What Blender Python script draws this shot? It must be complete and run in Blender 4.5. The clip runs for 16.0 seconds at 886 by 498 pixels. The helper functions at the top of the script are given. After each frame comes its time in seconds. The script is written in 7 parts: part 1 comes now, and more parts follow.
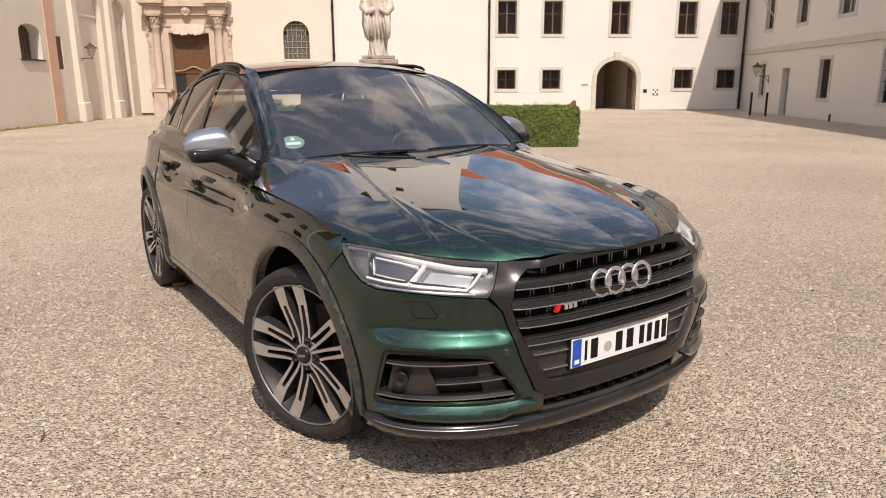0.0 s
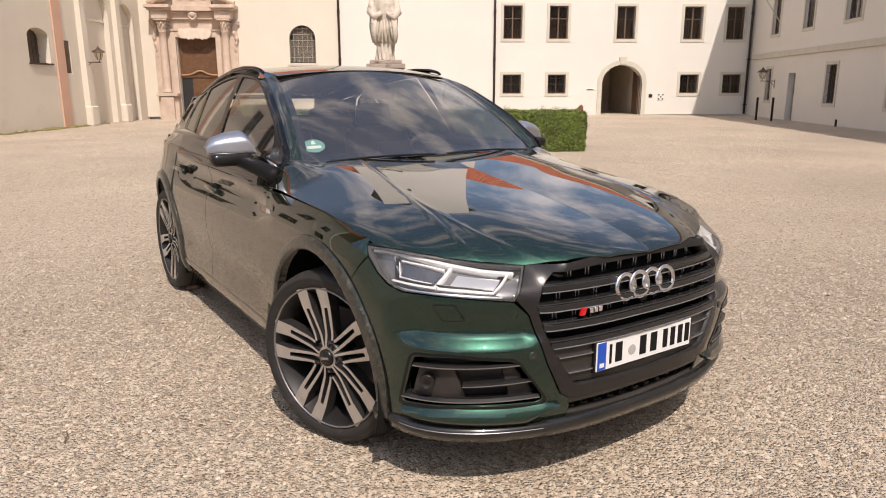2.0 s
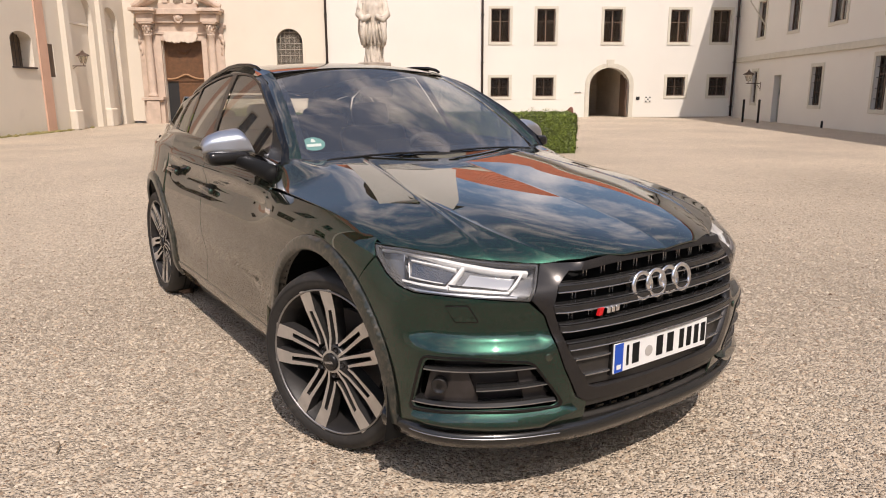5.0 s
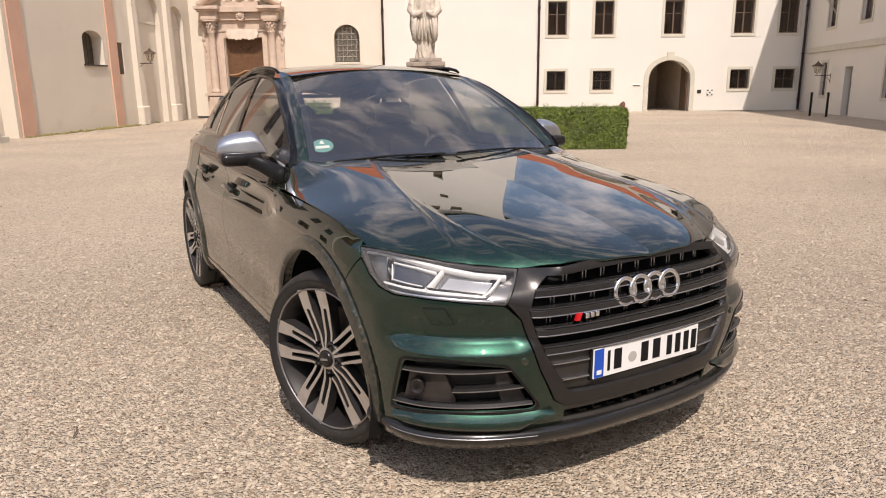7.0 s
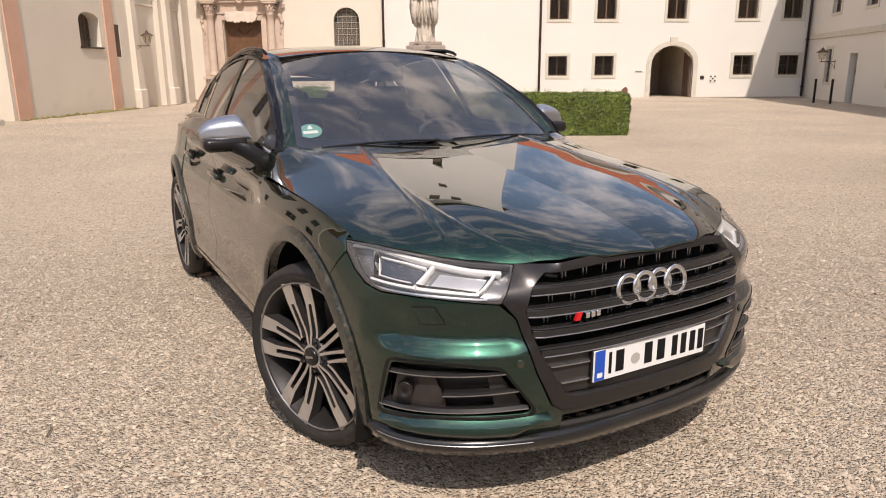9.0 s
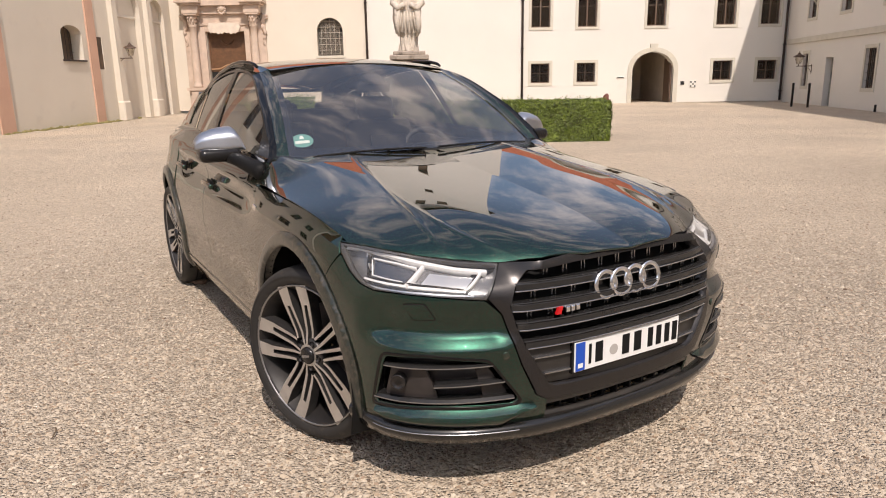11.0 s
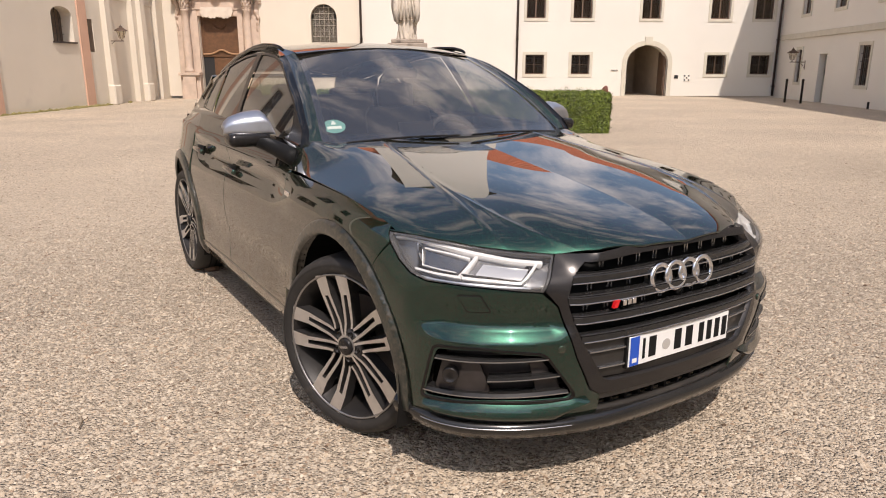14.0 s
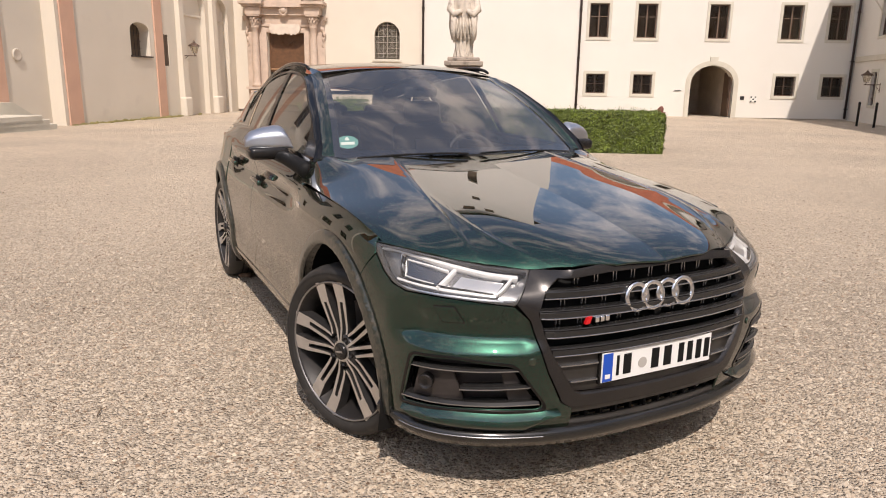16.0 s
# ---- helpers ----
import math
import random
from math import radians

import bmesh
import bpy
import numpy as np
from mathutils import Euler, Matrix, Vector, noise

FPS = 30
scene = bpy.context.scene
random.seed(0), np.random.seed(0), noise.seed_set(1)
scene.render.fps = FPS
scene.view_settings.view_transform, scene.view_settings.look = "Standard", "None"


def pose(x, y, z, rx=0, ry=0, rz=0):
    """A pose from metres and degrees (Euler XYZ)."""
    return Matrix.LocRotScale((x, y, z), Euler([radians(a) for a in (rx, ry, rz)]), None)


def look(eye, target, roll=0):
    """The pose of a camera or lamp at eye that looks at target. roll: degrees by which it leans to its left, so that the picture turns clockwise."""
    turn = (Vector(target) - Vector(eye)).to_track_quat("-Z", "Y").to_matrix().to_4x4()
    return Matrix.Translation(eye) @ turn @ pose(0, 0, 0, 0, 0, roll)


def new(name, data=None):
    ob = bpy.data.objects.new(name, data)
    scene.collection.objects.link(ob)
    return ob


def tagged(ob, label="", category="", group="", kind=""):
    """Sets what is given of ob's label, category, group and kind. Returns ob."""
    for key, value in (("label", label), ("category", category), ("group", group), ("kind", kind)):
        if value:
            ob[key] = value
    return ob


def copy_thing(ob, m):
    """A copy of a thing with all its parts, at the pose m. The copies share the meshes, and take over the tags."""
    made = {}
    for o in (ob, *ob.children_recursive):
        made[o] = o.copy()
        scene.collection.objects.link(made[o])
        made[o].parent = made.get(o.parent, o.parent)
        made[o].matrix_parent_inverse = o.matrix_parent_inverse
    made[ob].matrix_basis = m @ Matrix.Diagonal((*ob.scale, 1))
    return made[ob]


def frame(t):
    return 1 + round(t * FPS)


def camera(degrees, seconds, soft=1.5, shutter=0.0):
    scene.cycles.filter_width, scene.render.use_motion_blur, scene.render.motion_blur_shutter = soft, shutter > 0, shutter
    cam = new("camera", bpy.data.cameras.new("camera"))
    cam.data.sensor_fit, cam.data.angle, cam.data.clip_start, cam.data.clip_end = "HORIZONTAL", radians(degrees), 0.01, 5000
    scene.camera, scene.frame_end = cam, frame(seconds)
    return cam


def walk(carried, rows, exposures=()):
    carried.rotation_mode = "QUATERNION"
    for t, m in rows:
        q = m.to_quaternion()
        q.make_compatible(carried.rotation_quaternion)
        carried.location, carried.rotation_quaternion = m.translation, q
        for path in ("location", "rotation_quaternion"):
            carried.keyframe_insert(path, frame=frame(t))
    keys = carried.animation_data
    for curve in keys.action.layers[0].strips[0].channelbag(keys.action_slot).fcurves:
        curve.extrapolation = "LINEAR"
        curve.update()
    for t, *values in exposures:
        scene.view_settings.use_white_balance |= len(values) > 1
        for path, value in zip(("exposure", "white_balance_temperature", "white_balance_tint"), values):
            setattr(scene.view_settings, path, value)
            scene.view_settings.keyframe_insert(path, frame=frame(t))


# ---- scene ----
from mathutils.geometry import delaunay_2d_cdt

cam = camera(65.1, 16.0, soft=1.05)
PATH = [
    (0, (-0.06, -0.031, 1.463), (0.084, 1.909, 0.998), -0.2),
    (0.5, (-0.042, -0.098, 1.463), (0.047, 1.837, 0.967), -1.1),
    (1, (-0.041, -0.151, 1.481), (0.01, 1.798, 1.033), -0.9),
    (1.5, (-0.068, -0.126, 1.475), (0.013, 1.827, 1.052), -0.3),
    (2, (-0.14, -0.038, 1.463), (-0.006, 1.905, 1.01), -0.1),
    (2.5, (-0.204, 0.06, 1.44), (-0.003, 1.998, 0.989), 0.7),
    (3, (-0.252, 0.124, 1.416), (-0.02, 2.058, 0.962), 0.3),
    (3.5, (-0.283, 0.151, 1.408), (-0.079, 2.075, 0.902), 0.4),
    (4, (-0.282, 0.127, 1.419), (-0.081, 2.054, 0.927), -0.5),
    (4.2, (-0.281, 0.115, 1.422), (-0.074, 2.053, 0.974), -0.6),
    (6.3, (-0.008, -0.027, 1.441), (-0.002, 1.924, 0.999), -0.3),
    (6.5, (0.018, -0.028, 1.459), (0.004, 1.922, 1.014), -0.5),
    (7, (0.047, 0.001, 1.467), (0.05, 1.948, 1.008), -0.6),
    (7.5, (0.026, 0.086, 1.463), (0.071, 2.033, 1.01), -0.3),
    (8, (0.006, 0.15, 1.442), (0.062, 2.08, 0.919), -0.3),
    (8.5, (0.021, 0.187, 1.441), (0.059, 2.113, 0.904), -0.4),
    (9, (0.078, 0.163, 1.456), (0.08, 2.099, 0.957), -0.3),
    (9.2, (0.115, 0.157, 1.467), (0.106, 2.093, 0.966), -0.5),
    (11.5, (0.02, -0.003, 1.469), (0.096, 1.939, 0.998), -0.9),
    (12, (-0.078, 0.013, 1.466), (0.03, 1.954, 0.998), -0.6),
    (12.5, (-0.125, 0.039, 1.466), (-0.023, 1.979, 0.993), -0.5),
    (13, (-0.137, 0.069, 1.464), (-0.046, 2.009, 0.99), -0.1),
    (13.5, (-0.142, 0.085, 1.46), (-0.061, 2.027, 0.986), -0.1),
    (14, (-0.151, 0.084, 1.454), (-0.074, 2.017, 0.949), 0.1),
    (14.5, (-0.148, 0.067, 1.454), (-0.06, 1.994, 0.927), 0.8),
    (15, (-0.077, 0.04, 1.457), (-0.025, 1.97, 0.937), 0.9),
    (15.5, (0.021, 0.004, 1.469), (-0.003, 1.94, 0.968), 0.6),
    (16, (0.117, -0.029, 1.473), (0.024, 1.915, 1.011), 0.9),
]
walk(cam, [(t, look(eye, target, roll)) for t, eye, target, roll in PATH])

# ---- world, sun ----
SUN_TO = Vector((0.1125, -0.75, 1.0)).normalized()
world = bpy.data.worlds.new("sky")
scene.world = world
world.use_nodes = True
wt = world.node_tree
for n in list(wt.nodes):
    wt.nodes.remove(n)
w_out = wt.nodes.new("ShaderNodeOutputWorld")
w_bg = wt.nodes.new("ShaderNodeBackground")
w_sky = wt.nodes.new("ShaderNodeTexSky")
w_sky.sky_type, w_sky.sun_disc = "NISHITA", False
w_sky.sun_elevation = math.asin(SUN_TO.z)
w_sky.sun_rotation = math.atan2(SUN_TO.x, SUN_TO.y)
w_sky.dust_density, w_sky.air_density = 1.5, 1.0
w_tc = wt.nodes.new("ShaderNodeTexCoord")
w_map = wt.nodes.new("ShaderNodeMapping")
w_map.inputs["Scale"].default_value = (1.0, 1.0, 1.25)
w_ns = wt.nodes.new("ShaderNodeTexNoise")
w_ns.inputs["Scale"].default_value = 5.2
w_ns.inputs["Detail"].default_value = 7
w_ns.inputs["Roughness"].default_value = 0.6
w_rmp = wt.nodes.new("ShaderNodeValToRGB")
w_rmp.color_ramp.elements[0].position, w_rmp.color_ramp.elements[0].color = 0.49, (0.02, 0.02, 0.02, 1)
w_rmp.color_ramp.elements[1].position, w_rmp.color_ramp.elements[1].color = 0.70, (0.31, 0.31, 0.31, 1)
w_mix = wt.nodes.new("ShaderNodeMix")
w_mix.data_type = "RGBA"
w_mix.inputs[7].default_value = (26, 20.8, 17.0, 1)
wt.links.new(w_tc.outputs["Generated"], w_map.inputs["Vector"])
wt.links.new(w_map.outputs[0], w_ns.inputs["Vector"])
wt.links.new(w_ns.outputs["Fac"], w_rmp.inputs[0])
wt.links.new(w_rmp.outputs[0], w_mix.inputs[0])
wt.links.new(w_sky.outputs[0], w_mix.inputs[6])
wt.links.new(w_mix.outputs[2], w_bg.inputs["Color"])
wt.links.new(w_bg.outputs[0], w_out.inputs["Surface"])
w_bg.inputs["Strength"].default_value = 0.139
sun = new("sun", bpy.data.lights.new("sun", "SUN"))
sun.data.energy, sun.data.angle, sun.data.color = 3.95, radians(0.55), (1.0, 0.876, 0.80)
sun.matrix_world = look(SUN_TO * 60, (0, 0, 0))
scene.view_settings.exposure = 0.13

# ---- materials ----
def mat(name, color, rough=0.5, metal=0.0, vary=0.0, scale=8.0, fine=0.0, fine_scale=120.0, bump=0.0, bump_scale=60.0, coat=0.0, island=0.0, dirt=None):
    """A principled material whose colour varies at two scales, with relief."""
    m = bpy.data.materials.new(name)
    m.use_nodes = True
    nt = m.node_tree
    b = nt.nodes["Principled BSDF"]
    b.inputs["Roughness"].default_value = rough
    b.inputs["Metallic"].default_value = metal
    b.inputs["Coat Weight"].default_value = coat
    b.inputs["Coat Roughness"].default_value = 0.02
    b.inputs["Base Color"].default_value = (*color, 1)
    tc = nt.nodes.new("ShaderNodeTexCoord")
    out = None
    def noise_mix(prev, amount, sc, detail):
        ns = nt.nodes.new("ShaderNodeTexNoise")
        ns.inputs["Scale"].default_value, ns.inputs["Detail"].default_value = sc, detail
        nt.links.new(tc.outputs["Object"], ns.inputs["Vector"])
        rp = nt.nodes.new("ShaderNodeMapRange")
        rp.inputs["From Min"].default_value, rp.inputs["From Max"].default_value = 0.3, 0.7
        rp.inputs["To Min"].default_value, rp.inputs["To Max"].default_value = 1 - amount, 1 + amount
        nt.links.new(ns.outputs["Fac"], rp.inputs["Value"])
        mx = nt.nodes.new("ShaderNodeVectorMath")
        mx.operation = "SCALE"
        if prev is None:
            mx.inputs[0].default_value = color
        else:
            nt.links.new(prev, mx.inputs[0])
        nt.links.new(rp.outputs[0], mx.inputs["Scale"])
        return mx.outputs[0]
    if vary:
        out = noise_mix(out, vary, scale, 5)
    if fine:
        out = noise_mix(out, fine, fine_scale, 3)
    if island:
        g = nt.nodes.new("ShaderNodeNewGeometry")
        rp = nt.nodes.new("ShaderNodeMapRange")
        rp.inputs["To Min"].default_value, rp.inputs["To Max"].default_value = 1 - island, 1 + island
        nt.links.new(g.outputs["Random Per Island"], rp.inputs["Value"])
        mx = nt.nodes.new("ShaderNodeVectorMath")
        mx.operation = "SCALE"
        if out is None:
            mx.inputs[0].default_value = color
        else:
            nt.links.new(out, mx.inputs[0])
        nt.links.new(rp.outputs[0], mx.inputs["Scale"])
        out = mx.outputs[0]
    if dirt:
        d_col, d_lo, d_hi, d_sc = dirt
        ns = nt.nodes.new("ShaderNodeTexNoise")
        ns.inputs["Scale"].default_value, ns.inputs["Detail"].default_value = d_sc, 8
        ns.inputs["Roughness"].default_value = 0.65
        nt.links.new(tc.outputs["Object"], ns.inputs["Vector"])
        rp = nt.nodes.new("ShaderNodeMapRange")
        rp.inputs["From Min"].default_value, rp.inputs["From Max"].default_value = d_lo, d_hi
        nt.links.new(ns.outputs["Fac"], rp.inputs["Value"])
        mx = nt.nodes.new("ShaderNodeMix")
        mx.data_type = "RGBA"
        mx.inputs[6].default_value, mx.inputs[7].default_value = (*color, 1), (*d_col, 1)
        if out is not None:
            nt.links.new(out, mx.inputs[6])
        nt.links.new(rp.outputs[0], mx.inputs[0])
        out = mx.outputs[2]
    if out is not None:
        nt.links.new(out, b.inputs["Base Color"])
    if bump:
        ns = nt.nodes.new("ShaderNodeTexNoise")
        ns.inputs["Scale"].default_value, ns.inputs["Detail"].default_value = bump_scale, 6
        nt.links.new(tc.outputs["Object"], ns.inputs["Vector"])
        bp = nt.nodes.new("ShaderNodeBump")
        bp.inputs["Strength"].default_value, bp.inputs["Distance"].default_value = bump, 0.02
        nt.links.new(ns.outputs["Fac"], bp.inputs["Height"])
        nt.links.new(bp.outputs[0], b.inputs["Normal"])
    return m


def gravel_mat():
    m = bpy.data.materials.new("gravel")
    m.use_nodes = True
    nt = m.node_tree
    b = nt.nodes["Principled BSDF"]
    b.inputs["Roughness"].default_value = 0.92
    b.inputs["Specular IOR Level"].default_value = 0.25
    b.inputs["Diffuse Roughness"].default_value = 0.35
    tc = nt.nodes.new("ShaderNodeTexCoord")
    vor = nt.nodes.new("ShaderNodeTexVoronoi")
    vor.inputs["Scale"].default_value = 95
    vor2 = nt.nodes.new("ShaderNodeTexVoronoi")
    vor2.inputs["Scale"].default_value = 48
    big = nt.nodes.new("ShaderNodeTexNoise")
    big.inputs["Scale"].default_value, big.inputs["Detail"].default_value = 0.35, 8
    mid = nt.nodes.new("ShaderNodeTexNoise")
    mid.inputs["Scale"].default_value, mid.inputs["Detail"].default_value = 9, 6
    for n in (vor, vor2, big, mid):
        nt.links.new(tc.outputs["Object"], n.inputs["Vector"])
    ramp = nt.nodes.new("ShaderNodeValToRGB")
    els = ramp.color_ramp.elements
    els[0].position, els[0].color = 0.0, (0.21, 0.155, 0.105, 1)
    els[1].position, els[1].color = 1.0, (0.74, 0.635, 0.49, 1)
    for p, col in ((0.25, (0.44, 0.365, 0.276, 1)), (0.55, (0.56, 0.472, 0.362, 1)), (0.85, (0.645, 0.548, 0.43, 1))):
        e = els.new(p)
        e.color = col
    sep = nt.nodes.new("ShaderNodeSeparateColor")
    nt.links.new(vor.outputs["Color"], sep.inputs[0])
    nt.links.new(sep.outputs[0], ramp.inputs[0])
    ramp2 = nt.nodes.new("ShaderNodeValToRGB")
    ramp2.color_ramp.elements[0].color = (0.47, 0.388, 0.295, 1)
    ramp2.color_ramp.elements[1].color = (0.62, 0.523, 0.405, 1)
    sep2 = nt.nodes.new("ShaderNodeSeparateColor")
    nt.links.new(vor2.outputs["Color"], sep2.inputs[0])
    nt.links.new(sep2.outputs[0], ramp2.inputs[0])
    mx = nt.nodes.new("ShaderNodeMix")
    mx.data_type = "RGBA"
    mx.inputs[0].default_value = 0.4
    nt.links.new(ramp.outputs[0], mx.inputs[6])
    nt.links.new(ramp2.outputs[0], mx.inputs[7])
    col = mx.outputs[2]
    clump = nt.nodes.new("ShaderNodeTexNoise")
    clump.inputs["Scale"].default_value, clump.inputs["Detail"].default_value = 32, 6
    clump.inputs["Roughness"].default_value = 0.7
    nt.links.new(tc.outputs["Object"], clump.inputs["Vector"])
    for src, lo, hi in ((big, 0.80, 1.02), (mid, 0.90, 1.10), (clump, 0.66, 1.34)):
        rp = nt.nodes.new("ShaderNodeMapRange")
        rp.inputs["From Min"].default_value, rp.inputs["From Max"].default_value = 0.3, 0.7
        rp.inputs["To Min"].default_value, rp.inputs["To Max"].default_value = lo, hi
        nt.links.new(src.outputs["Fac"], rp.inputs["Value"])
        sc = nt.nodes.new("ShaderNodeVectorMath")
        sc.operation = "SCALE"
        nt.links.new(col, sc.inputs[0])
        nt.links.new(rp.outputs[0], sc.inputs["Scale"])
        col = sc.outputs[0]
    # the ground grows paler along y, from 4.5 to 13 m
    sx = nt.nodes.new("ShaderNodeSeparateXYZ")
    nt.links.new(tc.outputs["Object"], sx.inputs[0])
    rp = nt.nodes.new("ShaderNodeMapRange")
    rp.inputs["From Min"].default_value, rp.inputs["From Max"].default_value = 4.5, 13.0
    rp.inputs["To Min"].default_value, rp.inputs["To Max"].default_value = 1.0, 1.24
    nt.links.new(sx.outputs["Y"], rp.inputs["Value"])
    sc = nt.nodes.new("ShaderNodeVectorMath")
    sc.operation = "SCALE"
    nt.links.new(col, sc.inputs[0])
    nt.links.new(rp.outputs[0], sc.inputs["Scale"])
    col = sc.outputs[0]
    nt.links.new(col, b.inputs["Base Color"])
    add = nt.nodes.new("ShaderNodeMath")
    add.operation = "MULTIPLY_ADD"
    add.inputs[1].default_value = 0.6
    nt.links.new(vor2.outputs["Distance"], add.inputs[0])
    nt.links.new(vor.outputs["Distance"], add.inputs[2])
    bp = nt.nodes.new("ShaderNodeBump")
    bp.invert = True
    bp.inputs["Strength"].default_value, bp.inputs["Distance"].default_value = 1.0, 0.022
    nt.links.new(add.outputs[0], bp.inputs["Height"])
    nt.links.new(bp.outputs[0], b.inputs["Normal"])
    return m


def pebble_mat():
    """Small stones, each of its own tone from dark brown over tan to pale grey."""
    m = bpy.data.materials.new("pebble")
    m.use_nodes = True
    nt = m.node_tree
    b = nt.nodes["Principled BSDF"]
    b.inputs["Roughness"].default_value = 0.9
    b.inputs["Specular IOR Level"].default_value = 0.3
    b.inputs["Diffuse Roughness"].default_value = 0.35
    g = nt.nodes.new("ShaderNodeNewGeometry")
    ramp = nt.nodes.new("ShaderNodeValToRGB")
    els = ramp.color_ramp.elements
    els[0].position, els[0].color = 0.0, (0.10, 0.066, 0.043, 1)
    els[1].position, els[1].color = 1.0, (0.61, 0.53, 0.415, 1)
    for q, col in ((0.10, (0.31, 0.228, 0.158, 1)), (0.26, (0.44, 0.356, 0.26, 1)), (0.6, (0.495, 0.415, 0.315, 1)), (0.72, (0.44, 0.382, 0.305, 1)), (0.90, (0.505, 0.43, 0.332, 1))):
        els.new(q).color = col
    nt.links.new(g.outputs["Random Per Island"], ramp.inputs[0])
    nt.links.new(ramp.outputs[0], b.inputs["Base Color"])
    return m


def pane_mat(name, tint, base=0.045, film=0.0):
    """Thin glass: clear in the middle, mirror-like at grazing angles, with a pale film painting in haze."""
    m = bpy.data.materials.new(name)
    m.use_nodes = True
    nt = m.node_tree
    nt.nodes.remove(nt.nodes["Principled BSDF"])
    tr = nt.nodes.new("ShaderNodeBsdfTransparent")
    tr.inputs[0].default_value = (*tint, 1)
    gl = nt.nodes.new("ShaderNodeBsdfGlossy")
    gl.inputs["Roughness"].default_value = 0.0
    lw = nt.nodes.new("ShaderNodeLayerWeight")
    lw.inputs["Blend"].default_value = 0.5
    pw = nt.nodes.new("ShaderNodeMath")
    pw.operation, pw.inputs[1].default_value = "POWER", 4.0
    nt.links.new(lw.outputs["Facing"], pw.inputs[0])
    fr = nt.nodes.new("ShaderNodeMapRange")
    fr.inputs["To Min"].default_value, fr.inputs["To Max"].default_value = base, 1.0
    nt.links.new(pw.outputs[0], fr.inputs["Value"])
    mx = nt.nodes.new("ShaderNodeMixShader")
    nt.links.new(fr.outputs[0], mx.inputs[0])
    nt.links.new(tr.outputs[0], mx.inputs[1])
    nt.links.new(gl.outputs[0], mx.inputs[2])
    last = mx
    # uneven pale diffuse layer that brightens the glass as haze would
    if film:
        tc = nt.nodes.new("ShaderNodeTexCoord")
        ns = nt.nodes.new("ShaderNodeTexNoise")
        ns.inputs["Scale"].default_value, ns.inputs["Detail"].default_value = 6, 8
        nt.links.new(tc.outputs["Object"], ns.inputs["Vector"])
        rp = nt.nodes.new("ShaderNodeMapRange")
        rp.inputs["From Min"].default_value, rp.inputs["From Max"].default_value = 0.3, 0.7
        rp.inputs["To Min"].default_value, rp.inputs["To Max"].default_value = film * 0.6, film * 1.4
        nt.links.new(ns.outputs["Fac"], rp.inputs["Value"])
        df = nt.nodes.new("ShaderNodeBsdfDiffuse")
        df.inputs[0].default_value = (0.50, 0.44, 0.37, 1)
        last = nt.nodes.new("ShaderNodeMixShader")
        nt.links.new(rp.outputs[0], last.inputs[0])
        nt.links.new(mx.outputs[0], last.inputs[1])
        nt.links.new(df.outputs[0], last.inputs[2])
    nt.links.new(last.outputs[0], nt.nodes["Material Output"].inputs[0])
    return m


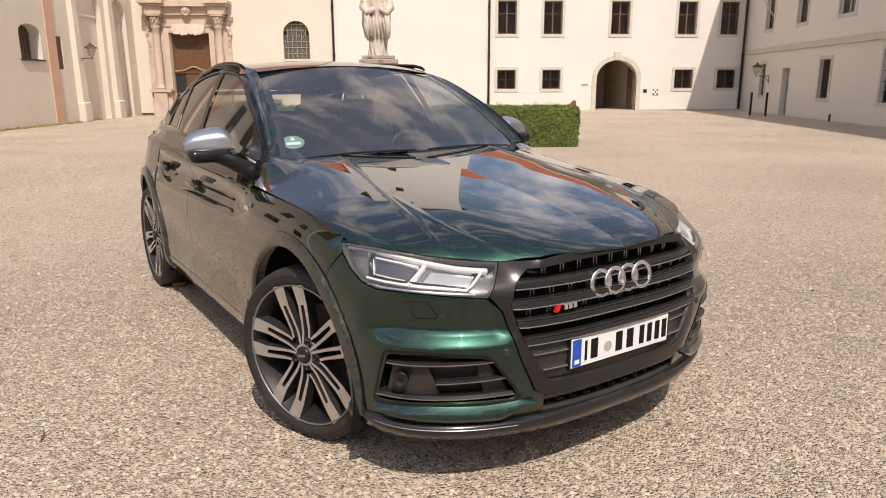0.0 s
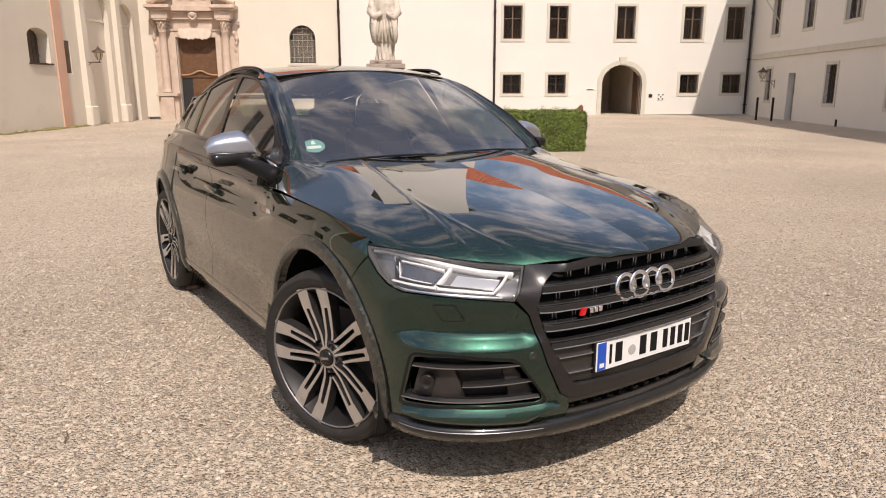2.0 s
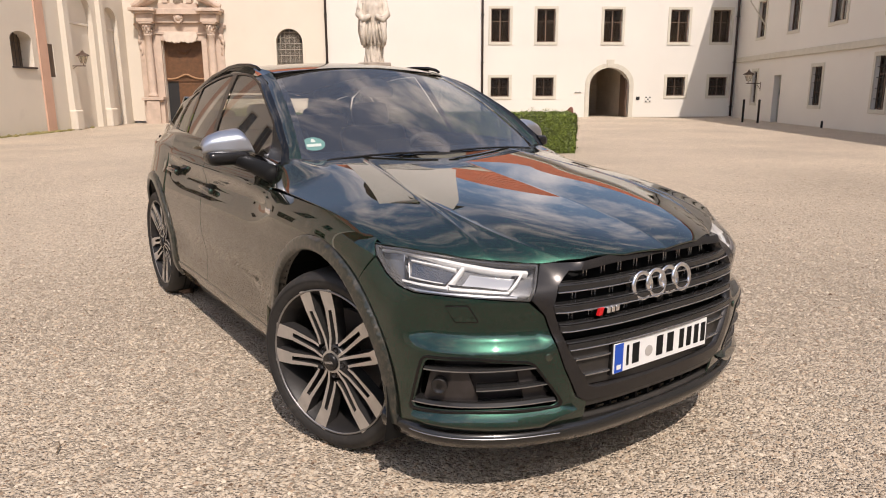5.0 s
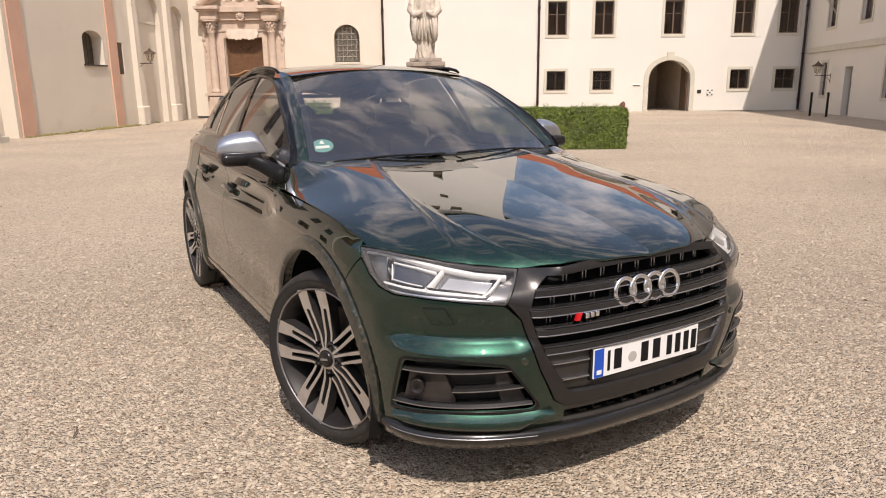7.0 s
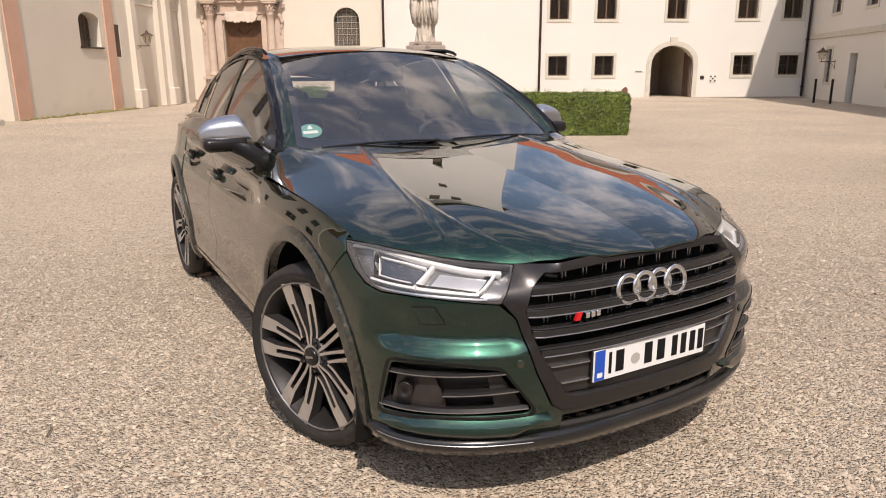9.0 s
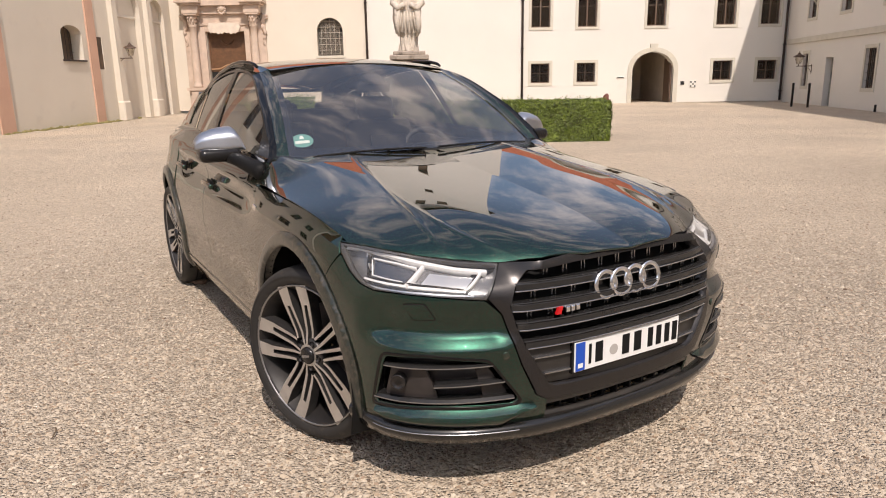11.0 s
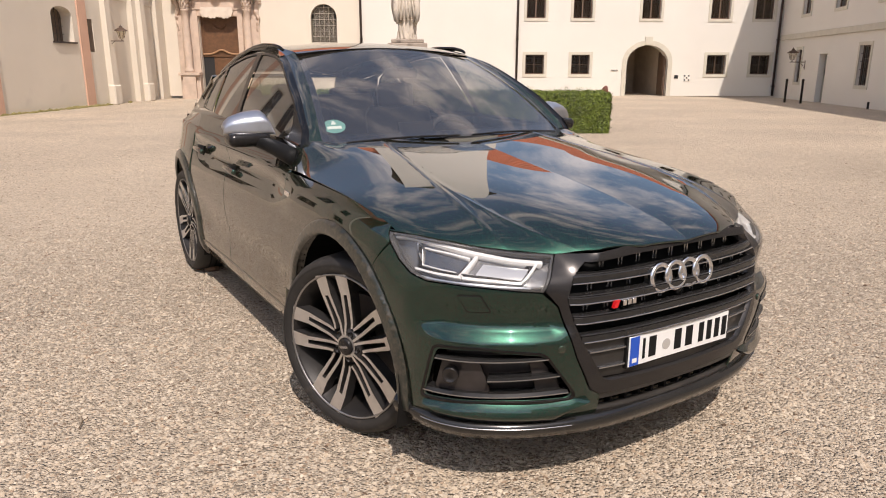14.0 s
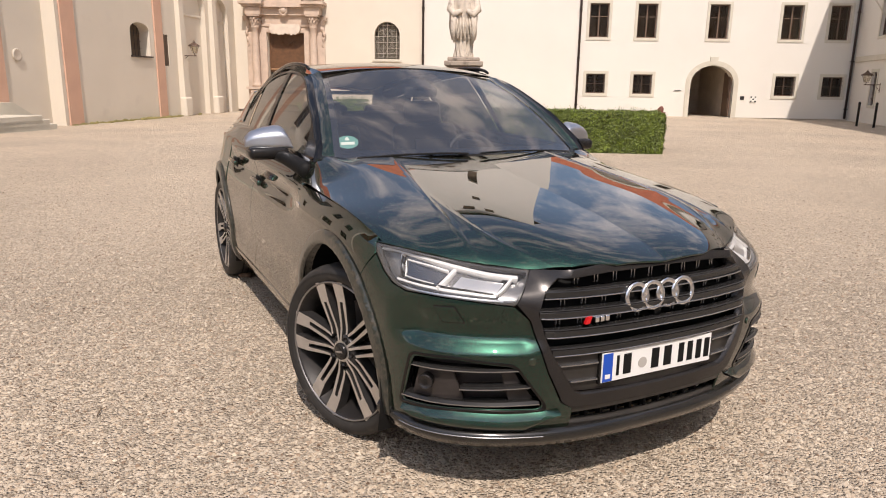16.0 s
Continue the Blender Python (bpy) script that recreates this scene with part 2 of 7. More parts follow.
def paint_mat():
    """Dark green metallic car paint with fine flakes under a clear coat and a little dust."""
    m = bpy.data.materials.new("green_metallic_paint")
    m.use_nodes = True
    nt = m.node_tree
    b = nt.nodes["Principled BSDF"]
    tc = nt.nodes.new("ShaderNodeTexCoord")
    vor = nt.nodes.new("ShaderNodeTexVoronoi")
    vor.inputs["Scale"].default_value = 900
    nt.links.new(tc.outputs["Object"], vor.inputs["Vector"])
    sep = nt.nodes.new("ShaderNodeSeparateColor")
    nt.links.new(vor.outputs["Color"], sep.inputs[0])
    ramp = nt.nodes.new("ShaderNodeValToRGB")
    ramp.color_ramp.elements[0].color = (0.0018, 0.0125, 0.0080, 1)
    ramp.color_ramp.elements[1].color = (0.0075, 0.064, 0.040, 1)
    nt.links.new(sep.outputs[0], ramp.inputs[0])
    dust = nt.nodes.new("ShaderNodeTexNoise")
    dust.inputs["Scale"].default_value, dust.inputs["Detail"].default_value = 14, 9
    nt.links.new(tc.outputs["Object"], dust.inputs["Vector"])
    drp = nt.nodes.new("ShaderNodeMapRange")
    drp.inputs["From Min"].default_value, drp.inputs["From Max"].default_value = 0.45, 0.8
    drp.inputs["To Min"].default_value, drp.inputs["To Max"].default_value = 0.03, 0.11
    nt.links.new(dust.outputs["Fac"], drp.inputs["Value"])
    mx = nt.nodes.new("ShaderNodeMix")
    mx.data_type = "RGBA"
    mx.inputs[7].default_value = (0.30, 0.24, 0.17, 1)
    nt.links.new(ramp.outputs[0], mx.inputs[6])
    # road dust, thicker low on flanks behind the wheels; also paints in mirrored gravel
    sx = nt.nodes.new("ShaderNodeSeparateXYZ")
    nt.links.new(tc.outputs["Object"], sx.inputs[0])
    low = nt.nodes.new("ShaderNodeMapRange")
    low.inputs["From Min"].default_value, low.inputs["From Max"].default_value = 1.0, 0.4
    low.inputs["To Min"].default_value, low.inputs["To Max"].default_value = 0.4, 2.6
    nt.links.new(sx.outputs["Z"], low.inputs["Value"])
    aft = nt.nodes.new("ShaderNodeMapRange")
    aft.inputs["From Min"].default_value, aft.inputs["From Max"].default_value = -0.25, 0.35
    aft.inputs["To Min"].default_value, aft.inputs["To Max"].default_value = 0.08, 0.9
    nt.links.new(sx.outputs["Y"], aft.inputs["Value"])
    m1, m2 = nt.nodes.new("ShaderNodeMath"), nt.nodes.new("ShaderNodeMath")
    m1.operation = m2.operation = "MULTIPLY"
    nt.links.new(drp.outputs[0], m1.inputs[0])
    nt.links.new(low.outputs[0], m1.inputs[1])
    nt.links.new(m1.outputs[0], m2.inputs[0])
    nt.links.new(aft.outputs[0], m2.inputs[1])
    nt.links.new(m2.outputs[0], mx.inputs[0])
    nt.links.new(mx.outputs[2], b.inputs["Base Color"])
    b.inputs["Metallic"].default_value = 0.92
    b.inputs["Roughness"].default_value = 0.36
    b.inputs["Coat Weight"].default_value = 1.0
    b.inputs["Coat Roughness"].default_value = 0.008
    b.inputs["Coat IOR"].default_value = 1.72
    b.inputs["Specular Tint"].default_value = (0.0, 0.10, 0.06, 1)
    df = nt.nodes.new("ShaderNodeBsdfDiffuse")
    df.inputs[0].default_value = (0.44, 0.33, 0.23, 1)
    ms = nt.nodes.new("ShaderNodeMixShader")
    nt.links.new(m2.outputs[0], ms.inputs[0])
    # the polished lacquer mirrors more strongly at a glancing view
    lw = nt.nodes.new("ShaderNodeLayerWeight")
    lw.inputs["Blend"].default_value = 0.5
    pw, sl = nt.nodes.new("ShaderNodeMath"), nt.nodes.new("ShaderNodeMath")
    pw.operation, pw.inputs[1].default_value = "POWER", 3.0
    sl.operation, sl.inputs[1].default_value = "MULTIPLY", 0.58
    nt.links.new(lw.outputs["Facing"], pw.inputs[0])
    nt.links.new(pw.outputs[0], sl.inputs[0])
    gl = nt.nodes.new("ShaderNodeBsdfGlossy")
    gl.inputs["Roughness"].default_value = 0.008
    mg = nt.nodes.new("ShaderNodeMixShader")
    nt.links.new(sl.outputs[0], mg.inputs[0])
    nt.links.new(b.outputs[0], mg.inputs[1])
    nt.links.new(gl.outputs[0], mg.inputs[2])
    nt.links.new(mg.outputs[0], ms.inputs[1])
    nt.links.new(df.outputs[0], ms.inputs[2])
    nt.links.new(ms.outputs[0], nt.nodes["Material Output"].inputs[0])
    return m


M_GRAVEL = gravel_mat()
M_PLASTER = mat("cream_plaster", (0.665, 0.602, 0.50), 0.93, vary=0.035, scale=0.5, fine=0.02, fine_scale=30, bump=0.12, bump_scale=35, dirt=((0.56, 0.50, 0.42), 0.60, 0.85, 0.7))
M_WHITE = mat("white_plaster", (0.695, 0.665, 0.60), 0.92, vary=0.03, scale=0.4, fine=0.02, fine_scale=30, bump=0.1, bump_scale=35, dirt=((0.61, 0.57, 0.51), 0.62, 0.9, 0.6))
M_PINK = mat("salmon_plaster", (0.59, 0.375, 0.27), 0.92, vary=0.07, scale=1.2, fine=0.03, fine_scale=30, bump=0.15, bump_scale=30)
M_TRIM = mat("beige_stone_trim", (0.56, 0.525, 0.435), 0.88, vary=0.06, scale=3, fine=0.04, fine_scale=60, bump=0.15, bump_scale=50)
M_PORTAL = mat("pinkish_limestone", (0.55, 0.435, 0.345), 0.82, vary=0.12, scale=2.2, fine=0.06, fine_scale=40, bump=0.2, bump_scale=40, dirt=((0.34, 0.27, 0.21), 0.60, 0.85, 2.5))
M_STATUE = mat("weathered_sandstone", (0.58, 0.51, 0.42), 0.88, vary=0.10, scale=5, fine=0.06, fine_scale=50, bump=0.25, bump_scale=60, dirt=((0.16, 0.125, 0.095), 0.55, 0.76, 4))
M_PLINTH = mat("grey_stained_sandstone", (0.40, 0.335, 0.27), 0.9, vary=0.14, scale=5, fine=0.08, fine_scale=50, bump=0.25, bump_scale=60, dirt=((0.09, 0.075, 0.06), 0.44, 0.70, 5))
M_DOORWOOD = mat("brown_oak", (0.125, 0.060, 0.026), 0.55, vary=0.2, scale=6, fine=0.1, fine_scale=60, bump=0.1)
M_FRAMEWOOD = mat("dark_brown_window_wood", (0.15, 0.098, 0.068), 0.5, vary=0.12, scale=10)
M_IRON = mat("dark_wrought_iron", (0.03, 0.028, 0.026), 0.5, metal=0.6, vary=0.2, scale=20)
M_PIPE = mat("dark_copper_pipe", (0.055, 0.04, 0.035), 0.5, metal=0.4, vary=0.2, scale=5)
M_TILE = mat("terracotta_roof_tiles", (0.42, 0.13, 0.062), 0.8, vary=0.15, scale=1.5, fine=0.12, fine_scale=20, bump=0.3, bump_scale=12)
# dark brown that paints in the gloom of unlit insides
M_DARKROOM = mat("painted_dark_interior", (0.12, 0.085, 0.058), 0.9, vary=0.3, scale=2.0)
M_LEAF = mat("hedge_leaf", (0.105, 0.140, 0.014), 0.5, vary=0.35, scale=3.0, island=0.6, dirt=((0.115, 0.08, 0.022), 0.62, 0.78, 5.0))
M_HEDGECORE = mat("shaded_hedge_core", (0.045, 0.062, 0.010), 0.9, vary=0.3, scale=9)
M_TWIG = mat("hedge_twig", (0.14, 0.10, 0.06), 0.8)
M_OLDGLASS = pane_mat("old_window_glass", (0.60, 0.57, 0.53))
M_CLAY = mat("terracotta_pot", (0.17, 0.062, 0.042), 0.7, vary=0.1)
M_WOODGREY = mat("grey_green_door_paint", (0.24, 0.25, 0.21), 0.6, vary=0.08, scale=5)
M_SIGNBLACK = mat("black_sign", (0.02, 0.02, 0.02), 0.5)
M_SIGNWHITE = mat("pale_sign", (0.72, 0.70, 0.64), 0.6)
M_MOSS = mat("dry_moss", (0.22, 0.19, 0.07), 0.95, vary=0.3, scale=12, bump=0.3)
M_PEBBLE = pebble_mat()
M_LANTERN = pane_mat("lantern_glass", (0.93, 0.90, 0.82), 0.10)
M_RUST = mat("rusty_lantern_iron", (0.10, 0.065, 0.045), 0.6, metal=0.4, vary=0.2, scale=20)

# ---- building helpers ----
def bm_box(bm, x0, x1, y0, y1, z0, z1, m=None):
    vs = [bm.verts.new((x, y, z)) for x in (x0, x1) for y in (y0, y1) for z in (z0, z1)]
    for f in ((0, 1, 3, 2), (4, 6, 7, 5), (0, 4, 5, 1), (2, 3, 7, 6), (0, 2, 6, 4), (1, 5, 7, 3)):
        bm.faces.new([vs[i] for i in f])
    if m:
        bmesh.ops.transform(bm, matrix=m, verts=vs)
    return vs


def mesh_of(name, bm, material, smooth=False, bevel=0.0):
    if bevel:
        bmesh.ops.bevel(bm, geom=bm.edges[:], offset=bevel, segments=1, affect="EDGES", clamp_overlap=True)
    bmesh.ops.recalc_face_normals(bm, faces=bm.faces[:])
    me = bpy.data.meshes.new(name)
    bm.to_mesh(me)
    bm.free()
    if smooth:
        for p in me.polygons:
            p.use_smooth = True
    if material:
        me.materials.append(material)
    return me


def part(name, bm, material, parent, label="", smooth=False, bevel=0.0):
    ob = new(name, mesh_of(name, bm, material, smooth, bevel))
    ob.parent = parent
    if label:
        ob["label"] = label
    return ob


def boxes(*bs):
    bm = bmesh.new()
    for b in bs:
        bm_box(bm, *b)
    return bm


def lathe(profile, n=24, axis="Z"):
    """A turned shape from (radius, height) pairs."""
    bm = bmesh.new()
    rings = []
    for r, h in profile:
        ring = []
        for i in range(n):
            a = 2 * math.pi * i / n
            p = (r * math.cos(a), r * math.sin(a), h)
            if axis == "X":
                p = (h, p[0], p[1])
            elif axis == "Y":
                p = (p[0], h, p[1])
            ring.append(bm.verts.new(p))
        rings.append(ring)
    for a, b in zip(rings, rings[1:]):
        for i in range(n):
            bm.faces.new((a[i], a[(i + 1) % n], b[(i + 1) % n], b[i]))
    for ring in (rings[0], rings[-1]):
        bm.faces.new(ring)
    return bm


def tube(bm, pts, r, n=8):
    """A round bar along points."""
    pts = [Vector(p) for p in pts]
    rings = []
    for i, p in enumerate(pts):
        d = (pts[min(i + 1, len(pts) - 1)] - pts[max(i - 1, 0)]).normalized()
        a = d.orthogonal().normalized() if i == 0 else (rings_a - d * rings_a.dot(d)).normalized()
        rings_a = a
        b = d.cross(a)
        rr = r[i] if isinstance(r, (list, tuple)) else r
        rings.append([bm.verts.new(p + (a * math.cos(2 * math.pi * k / n) + b * math.sin(2 * math.pi * k / n)) * rr) for k in range(n)])
    for q, w in zip(rings, rings[1:]):
        for k in range(n):
            bm.faces.new((q[k], q[(k + 1) % n], w[(k + 1) % n], w[k]))
    bm.faces.new(rings[0])
    bm.faces.new(rings[-1])


def arch_outline(x0, x1, z0, z1, rise, n=14):
    """A doorway's outline, counter-clockwise, with a curved head of that rise."""
    xm, hw = (x0 + x1) / 2, (x1 - x0) / 2
    pts = [(x0, z0), (x1, z0)]
    for i in range(n + 1):
        a = math.pi * i / n
        pts.append((xm + hw * math.cos(a), z1 - rise + rise * math.sin(a)))
    return pts


def prism(outline, y0, y1):
    bm = bmesh.new()
    a = [bm.verts.new((x, y0, z)) for x, z in outline]
    b = [bm.verts.new((x, y1, z)) for x, z in outline]
    n = len(a)
    bm.faces.new(a)
    bm.faces.new(b[::-1])
    for i in range(n):
        bm.faces.new((a[i], b[i], b[(i + 1) % n], a[(i + 1) % n]))
    return bm


def ring_prism(outer, inner, y0, y1):
    """A frame between two outlines of as many points."""
    bm = bmesh.new()
    n = len(outer)
    rows = [[bm.verts.new((x, y, z)) for x, z in o] for y in (y0, y1) for o in (outer, inner)]
    of, inf, ob_, inb = rows
    for i in range(n):
        j = (i + 1) % n
        bm.faces.new((of[i], of[j], inf[j], inf[i]))
        bm.faces.new((ob_[i], inb[i], inb[j], ob_[j]))
        bm.faces.new((of[i], ob_[i], ob_[j], of[j]))
        bm.faces.new((inf[i], inf[j], inb[j], inb[i]))
    return bm


def wall(name, width, height, thick, openings, material, place, label):
    """A wall in its own x-z plane (front at y=0, body behind), with openings cut through. openings: outlines."""
    outer = [(0, 0), (width, 0), (width, height), (0, height)]
    vs, es = [], []
    for poly in [outer] + openings:
        k = len(vs)
        vs += [Vector(p) for p in poly]
        es += [(k + i, k + (i + 1) % len(poly)) for i in range(len(poly))]
    vo, eo, fo, *_ = delaunay_2d_cdt(vs, es, [], 0, 1e-5)
    bm = bmesh.new()
    fr = [bm.verts.new((v.x, 0, v.y)) for v in vo]
    bk = [bm.verts.new((v.x, thick, v.y)) for v in vo]
    def inside(p, poly):
        c = False
        for i in range(len(poly)):
            (x1, y1), (x2, y2) = poly[i], poly[i - 1]
            if (y1 > p[1]) != (y2 > p[1]) and p[0] < (x2 - x1) * (p[1] - y1) / (y2 - y1) + x1:
                c = not c
        return c
    use = {}
    for f in fo:
        cx, cy = sum(vo[i].x for i in f) / 3, sum(vo[i].y for i in f) / 3
        if any(inside((cx, cy), o) for o in openings):
            continue
        bm.faces.new([fr[i] for i in f])
        bm.faces.new([bk[i] for i in reversed(f)])
        for i in range(3):
            e = (f[i], f[(i + 1) % 3])
            use[e] = 1
    for a, b in list(use):
        if (b, a) not in use:
            bm.faces.new((fr[a], bk[a], bk[b], fr[b]))
    ob = new(name, mesh_of(name, bm, material))
    ob.matrix_world = place
    tagged(ob, label, "wall", kind="structure")
    return ob


def rect(x0, x1, z0, z1):
    return [(x0, z0), (x1, z0), (x1, z1), (x0, z1)]


def window(name, place, w, h, cols, rows, surround=0.13, bars=False, label="", sash_cols=1, group="windows of the wing"):
    """A casement in a stone surround. Its own frame: x across, y into the wall, z up from the sill; origin below the middle of the opening."""
    e = new(name)
    e.matrix_world = place
    tagged(e, label, "window", group, "structure")
    inner = rect(-w / 2, w / 2, 0, h)
    s = surround
    if s:
        part("surround", ring_prism(rect(-w / 2 - s, w / 2 + s, -s, h + s), inner, -0.035, 0.03), M_TRIM, e, bevel=0.006)
    f = 0.055
    part("window_frame", ring_prism(inner, rect(-w / 2 + f, w / 2 - f, f, h - f), 0.13, 0.19), M_FRAMEWOOD, e)
    bm = bmesh.new()
    for i in range(1, cols):
        x = -w / 2 + w * i / cols
        t = 0.032 if i * 2 == cols else 0.016
        bm_box(bm, x - t, x + t, 0.135, 0.18, f, h - f)
    for i in range(1, rows):
        z = h * (0.62 if rows == 2 and h > 1.3 else i / rows)
        t = 0.03 if (rows == 3 and i == 2) else 0.016
        bm_box(bm, -w / 2 + f, w / 2 - f, 0.138, 0.178, z - t, z + t)
    part("glazing_bars", bm, M_FRAMEWOOD, e)
    part("pane", boxes((-w / 2 + f, w / 2 - f, 0.155, 0.161, f, h - f)), M_OLDGLASS, e, "dark old window glass")
    # flat dark sheet in place of the unlit room behind the glass
    part("dark_room_sheet", boxes((-w / 2 - 0.02, w / 2 + 0.02, 0.46, 0.50, -0.02, h + 0.02)), M_DARKROOM, e)
    if bars:
        bm = bmesh.new()
        n = max(3, round(w / 0.16))
        for i in range(1, n):
            x = -w / 2 + w * i / n
            tube(bm, [(x, 0.06, 0.0), (x, 0.06, h)], 0.011, 6)
        for k in range(1, 5):
            z = h * k / 5
            tube(bm, [(-w / 2, 0.06, z), (w / 2, 0.06, z)], 0.011, 6)
        part("iron_grille", bm, M_IRON, e, "black wrought iron bars")
    return e


# ---- ground ----
def ground_z(x, y):
    """The court falls a little towards its two long sides."""
    def ramp(v):
        v = min(max(v, 0.0), 1.0)
        return v * v * (3 - 2 * v)
    return -0.13 * ramp((-x - 2) / 11) * ramp((y - 8) / 18) - 0.06 * ramp((x - 13) / 4) * ramp((y - 8) / 18)


bm = bmesh.new()
gx = [-900, -200, -60] + list(range(-30, 31, 2)) + [60, 200, 900]
gy = [-900, -200, -60] + list(range(-30, 43, 2)) + [60, 200, 900]
gv = [[bm.verts.new((x, y, ground_z(x, y))) for x in gx] for y in gy]
for r, q in zip(gv, gv[1:]):
    for i in range(len(gx) - 1):
        bm.faces.new((r[i], r[i + 1], q[i + 1], q[i]))
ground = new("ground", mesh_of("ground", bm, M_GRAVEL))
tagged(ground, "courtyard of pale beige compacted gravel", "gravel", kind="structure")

BACK = 38.0     # the back wall's face


def back(x, z=0.0, dy=0.0):
    return pose(x, BACK + dy, z)


# back wall: church front, tower, wing
def o(x0, x1, z0, z1):
    return rect(x0, x1, z0, z1)


CH0 = -18.0
church_open = [o(-11.22 - CH0, -9.25 - CH0, 0.0, 4.0), arch_outline(-5.50 - CH0, -4.16 - CH0, 2.72, 4.62, 0.67)]
church_open[0] = [(a, max(b, 0.0)) for a, b in church_open[0]]
wall("wall_church", -2.9 - CH0, 15.0, 0.7, church_open, M_PLASTER, back(CH0), "cream plastered church front with an arched window")
wall("wall_tower", 8.15, 24.0, 0.7, [o(3.8, 4.35, 13.2, 14.3), o(3.8, 4.35, 17.0, 17.9), o(3.1, 3.75, 21.0, 22.4), o(4.4, 5.05, 21.0, 22.4)], M_WHITE, back(-2.9, 0, -0.02), "plain white plastered church tower face")
W0 = 5.25
UW = [(5.707, 6.702), (8.163, 9.16), (11.805, 12.80), (15.477, 16.50), (17.85, 18.86)]
LW = [(5.708, 6.704), (8.163, 9.145), (15.476, 16.50), (17.871, 18.922)]
wing_open = [o(a - W0, b - W0, 3.967, 5.66) for a, b in UW]
wing_open += [o(a - W0, b - W0, 7.9, 9.6) for a, b in UW]
wing_open += [o(a - W0, b - W0, 1.135, 2.137) for a, b in LW]
GATE = (11.14, 13.36, 2.64)
wing_open.append(arch_outline(GATE[0] - W0, GATE[1] - W0, 0.0, GATE[2], 0.95))
wall("wall_wing", 14.15, 11.8, 0.5, wing_open, M_WHITE, back(W0), "white plastered monastery wing with stone-framed windows")
for a, b in UW:
    for z in (3.967, 7.9):
        window("window", back((a + b) / 2, z), b - a, 1.69, 2, 2, 0.14, label="dark wooden casement window in a beige stone surround")
for a, b in LW:
    window("window", back((a + b) / 2, 1.135), b - a, 1.0, 2, 2, 0.15, True, label="small square barred window in a beige stone surround")

# gate passage in the wing
ga, gb, gh = GATE
gate = new("gateway")
gate.matrix_world = back((ga + gb) / 2)
tagged(gate, "round-arched gateway with a beige stone surround", "gateway", kind="structure")
hw = (gb - ga) / 2
part("surround", ring_prism(arch_outline(-hw - 0.24, hw + 0.24, -0.1, gh + 0.24, 1.12), arch_outline(-hw, hw, -0.1, gh, 0.95), -0.05, 0.06), M_TRIM, gate)
part("keystone", prism([(-0.16, gh + 0.02), (0.16, gh + 0.02), (0.21, gh + 0.42), (-0.21, gh + 0.42)], -0.08, 0.0), M_TRIM, gate)
part("passage_wall", boxes((-hw - 0.3, -hw - 0.05, 0.5, 6.0, 0, 3.2), (hw + 0.05, hw + 0.3, 0.5, 6.0, 0, 3.2), (-hw - 0.3, hw + 0.3, 6.0, 6.2, 0, 3.2)), mat("passage_plaster", (0.64, 0.56, 0.46), 0.9, vary=0.08, scale=2), gate)
part("passage_vault", boxes((-hw - 0.3, hw + 0.3, 0.5, 6.2, 3.2, 3.4)), M_PLASTER, gate)
part("door_leaf", boxes((hw - 0.09, hw - 0.02, 0.2, 1.25, 0.03, 2.3), (hw - 0.12, hw - 0.09, 0.3, 1.15, 0.3, 1.0), (hw - 0.12, hw - 0.09, 0.3, 1.15, 1.2, 2.1)), M_FRAMEWOOD, gate, "open dark wooden gate leaf")
part("wall_box", boxes((0.55, 0.66, 5.9, 6.0, 1.1, 1.45)), M_SIGNBLACK, gate)

# signs by the gateway
def plaque(x0, x1, z0, z1, material, label, bars=()):
    e = new("wall_sign")
    e.matrix_world = back((x0 + x1) / 2, (z0 + z1) / 2)
    tagged(e, label, "sign")
    w, h = (x1 - x0) / 2, (z1 - z0) / 2
    part("plate", boxes((-w, w, -0.03, 0.0, -h, h)), material, e, bevel=0.004)
    for a, b, c, d in bars:
        part("print", boxes((a, b, -0.034, -0.03, c, d)), M_SIGNBLACK, e)


plaque(13.78, 13.98, 0.92, 1.10, M_SIGNBLACK, "small square black sign on the white wall")
plaque(14.28, 14.62, 0.78, 1.12, M_SIGNWHITE, "square pale sign with dark corner marks", ((-0.15, -0.07, 0.07, 0.15), (0.07, 0.15, 0.07, 0.15), (-0.15, -0.07, -0.15, -0.07), (0.07, 0.15, -0.15, -0.07), (-0.04, 0.04, -0.04, 0.04)))
plaque(10.30, 10.72, 1.30, 1.40, M_SIGNWHITE, "narrow pale lettered sign beside the gateway", ((-0.18, 0.18, -0.02, 0.02),))


def drainpipe(x, y, top, label):
    bm = bmesh.new()
    tube(bm, [(0, -0.09, 0.02), (0, -0.09, top)], 0.06, 10)
    e = new("drainpipe")
    e.matrix_world = pose(x, y, 0)
    tagged(e, label, "drainpipe")
    part("pipe", bm, M_PIPE, e, smooth=True)
    for k in range(int(top // 2.4) + 1):
        part("bracket", boxes((-0.08, 0.08, -0.16, 0.0, 0.5 + 2.4 * k, 0.55 + 2.4 * k)), M_IRON, e)


drainpipe(-2.92, BACK, 14.6, "thin dark drainpipe between church and tower")
drainpipe(5.24, BACK, 11.6, "thin dark drainpipe between tower and wing")
drainpipe(19.2, BACK, 11.6, "dark drainpipe in the corner of the court")

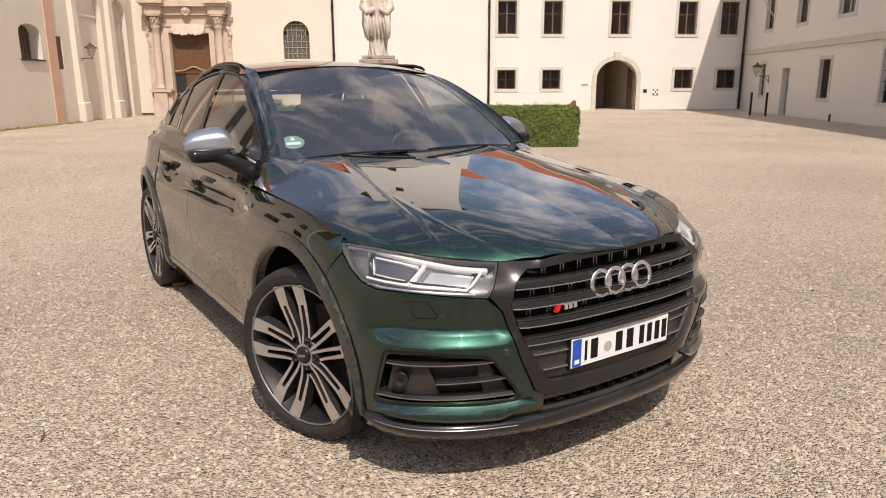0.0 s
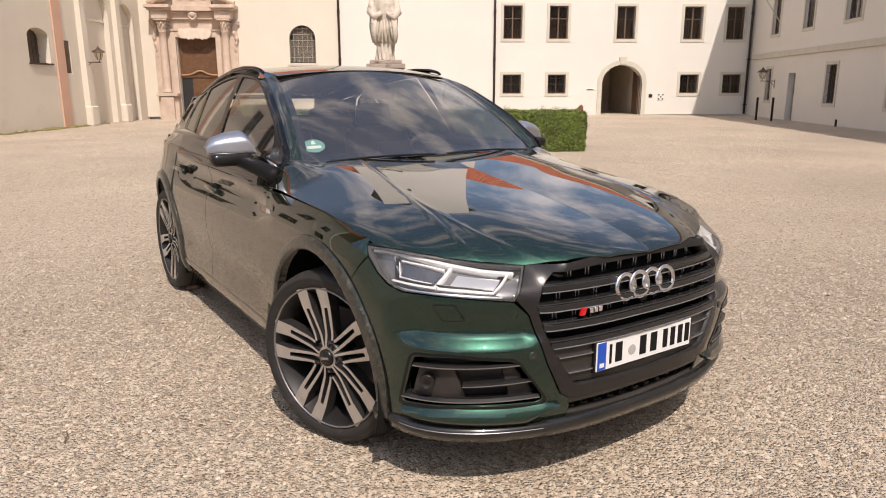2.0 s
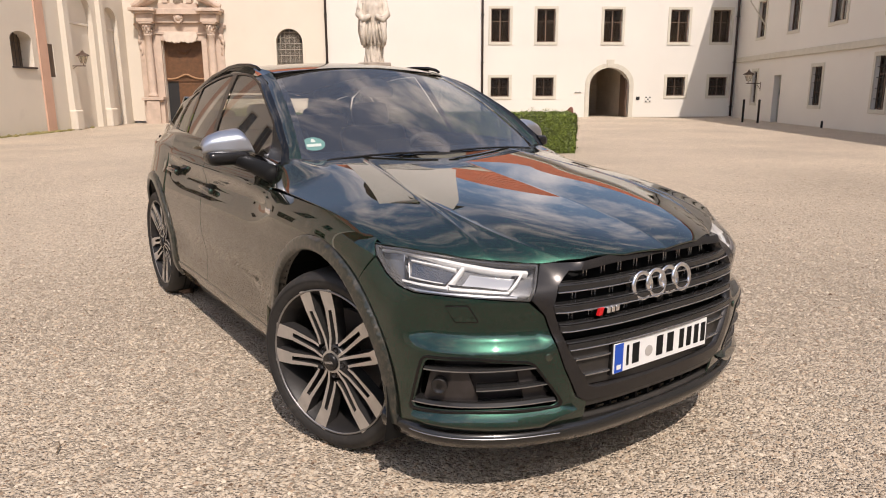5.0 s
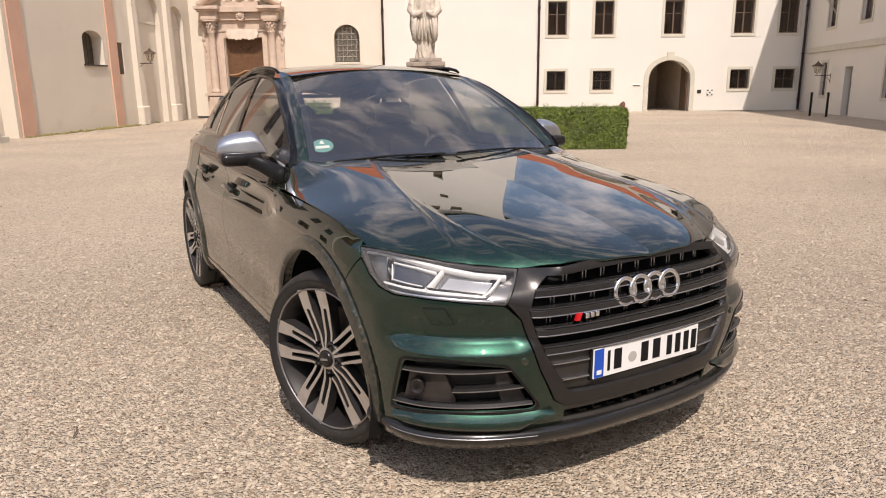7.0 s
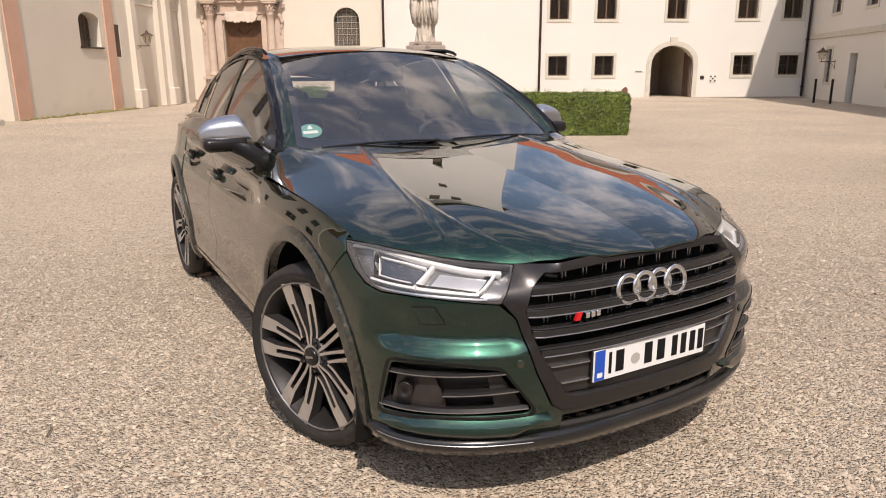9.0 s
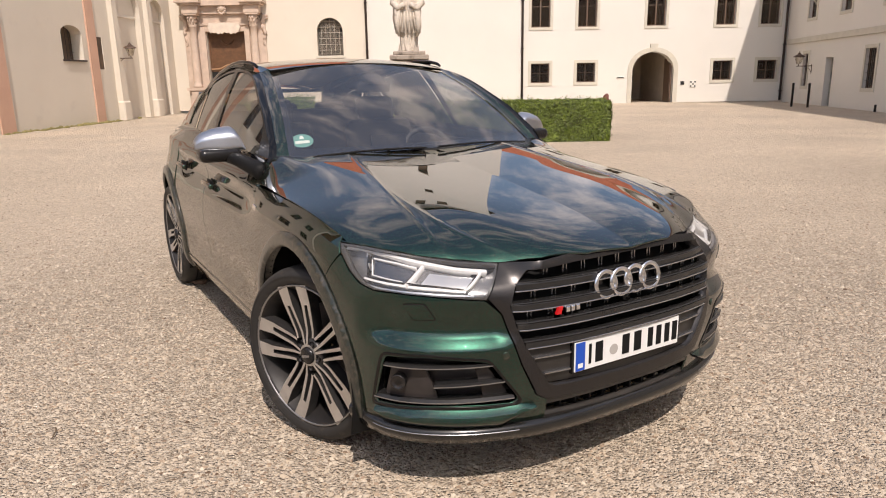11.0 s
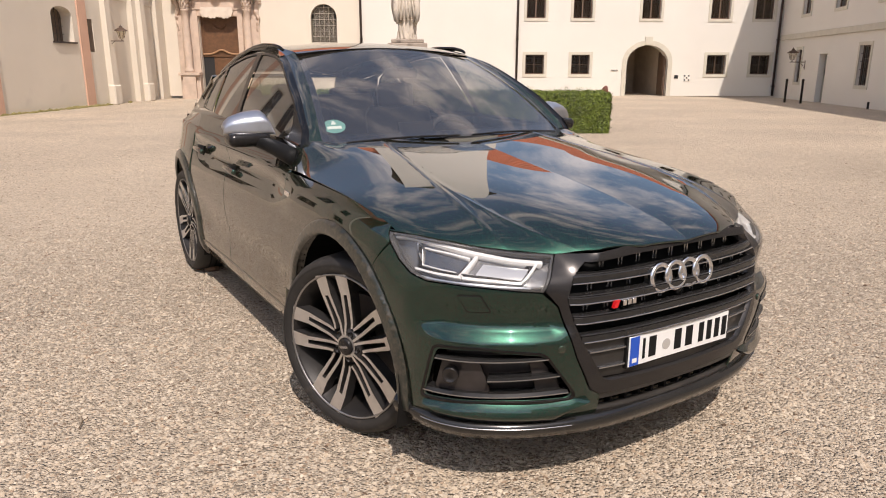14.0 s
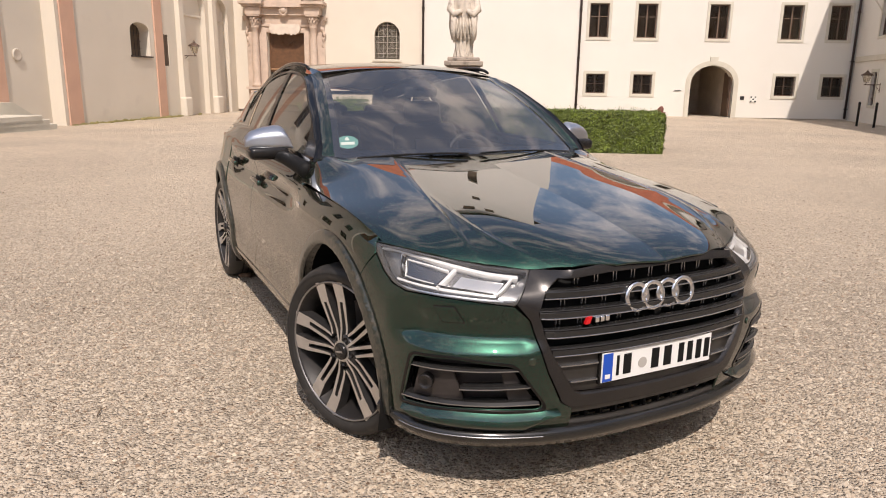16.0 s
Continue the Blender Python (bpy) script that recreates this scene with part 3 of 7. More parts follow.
# arched church window with leaded lattice
aw = new("arched_window")
aw.matrix_world = back(-4.83, 2.72)
tagged(aw, "round-arched church window with a diamond lattice", "window", kind="structure")
part("surround", ring_prism(arch_outline(-0.80, 0.80, -0.10, 2.03, 0.80), arch_outline(-0.67, 0.67, 0, 1.90, 0.67), -0.02, 0.04), M_PLASTER, aw)
part("window_sill", boxes((-0.78, 0.78, -0.08, 0.12, -0.12, -0.02)), M_TRIM, aw)
part("pane", prism(arch_outline(-0.66, 0.66, 0.0, 1.89, 0.66), 0.26, 0.27), M_OLDGLASS, aw)
# no room is built, a dark sheet paints its gloom
part("dark_room_sheet", boxes((-0.9, 0.9, 0.66, 0.70, -0.1, 2.2)), M_DARKROOM, aw)
M_LEAD = mat("lead_bars", (0.42, 0.38, 0.31), 0.6, vary=0.1)
bm = bmesh.new()
for i in range(-2, 3):
    x = i * 0.235
    top = 1.23 + math.sqrt(max(0.0, 0.66 ** 2 - x * x))
    tube(bm, [(x, 0.22, 0), (x, 0.22, top)], 0.02, 5)
for k in range(1, 7):
    z = k * 0.29
    half = 0.66 if z < 1.23 else math.sqrt(max(0.0, 0.66 ** 2 - (z - 1.23) ** 2))
    tube(bm, [(-half, 0.22, z), (half, 0.22, z)], 0.02, 5)
for i in range(-3, 3):
    for k in range(0, 6):
        x0, z0 = i * 0.235, k * 0.29
        if abs(x0 + 0.12) < 0.6 and (z0 + 0.15 < 1.25 or (x0 + 0.12) ** 2 + (z0 + 0.2 - 1.23) ** 2 < 0.34):
            c = [(x0 + 0.1175, z0 + 0.06), (x0 + 0.19, z0 + 0.145), (x0 + 0.1175, z0 + 0.23), (x0 + 0.045, z0 + 0.145)]
            tube(bm, [(a, 0.22, b) for a, b in c + c[:1]], 0.014, 4)
part("lattice", bm, M_LEAD, aw)

# church portal
portal = new("church_portal")
portal.matrix_world = back(-10.235)
tagged(portal, "baroque church portal of pinkish stone with columns and broken pediment", "portal", kind="structure")
def P(name, *bs, bev=0.012, material=None, label=""):
    return part(name, boxes(*bs), material or M_PORTAL, portal, label, bevel=bev)
for s in (-1, 1):
    def sx(a, b):
        return (min(s * a, s * b), max(s * a, s * b))
    P("plinth", (*sx(1.0, 2.0), -0.45, 0.0, -0.25, 1.05), (*sx(1.2, 1.85), -0.62, -0.45, -0.25, 1.0), (*sx(0.98, 2.06), -0.66, 0.0, 1.05, 1.20))
    P("pilaster", (*sx(1.0, 1.27), -0.16, 0.0, 1.2, 4.25), (*sx(1.27, 2.1), -0.10, 0.0, 1.2, 4.6))
    prof = [(0.24, 1.2), (0.24, 1.32), (0.20, 1.36), (0.20, 1.5), (0.205, 2.4), (0.185, 3.6), (0.17, 4.2), (0.21, 4.24), (0.19, 4.3)]
    col = part("column", lathe(prof, 20), M_PORTAL, portal, smooth=True)
    col.location = (s * 1.55, -0.36, 0)
    cap = bmesh.new()
    rn = random.Random(20 + s)
    for k in range(3):
        r = 0.17 + 0.045 * k
        for jj in range(9):
            a = 2 * math.pi * (jj + 0.5 * (k % 2)) / 9
            m = pose(s * 1.55 + r * math.cos(a), -0.36 + r * math.sin(a), 4.36 + 0.15 * k, 25 * math.sin(a), -25 * math.cos(a), math.degrees(a))
            bmesh.ops.create_icosphere(cap, subdivisions=2, radius=0.07, matrix=m @ Matrix.Diagonal((0.45, 0.75, 1.45, 1)))
    bmesh.ops.create_cone(cap, cap_ends=True, segments=16, radius1=0.17, radius2=0.25, depth=0.5, matrix=Matrix.Translation((s * 1.55, -0.36, 4.53)))
    for v in cap.verts:
        v.co += Vector((noise.noise(v.co * 14), noise.noise(v.co * 14 + Vector((9, 0, 0))), noise.noise(v.co * 12))) * 0.035
    part("capital", cap, M_PORTAL, portal, smooth=True)
    P("impost", (*sx(1.22, 1.88), -0.68, 0.0, 4.78, 4.86))
    # volute hanging beside the column
    v = bmesh.new()
    tube(v, [(s * (2.02 + 0.10 * math.cos(k * 0.55) * math.exp(-k * 0.05)), -0.09, 4.85 - 0.085 * k) for k in range(20)], [0.13 - 0.0045 * k + 0.02 * math.sin(k * 1.9) for k in range(20)], 10)
    tube(v, [(s * (2.12 + 0.11 * math.cos(k * 0.6)), -0.12, 4.72 + 0.11 * math.sin(k * 0.6)) for k in range(11)], 0.05, 8)
    for w in v.verts:
        w.co += Vector((noise.noise(w.co * 9), noise.noise(w.co * 9 + Vector((7, 0, 0))), noise.noise(w.co * 10))) * 0.06
    part("scroll_ornament", v, M_PORTAL, portal, smooth=True)
    P("entablature_block", (*sx(1.15, 1.95), -0.70, 0.0, 4.86, 5.25), (*sx(1.05, 2.1), -0.82, 0.0, 5.25, 5.36), (*sx(0.98, 2.22), -0.95, 0.0, 5.36, 5.52))
    # sloping half of the broken pediment
    bm = bmesh.new()
    tube(bm, [(s * x, -0.5, z) for x, z in ((2.15, 5.62), (1.9, 5.72), (1.6, 5.95), (1.35, 6.2), (1.12, 6.32), (0.95, 6.22), (0.98, 6.05), (1.1, 6.06))], [0.12, 0.17, 0.19, 0.17, 0.14, 0.11, 0.08, 0.05], 10)
    tube(bm, [(s * x, -0.25, z) for x, z in ((2.1, 5.6), (1.7, 5.8), (1.3, 6.05), (1.0, 6.1))], [0.1, 0.2, 0.25, 0.2], 8)
    part("pediment_half", bm, M_PORTAL, portal)
    bm = bmesh.new()
    for k, (dx, dz, r) in enumerate(((0, 0, 0.2), (0.05, 0.28, 0.17), (-0.04, 0.5, 0.12), (0.16, -0.05, 0.13))):
        bmesh.ops.create_icosphere(bm, subdivisions=3, radius=r, matrix=Matrix.Translation((s * (1.45 + dx), -0.4, 6.1 + dz)))
    for w in bm.verts:
        w.co += Vector((noise.noise(w.co * 6), noise.noise(w.co * 6 + Vector((7, 0, 0))), noise.noise(w.co * 7))) * 0.12
    part("carved_ornament", bm, M_PORTAL, portal, smooth=True)
    P("niche_pier", (*sx(0.45, 0.72), -0.4, 0.0, 5.8, 8.2))
P("lintel", (-1.27, 1.27, -0.14, 0.0, 4.0, 4.3), (-1.3, 1.3, -0.2, 0.0, 4.3, 4.45), (-1.2, 1.2, -0.25, 0.0, 4.86, 5.25), (-1.1, 1.1, -0.5, 0.0, 5.25, 5.52), (-0.95, 0.95, -0.35, 0, 5.52, 5.8))
P("frieze", (-1.25, 1.25, -0.1, 0.0, 4.45, 4.86))
under = [(-0.72 + 1.44 * k / 24, 3.92 + 0.035 * math.sin(k * 1.7) + 0.03 * math.sin(k * 0.6)) for k in range(25)]
bm = prism([(0.78, 4.42), (-0.78, 4.42), (-0.84, 4.2)] + under + [(0.84, 4.2)], -0.24, -0.05)
rnd = random.Random(4)
part("cartouche", bm, mat("pale_carved_stone", (0.66, 0.57, 0.47), 0.85, vary=0.08, scale=5, bump=0.4, bump_scale=14), portal)
bm = bmesh.new()
for k in range(14):
    a = 2 * math.pi * k / 14
    bmesh.ops.create_icosphere(bm, subdivisions=1, radius=0.08, matrix=Matrix.Translation((0.17 * math.cos(a), -0.36, 5.1 + 0.24 * math.sin(a))))
bmesh.ops.create_icosphere(bm, subdivisions=2, radius=0.2, matrix=Matrix.Translation((0, -0.3, 5.1)))
part("coat_of_arms", bm, M_PORTAL, portal, smooth=True)
bm = lathe([(0.22, 5.8), (0.25, 6.2), (0.2, 6.6), (0.24, 6.9), (0.12, 7.1), (0.13, 7.25), (0.02, 7.4)], 14)
fig = part("niche_statue", bm, M_STATUE, portal, smooth=True)
fig.location = (0, -0.2, 0)
# black sheet painting the dark of the open door half
P("door_gap_sheet", (-0.97, -0.42, 0.32, 0.40, -0.2, 2.05), bev=0.0, material=M_SIGNBLACK)
P("door_leaf", (-0.42, 0.97, 0.30, 0.38, -0.2, 2.05), (-0.3, 0.85, 0.26, 0.30, 0.3, 1.0), (-0.3, 0.85, 0.26, 0.30, 1.15, 1.9), material=M_DOORWOOD, label="brown oak door leaf")
part("fanlight_panel", ring_prism([(-0.98, 2.0), (0.98, 2.0), (0.98, 4.0), (-0.98, 4.0)], [(-0.9, 2.1), (0.9, 2.1), (0.9, 3.9), (-0.9, 3.9)], 0.25, 0.4), M_DOORWOOD, portal)
P("fanlight_board", (-0.92, 0.92, 0.30, 0.38, 2.0, 3.95), bev=0.0, material=M_DOORWOOD)
bm = bmesh.new()
tube(bm, [(x, 0.24, 2.12 + 0.22 * math.exp(-(x / 0.35) ** 2)) for x in np.linspace(-0.95, 0.95, 17)], 0.045, 6)
part("moulding", bm, mat("pale_oak_moulding", (0.36, 0.21, 0.11), 0.5), portal)
bm = bmesh.new()
for k in range(9):
    a = math.pi * (0.15 + 0.7 * k / 8)
    bmesh.ops.create_icosphere(bm, subdivisions=1, radius=0.06, matrix=Matrix.Translation((0.32 * math.cos(a), 0.27, 3.72 - 0.32 * math.sin(a))))
part("garland", bm, M_DOORWOOD, portal)

# left range: salmon pilasters, deep arches
LA, LB = Vector((-14.1, 23.6, 0)), Vector((-13.0, 38.0, 0))
LROT = math.degrees(math.atan2(LB.y - LA.y, LB.x - LA.x))
LLEN = (LB - LA).length
LEFT = pose(LA.x, LA.y, -0.15, 0, 0, LROT) @ pose(0, 0, 0, 0, 0, 0)


def left(s, z=0.0):
    return LEFT @ pose(s, 0, z + 0.15)


HL = 12.0
left_open = [arch_outline(4.41, 5.85, 2.57, 3.87, 0.30, 8), rect(6.90, 7.36, 2.22, 3.53), arch_outline(8.63, 11.06, 0.0, 6.02, 1.2), arch_outline(12.03, 13.62, 0.0, 5.58, 0.8)]
wall("wall_left", LLEN + 0.3, HL, 1.3, left_open, M_PLASTER, LEFT, "cream plastered church range with two tall arches")
e = new("salmon_pilaster")
tagged(e, "flat salmon-coloured pilaster strip on the cream wall", "pilaster", "salmon pilasters", "structure")
e.matrix_world = left(0.55)
part("strip", boxes((-0.37, 0.37, -0.06, 0.0, -0.2, HL - 0.2)), M_PINK, e, bevel=0.004)
copy_thing(e, left(6.53) @ Matrix.Diagonal((0.86, 1, 1, 1)))
for s0, s1, z0, z1, nm in ((4.41, 5.85, 2.57, 3.87, "dark deep-set window with an arched head"), (6.90, 7.36, 2.22, 3.53, "narrow dark upright window slit")):
    w = new("church_window")
    w.matrix_world = left((s0 + s1) / 2, z0 - 0.15)
    tagged(w, nm, "window", kind="structure")
    h2 = (s1 - s0) / 2
    dp = 0.46 if h2 > 0.5 else 0.03
    # not glass: a dark sheet painting the shade deep in the opening
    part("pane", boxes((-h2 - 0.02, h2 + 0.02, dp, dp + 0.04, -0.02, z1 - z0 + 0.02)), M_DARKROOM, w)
    if h2 > 0.5:
        part("window_sill", boxes((-h2 - 0.06, h2 + 0.08, -0.07, 0.12, -0.07, -0.005)), M_PIPE, w)
        bm = bmesh.new()
        for k in range(1, 6):
            tube(bm, [(-h2 + 2 * h2 * k / 6, dp - 0.05, 0), (-h2 + 2 * h2 * k / 6, dp - 0.05, z1 - z0)], 0.012, 5)
        for k in range(1, 4):
            tube(bm, [(-h2, dp - 0.05, 0.3 * k), (h2, dp - 0.05, 0.3 * k)], 0.010, 5)
        part("iron_grille", bm, M_IRON, w)
ar = new("arch_piers")
ar.matrix_world = left(0, -0.15)
tagged(ar, "white plastered piers with plinths and imposts between the arches", "arch", kind="structure")
for s0, s1, s2 in ((8.12, 8.42, 8.60), (11.45, 11.80, 11.95)):
    # battered front: the foot stands out further and wider than the head
    bm = bmesh.new()
    foot = [bm.verts.new(p) for p in ((s0 - 0.05, 0.0, 0.0), (s0 - 0.05, -0.27, 0.0), (s2, -0.27, 0.0), (s2, 0.0, 0.0))]
    head = [bm.verts.new(p) for p in ((s0, 0.0, 7.5), (s0, -0.19, 7.5), (s1, -0.19, 7.5), (s1, 0.0, 7.5))]
    for k in range(4):
        bm.faces.new((foot[k], foot[(k + 1) % 4], head[(k + 1) % 4], head[k]))
    bm.faces.new(head)
    part("pier", bm, M_PLASTER, ar)
    part("plinth", boxes((s0 - 0.10, s2 + 0.05, -0.32, 0.0, 0.0, 0.86)), M_PLASTER, ar, bevel=0.05)
part("niche_back", boxes((8.5, 13.8, 0.27, 1.25, 0, 7)), M_PLASTER, ar)
part("niche_ledge", boxes((8.6, 11.1, 0.21, 0.27, 4.52, 4.64), (12.0, 13.65, 0.21, 0.27, 4.52, 4.64)), M_PLASTER, ar, bevel=0.02)
wl = new("wall_lantern")
wl.matrix_world = left(8.30, 2.55)
tagged(wl, "rusty wrought iron lantern with clear panes on a wall bracket", "lantern", "wall lanterns")
bm = bmesh.new()
tube(bm, [(0, -0.12, 0), (0, -0.80, 0.0)], 0.020, 6)
tube(bm, [(0, -0.12, -0.30), (0, -0.22, -0.14), (0, -0.42, 0.0)], 0.012, 6)
tube(bm, [(0, -0.12, -0.36), (0, -0.12, 0.08)], 0.016, 6)
tube(bm, [(0, -0.72, 0.0), (0, -0.72, 0.10)], 0.02, 6)
part("bracket", bm, M_RUST, wl)
cage = part("lantern_cage", lathe([(0.085, 0.10), (0.09, 0.11), (0.19, 0.42), (0.185, 0.43)], 6), M_LANTERN, wl)
cage.location = (0, -0.72, 0)
cage.visible_shadow = False
bm = bmesh.new()
for k in range(6):
    a = 2 * math.pi * k / 6
    tube(bm, [(0.092 * math.cos(a), 0.092 * math.sin(a), 0.10), (0.193 * math.cos(a), 0.193 * math.sin(a), 0.43)], 0.008, 4)
part("lantern_bars", bm, M_RUST, wl).location = (0, -0.72, 0)
part("lantern_roof", lathe([(0.27, 0.41), (0.25, 0.45), (0.12, 0.53), (0.07, 0.56), (0.06, 0.60), (0.02, 0.63), (0.01, 0.68)], 6), M_RUST, wl).location = (0, -0.72, 0)
# dry moss and earth gathered at the wall's foot
moss = bmesh.new()
rnd = random.Random(8)
for k in range(170):
    sp = rnd.uniform(0.2, 8.8)
    if rnd.random() < 0.5:
        sp = 6.3 + rnd.gauss(0, 1.1)
    r = rnd.uniform(0.03, 0.11)
    m = LEFT @ Matrix.Translation((sp, -0.05 - rnd.random() ** 2 * 0.22, 0.15 + ground_z(-14, 28) * 0.9)) @ Matrix.Diagonal((r * rnd.uniform(1, 2.4), r, r * rnd.uniform(0.3, 0.9), 1))
    bmesh.ops.create_icosphere(moss, subdivisions=1, radius=1, matrix=m)
for v in moss.verts:
    v.co += Vector((noise.noise(v.co * 9), noise.noise(v.co * 9 + Vector((3, 0, 0))), noise.noise(v.co * 11))) * 0.03
tagged(new("moss", mesh_of("moss", moss, M_MOSS)), "dry moss and weeds along the foot of the wall", "moss", kind="stuff")
# set-back bay further left, with a short stair
wall("wall_bay_return", 0.5, HL, 0.6, [], M_PLASTER, LEFT @ pose(0.17, 0.5, 0, 0, 0, -90), "cream plastered return of the set-back bay")
BAY = [(1.0 + 3.1 * k, z0, z1) for k in range(3) for z0, z1 in ((1.5, 3.3), (5.3, 7.4))]
wall("wall_bay", 14.0, HL, 0.6, [rect(a, a + 1.3, z0, z1) for a, z0, z1 in BAY], M_PLASTER, LEFT @ pose(-14.0, 0.5, 0), "cream plastered set-back bay")
for a, z0, z1 in BAY:
    window("window", LEFT @ pose(a - 13.35, 0.5, z0), 1.3, z1 - z0, 2, 2, 0.14, label="dark wooden window in the set-back bay")
e2 = new("salmon_pilaster")
e2.matrix_world = LEFT @ pose(-2.45, 0.5, 0.15)
tagged(e2, "flat salmon-coloured pilaster strip on the set-back wall", "pilaster", "salmon pilasters", "structure")
part("strip", boxes((-0.45, 0.45, -0.06, 0.0, -0.2, HL - 0.2)), M_PINK, e2, bevel=0.004)
st = new("stone_stair")
st.matrix_world = LEFT @ pose(-1.25, -0.75, 0.08)
tagged(st, "low weathered stone stair with a sloping parapet", "stair", kind="structure")
for k in range(3):
    part("step", boxes((-4.0, -0.55 - 0.32 * k, -0.2, 1.28, 0.14 * k - 0.12, 0.14 * (k + 1))), M_TRIM, st, bevel=0.01)
part("parapet", prism([(0.42, -0.12), (0.42, 0.26), (0.12, 0.28), (-0.9, 0.78), (-4.0, 0.80), (-4.0, -0.12)], 0.95, 1.28), M_TRIM, st)
ds = new("wall_plaque")
ds.matrix_world = LEFT @ pose(-1.38, 0.5, 2.33)
tagged(ds, "round grey stone plaque on the wall", "plaque")
part("disc", lathe([(0.20, 0.0), (0.20, -0.04), (0.17, -0.06), (0.14, -0.05)], 24, "Y"), M_STATUE, ds, smooth=True)

# right range
RA, RB = Vector((19.35, 38.0, 0)), Vector((16.6, 22.0, 0))
RROT = math.degrees(math.atan2(RB.y - RA.y, RB.x - RA.x))
RIGHT = pose(RA.x, RA.y, -0.1, 0, 0, RROT)
HR = 11.8
R_UP = [(2.95, 3.95), (6.9, 7.95), (10.98, 12.3), (15.2, 16.3)]
R_LOW = [(2.85, 3.5, 0.80, 2.35), (9.85, 10.8, 0.80, 2.35), (14.85, 15.7, 0.75, 2.55)]
R_DOOR = (5.72, 6.6, 0.0, 2.1)
r_open = [rect(a, b, 4.0 + 0.1, 5.8) for a, b in R_UP] + [rect(a, b, c + 0.1, d + 0.1) for a, b, c, d in R_LOW] + [rect(R_DOOR[0], R_DOOR[1], 0.0, 2.2)]
wall("wall_right", 60.0, HR, 0.5, r_open, M_WHITE, RIGHT, "white plastered monastery range in its own shade")
for a, b in R_UP:
    window("window", RIGHT @ pose((a + b) / 2, 0, 4.1), b - a, 1.7, 2, 2, 0.14, label="dark wooden casement window in a beige stone surround")
for a, b, c, d in R_LOW:
    window("window", RIGHT @ pose((a + b) / 2, 0, c + 0.1), b - a, d - c, 2, 3, 0.14, True, label="tall barred ground floor window in a beige surround")
dr = new("side_door")
dr.matrix_world = RIGHT @ pose((R_DOOR[0] + R_DOOR[1]) / 2, 0, 0.05)
tagged(dr, "grey-green wooden side door standing ajar", "door", kind="structure")
part("door_leaf", boxes((-0.4, 0.3, 0.25, 0.31, 0, 2.1), (-0.3, 0.2, 0.22, 0.25, 0.2, 0.9), (-0.3, 0.2, 0.22, 0.25, 1.1, 1.9)), M_WOODGREY, dr)
# sheet coloured dark for the unlit space behind the door
part("dark_gap_sheet", boxes((-0.44, 0.44, 0.44, 0.5, 0, 2.15)), M_DARKROOM, dr)
part("notice", boxes((-0.2, 0.0, 0.20, 0.22, 1.2, 1.5)), M_SIGNBLACK, dr)
bd = new("string_course")
bd.matrix_world = RIGHT
tagged(bd, "beige stone string course along the white wall", "trim", kind="structure")
part("band", boxes((0.3, 40, -0.09, 0.0, 2.98, 3.24)), M_TRIM, bd, bevel=0.015)
pp = new("flag_pole")
pp.matrix_world = RIGHT @ pose(3.6, 0, 4.95)
tagged(pp, "slanting thin metal pole on the wall", "pole")
bm = bmesh.new()
tube(bm, [(0.3, 0, -0.3), (0.0, -0.6, 0.7), (-0.25, -1.1, 1.7)], 0.035, 8)
part("pole", bm, M_TRIM, pp, smooth=True)
rl = copy_thing(wl, RIGHT @ pose(4.35, -0.0, 1.85))
rl["label"] = "black wrought iron lantern on the white wall"
for bx, by in ((16.75, 31.9), (16.95, 30.9)):
    b_ = new("bollard")
    b_.matrix_world = pose(bx, by, -0.08)
    tagged(b_, "slim dark iron post standing by the wall", "bollard", "bollards by the door")
    part("post", lathe([(0.05, 0), (0.05, 1.0), (0.06, 1.02), (0.05, 1.06), (0.01, 1.09)], 10), M_IRON, b_, smooth=True)
b_ = new("bollard")
b_.matrix_world = RIGHT @ pose(11.8, -0.25, 0.05)
tagged(b_, "short dark iron stub at the wall's foot", "bollard")
part("post", lathe([(0.045, 0), (0.045, 0.26), (0.01, 0.28)], 8), M_IRON, b_, smooth=True)

# roofs, tower sides, far side of the court
def roof(name, place, length, depth, rise, label, over=0.5):
    e = new(name)
    e.matrix_world = place
    tagged(e, label, "roof", kind="structure")
    bm = bmesh.new()
    n = 14
    for k in range(n):
        d0, d1 = depth * k / n, depth * (k + 1) / n
        z0, z1 = rise * k / n, rise * (k + 1) / n
        vs = [bm.verts.new(p) for p in ((-0.3, -over + d0, z0 + 0.03), (length + 0.3, -over + d0, z0 + 0.03), (length + 0.3, -over + d1, z1), (-0.3, -over + d1, z1))]
        bm.faces.new(vs)
        vs = [bm.verts.new(p) for p in ((-0.3, -over + d0, z0 - 0.05), (length + 0.3, -over + d0, z0 - 0.05), (length + 0.3, -over + d0, z0 + 0.03), (-0.3, -over + d0, z0 + 0.03))]
        bm.faces.new(vs)
    vs = [bm.verts.new(p) for p in ((-0.3, depth - 0.5, rise), (length + 0.3, depth - 0.5, rise), (length + 0.3, 2 * depth, 0), (-0.3, 2 * depth, 0))]
    bm.faces.new(vs)
    part("tiles", bm, M_TILE, e)
    part("eave", boxes((-0.3, length + 0.3, -over - 0.05, 0.3, -0.25, -0.06)), M_TRIM, e)


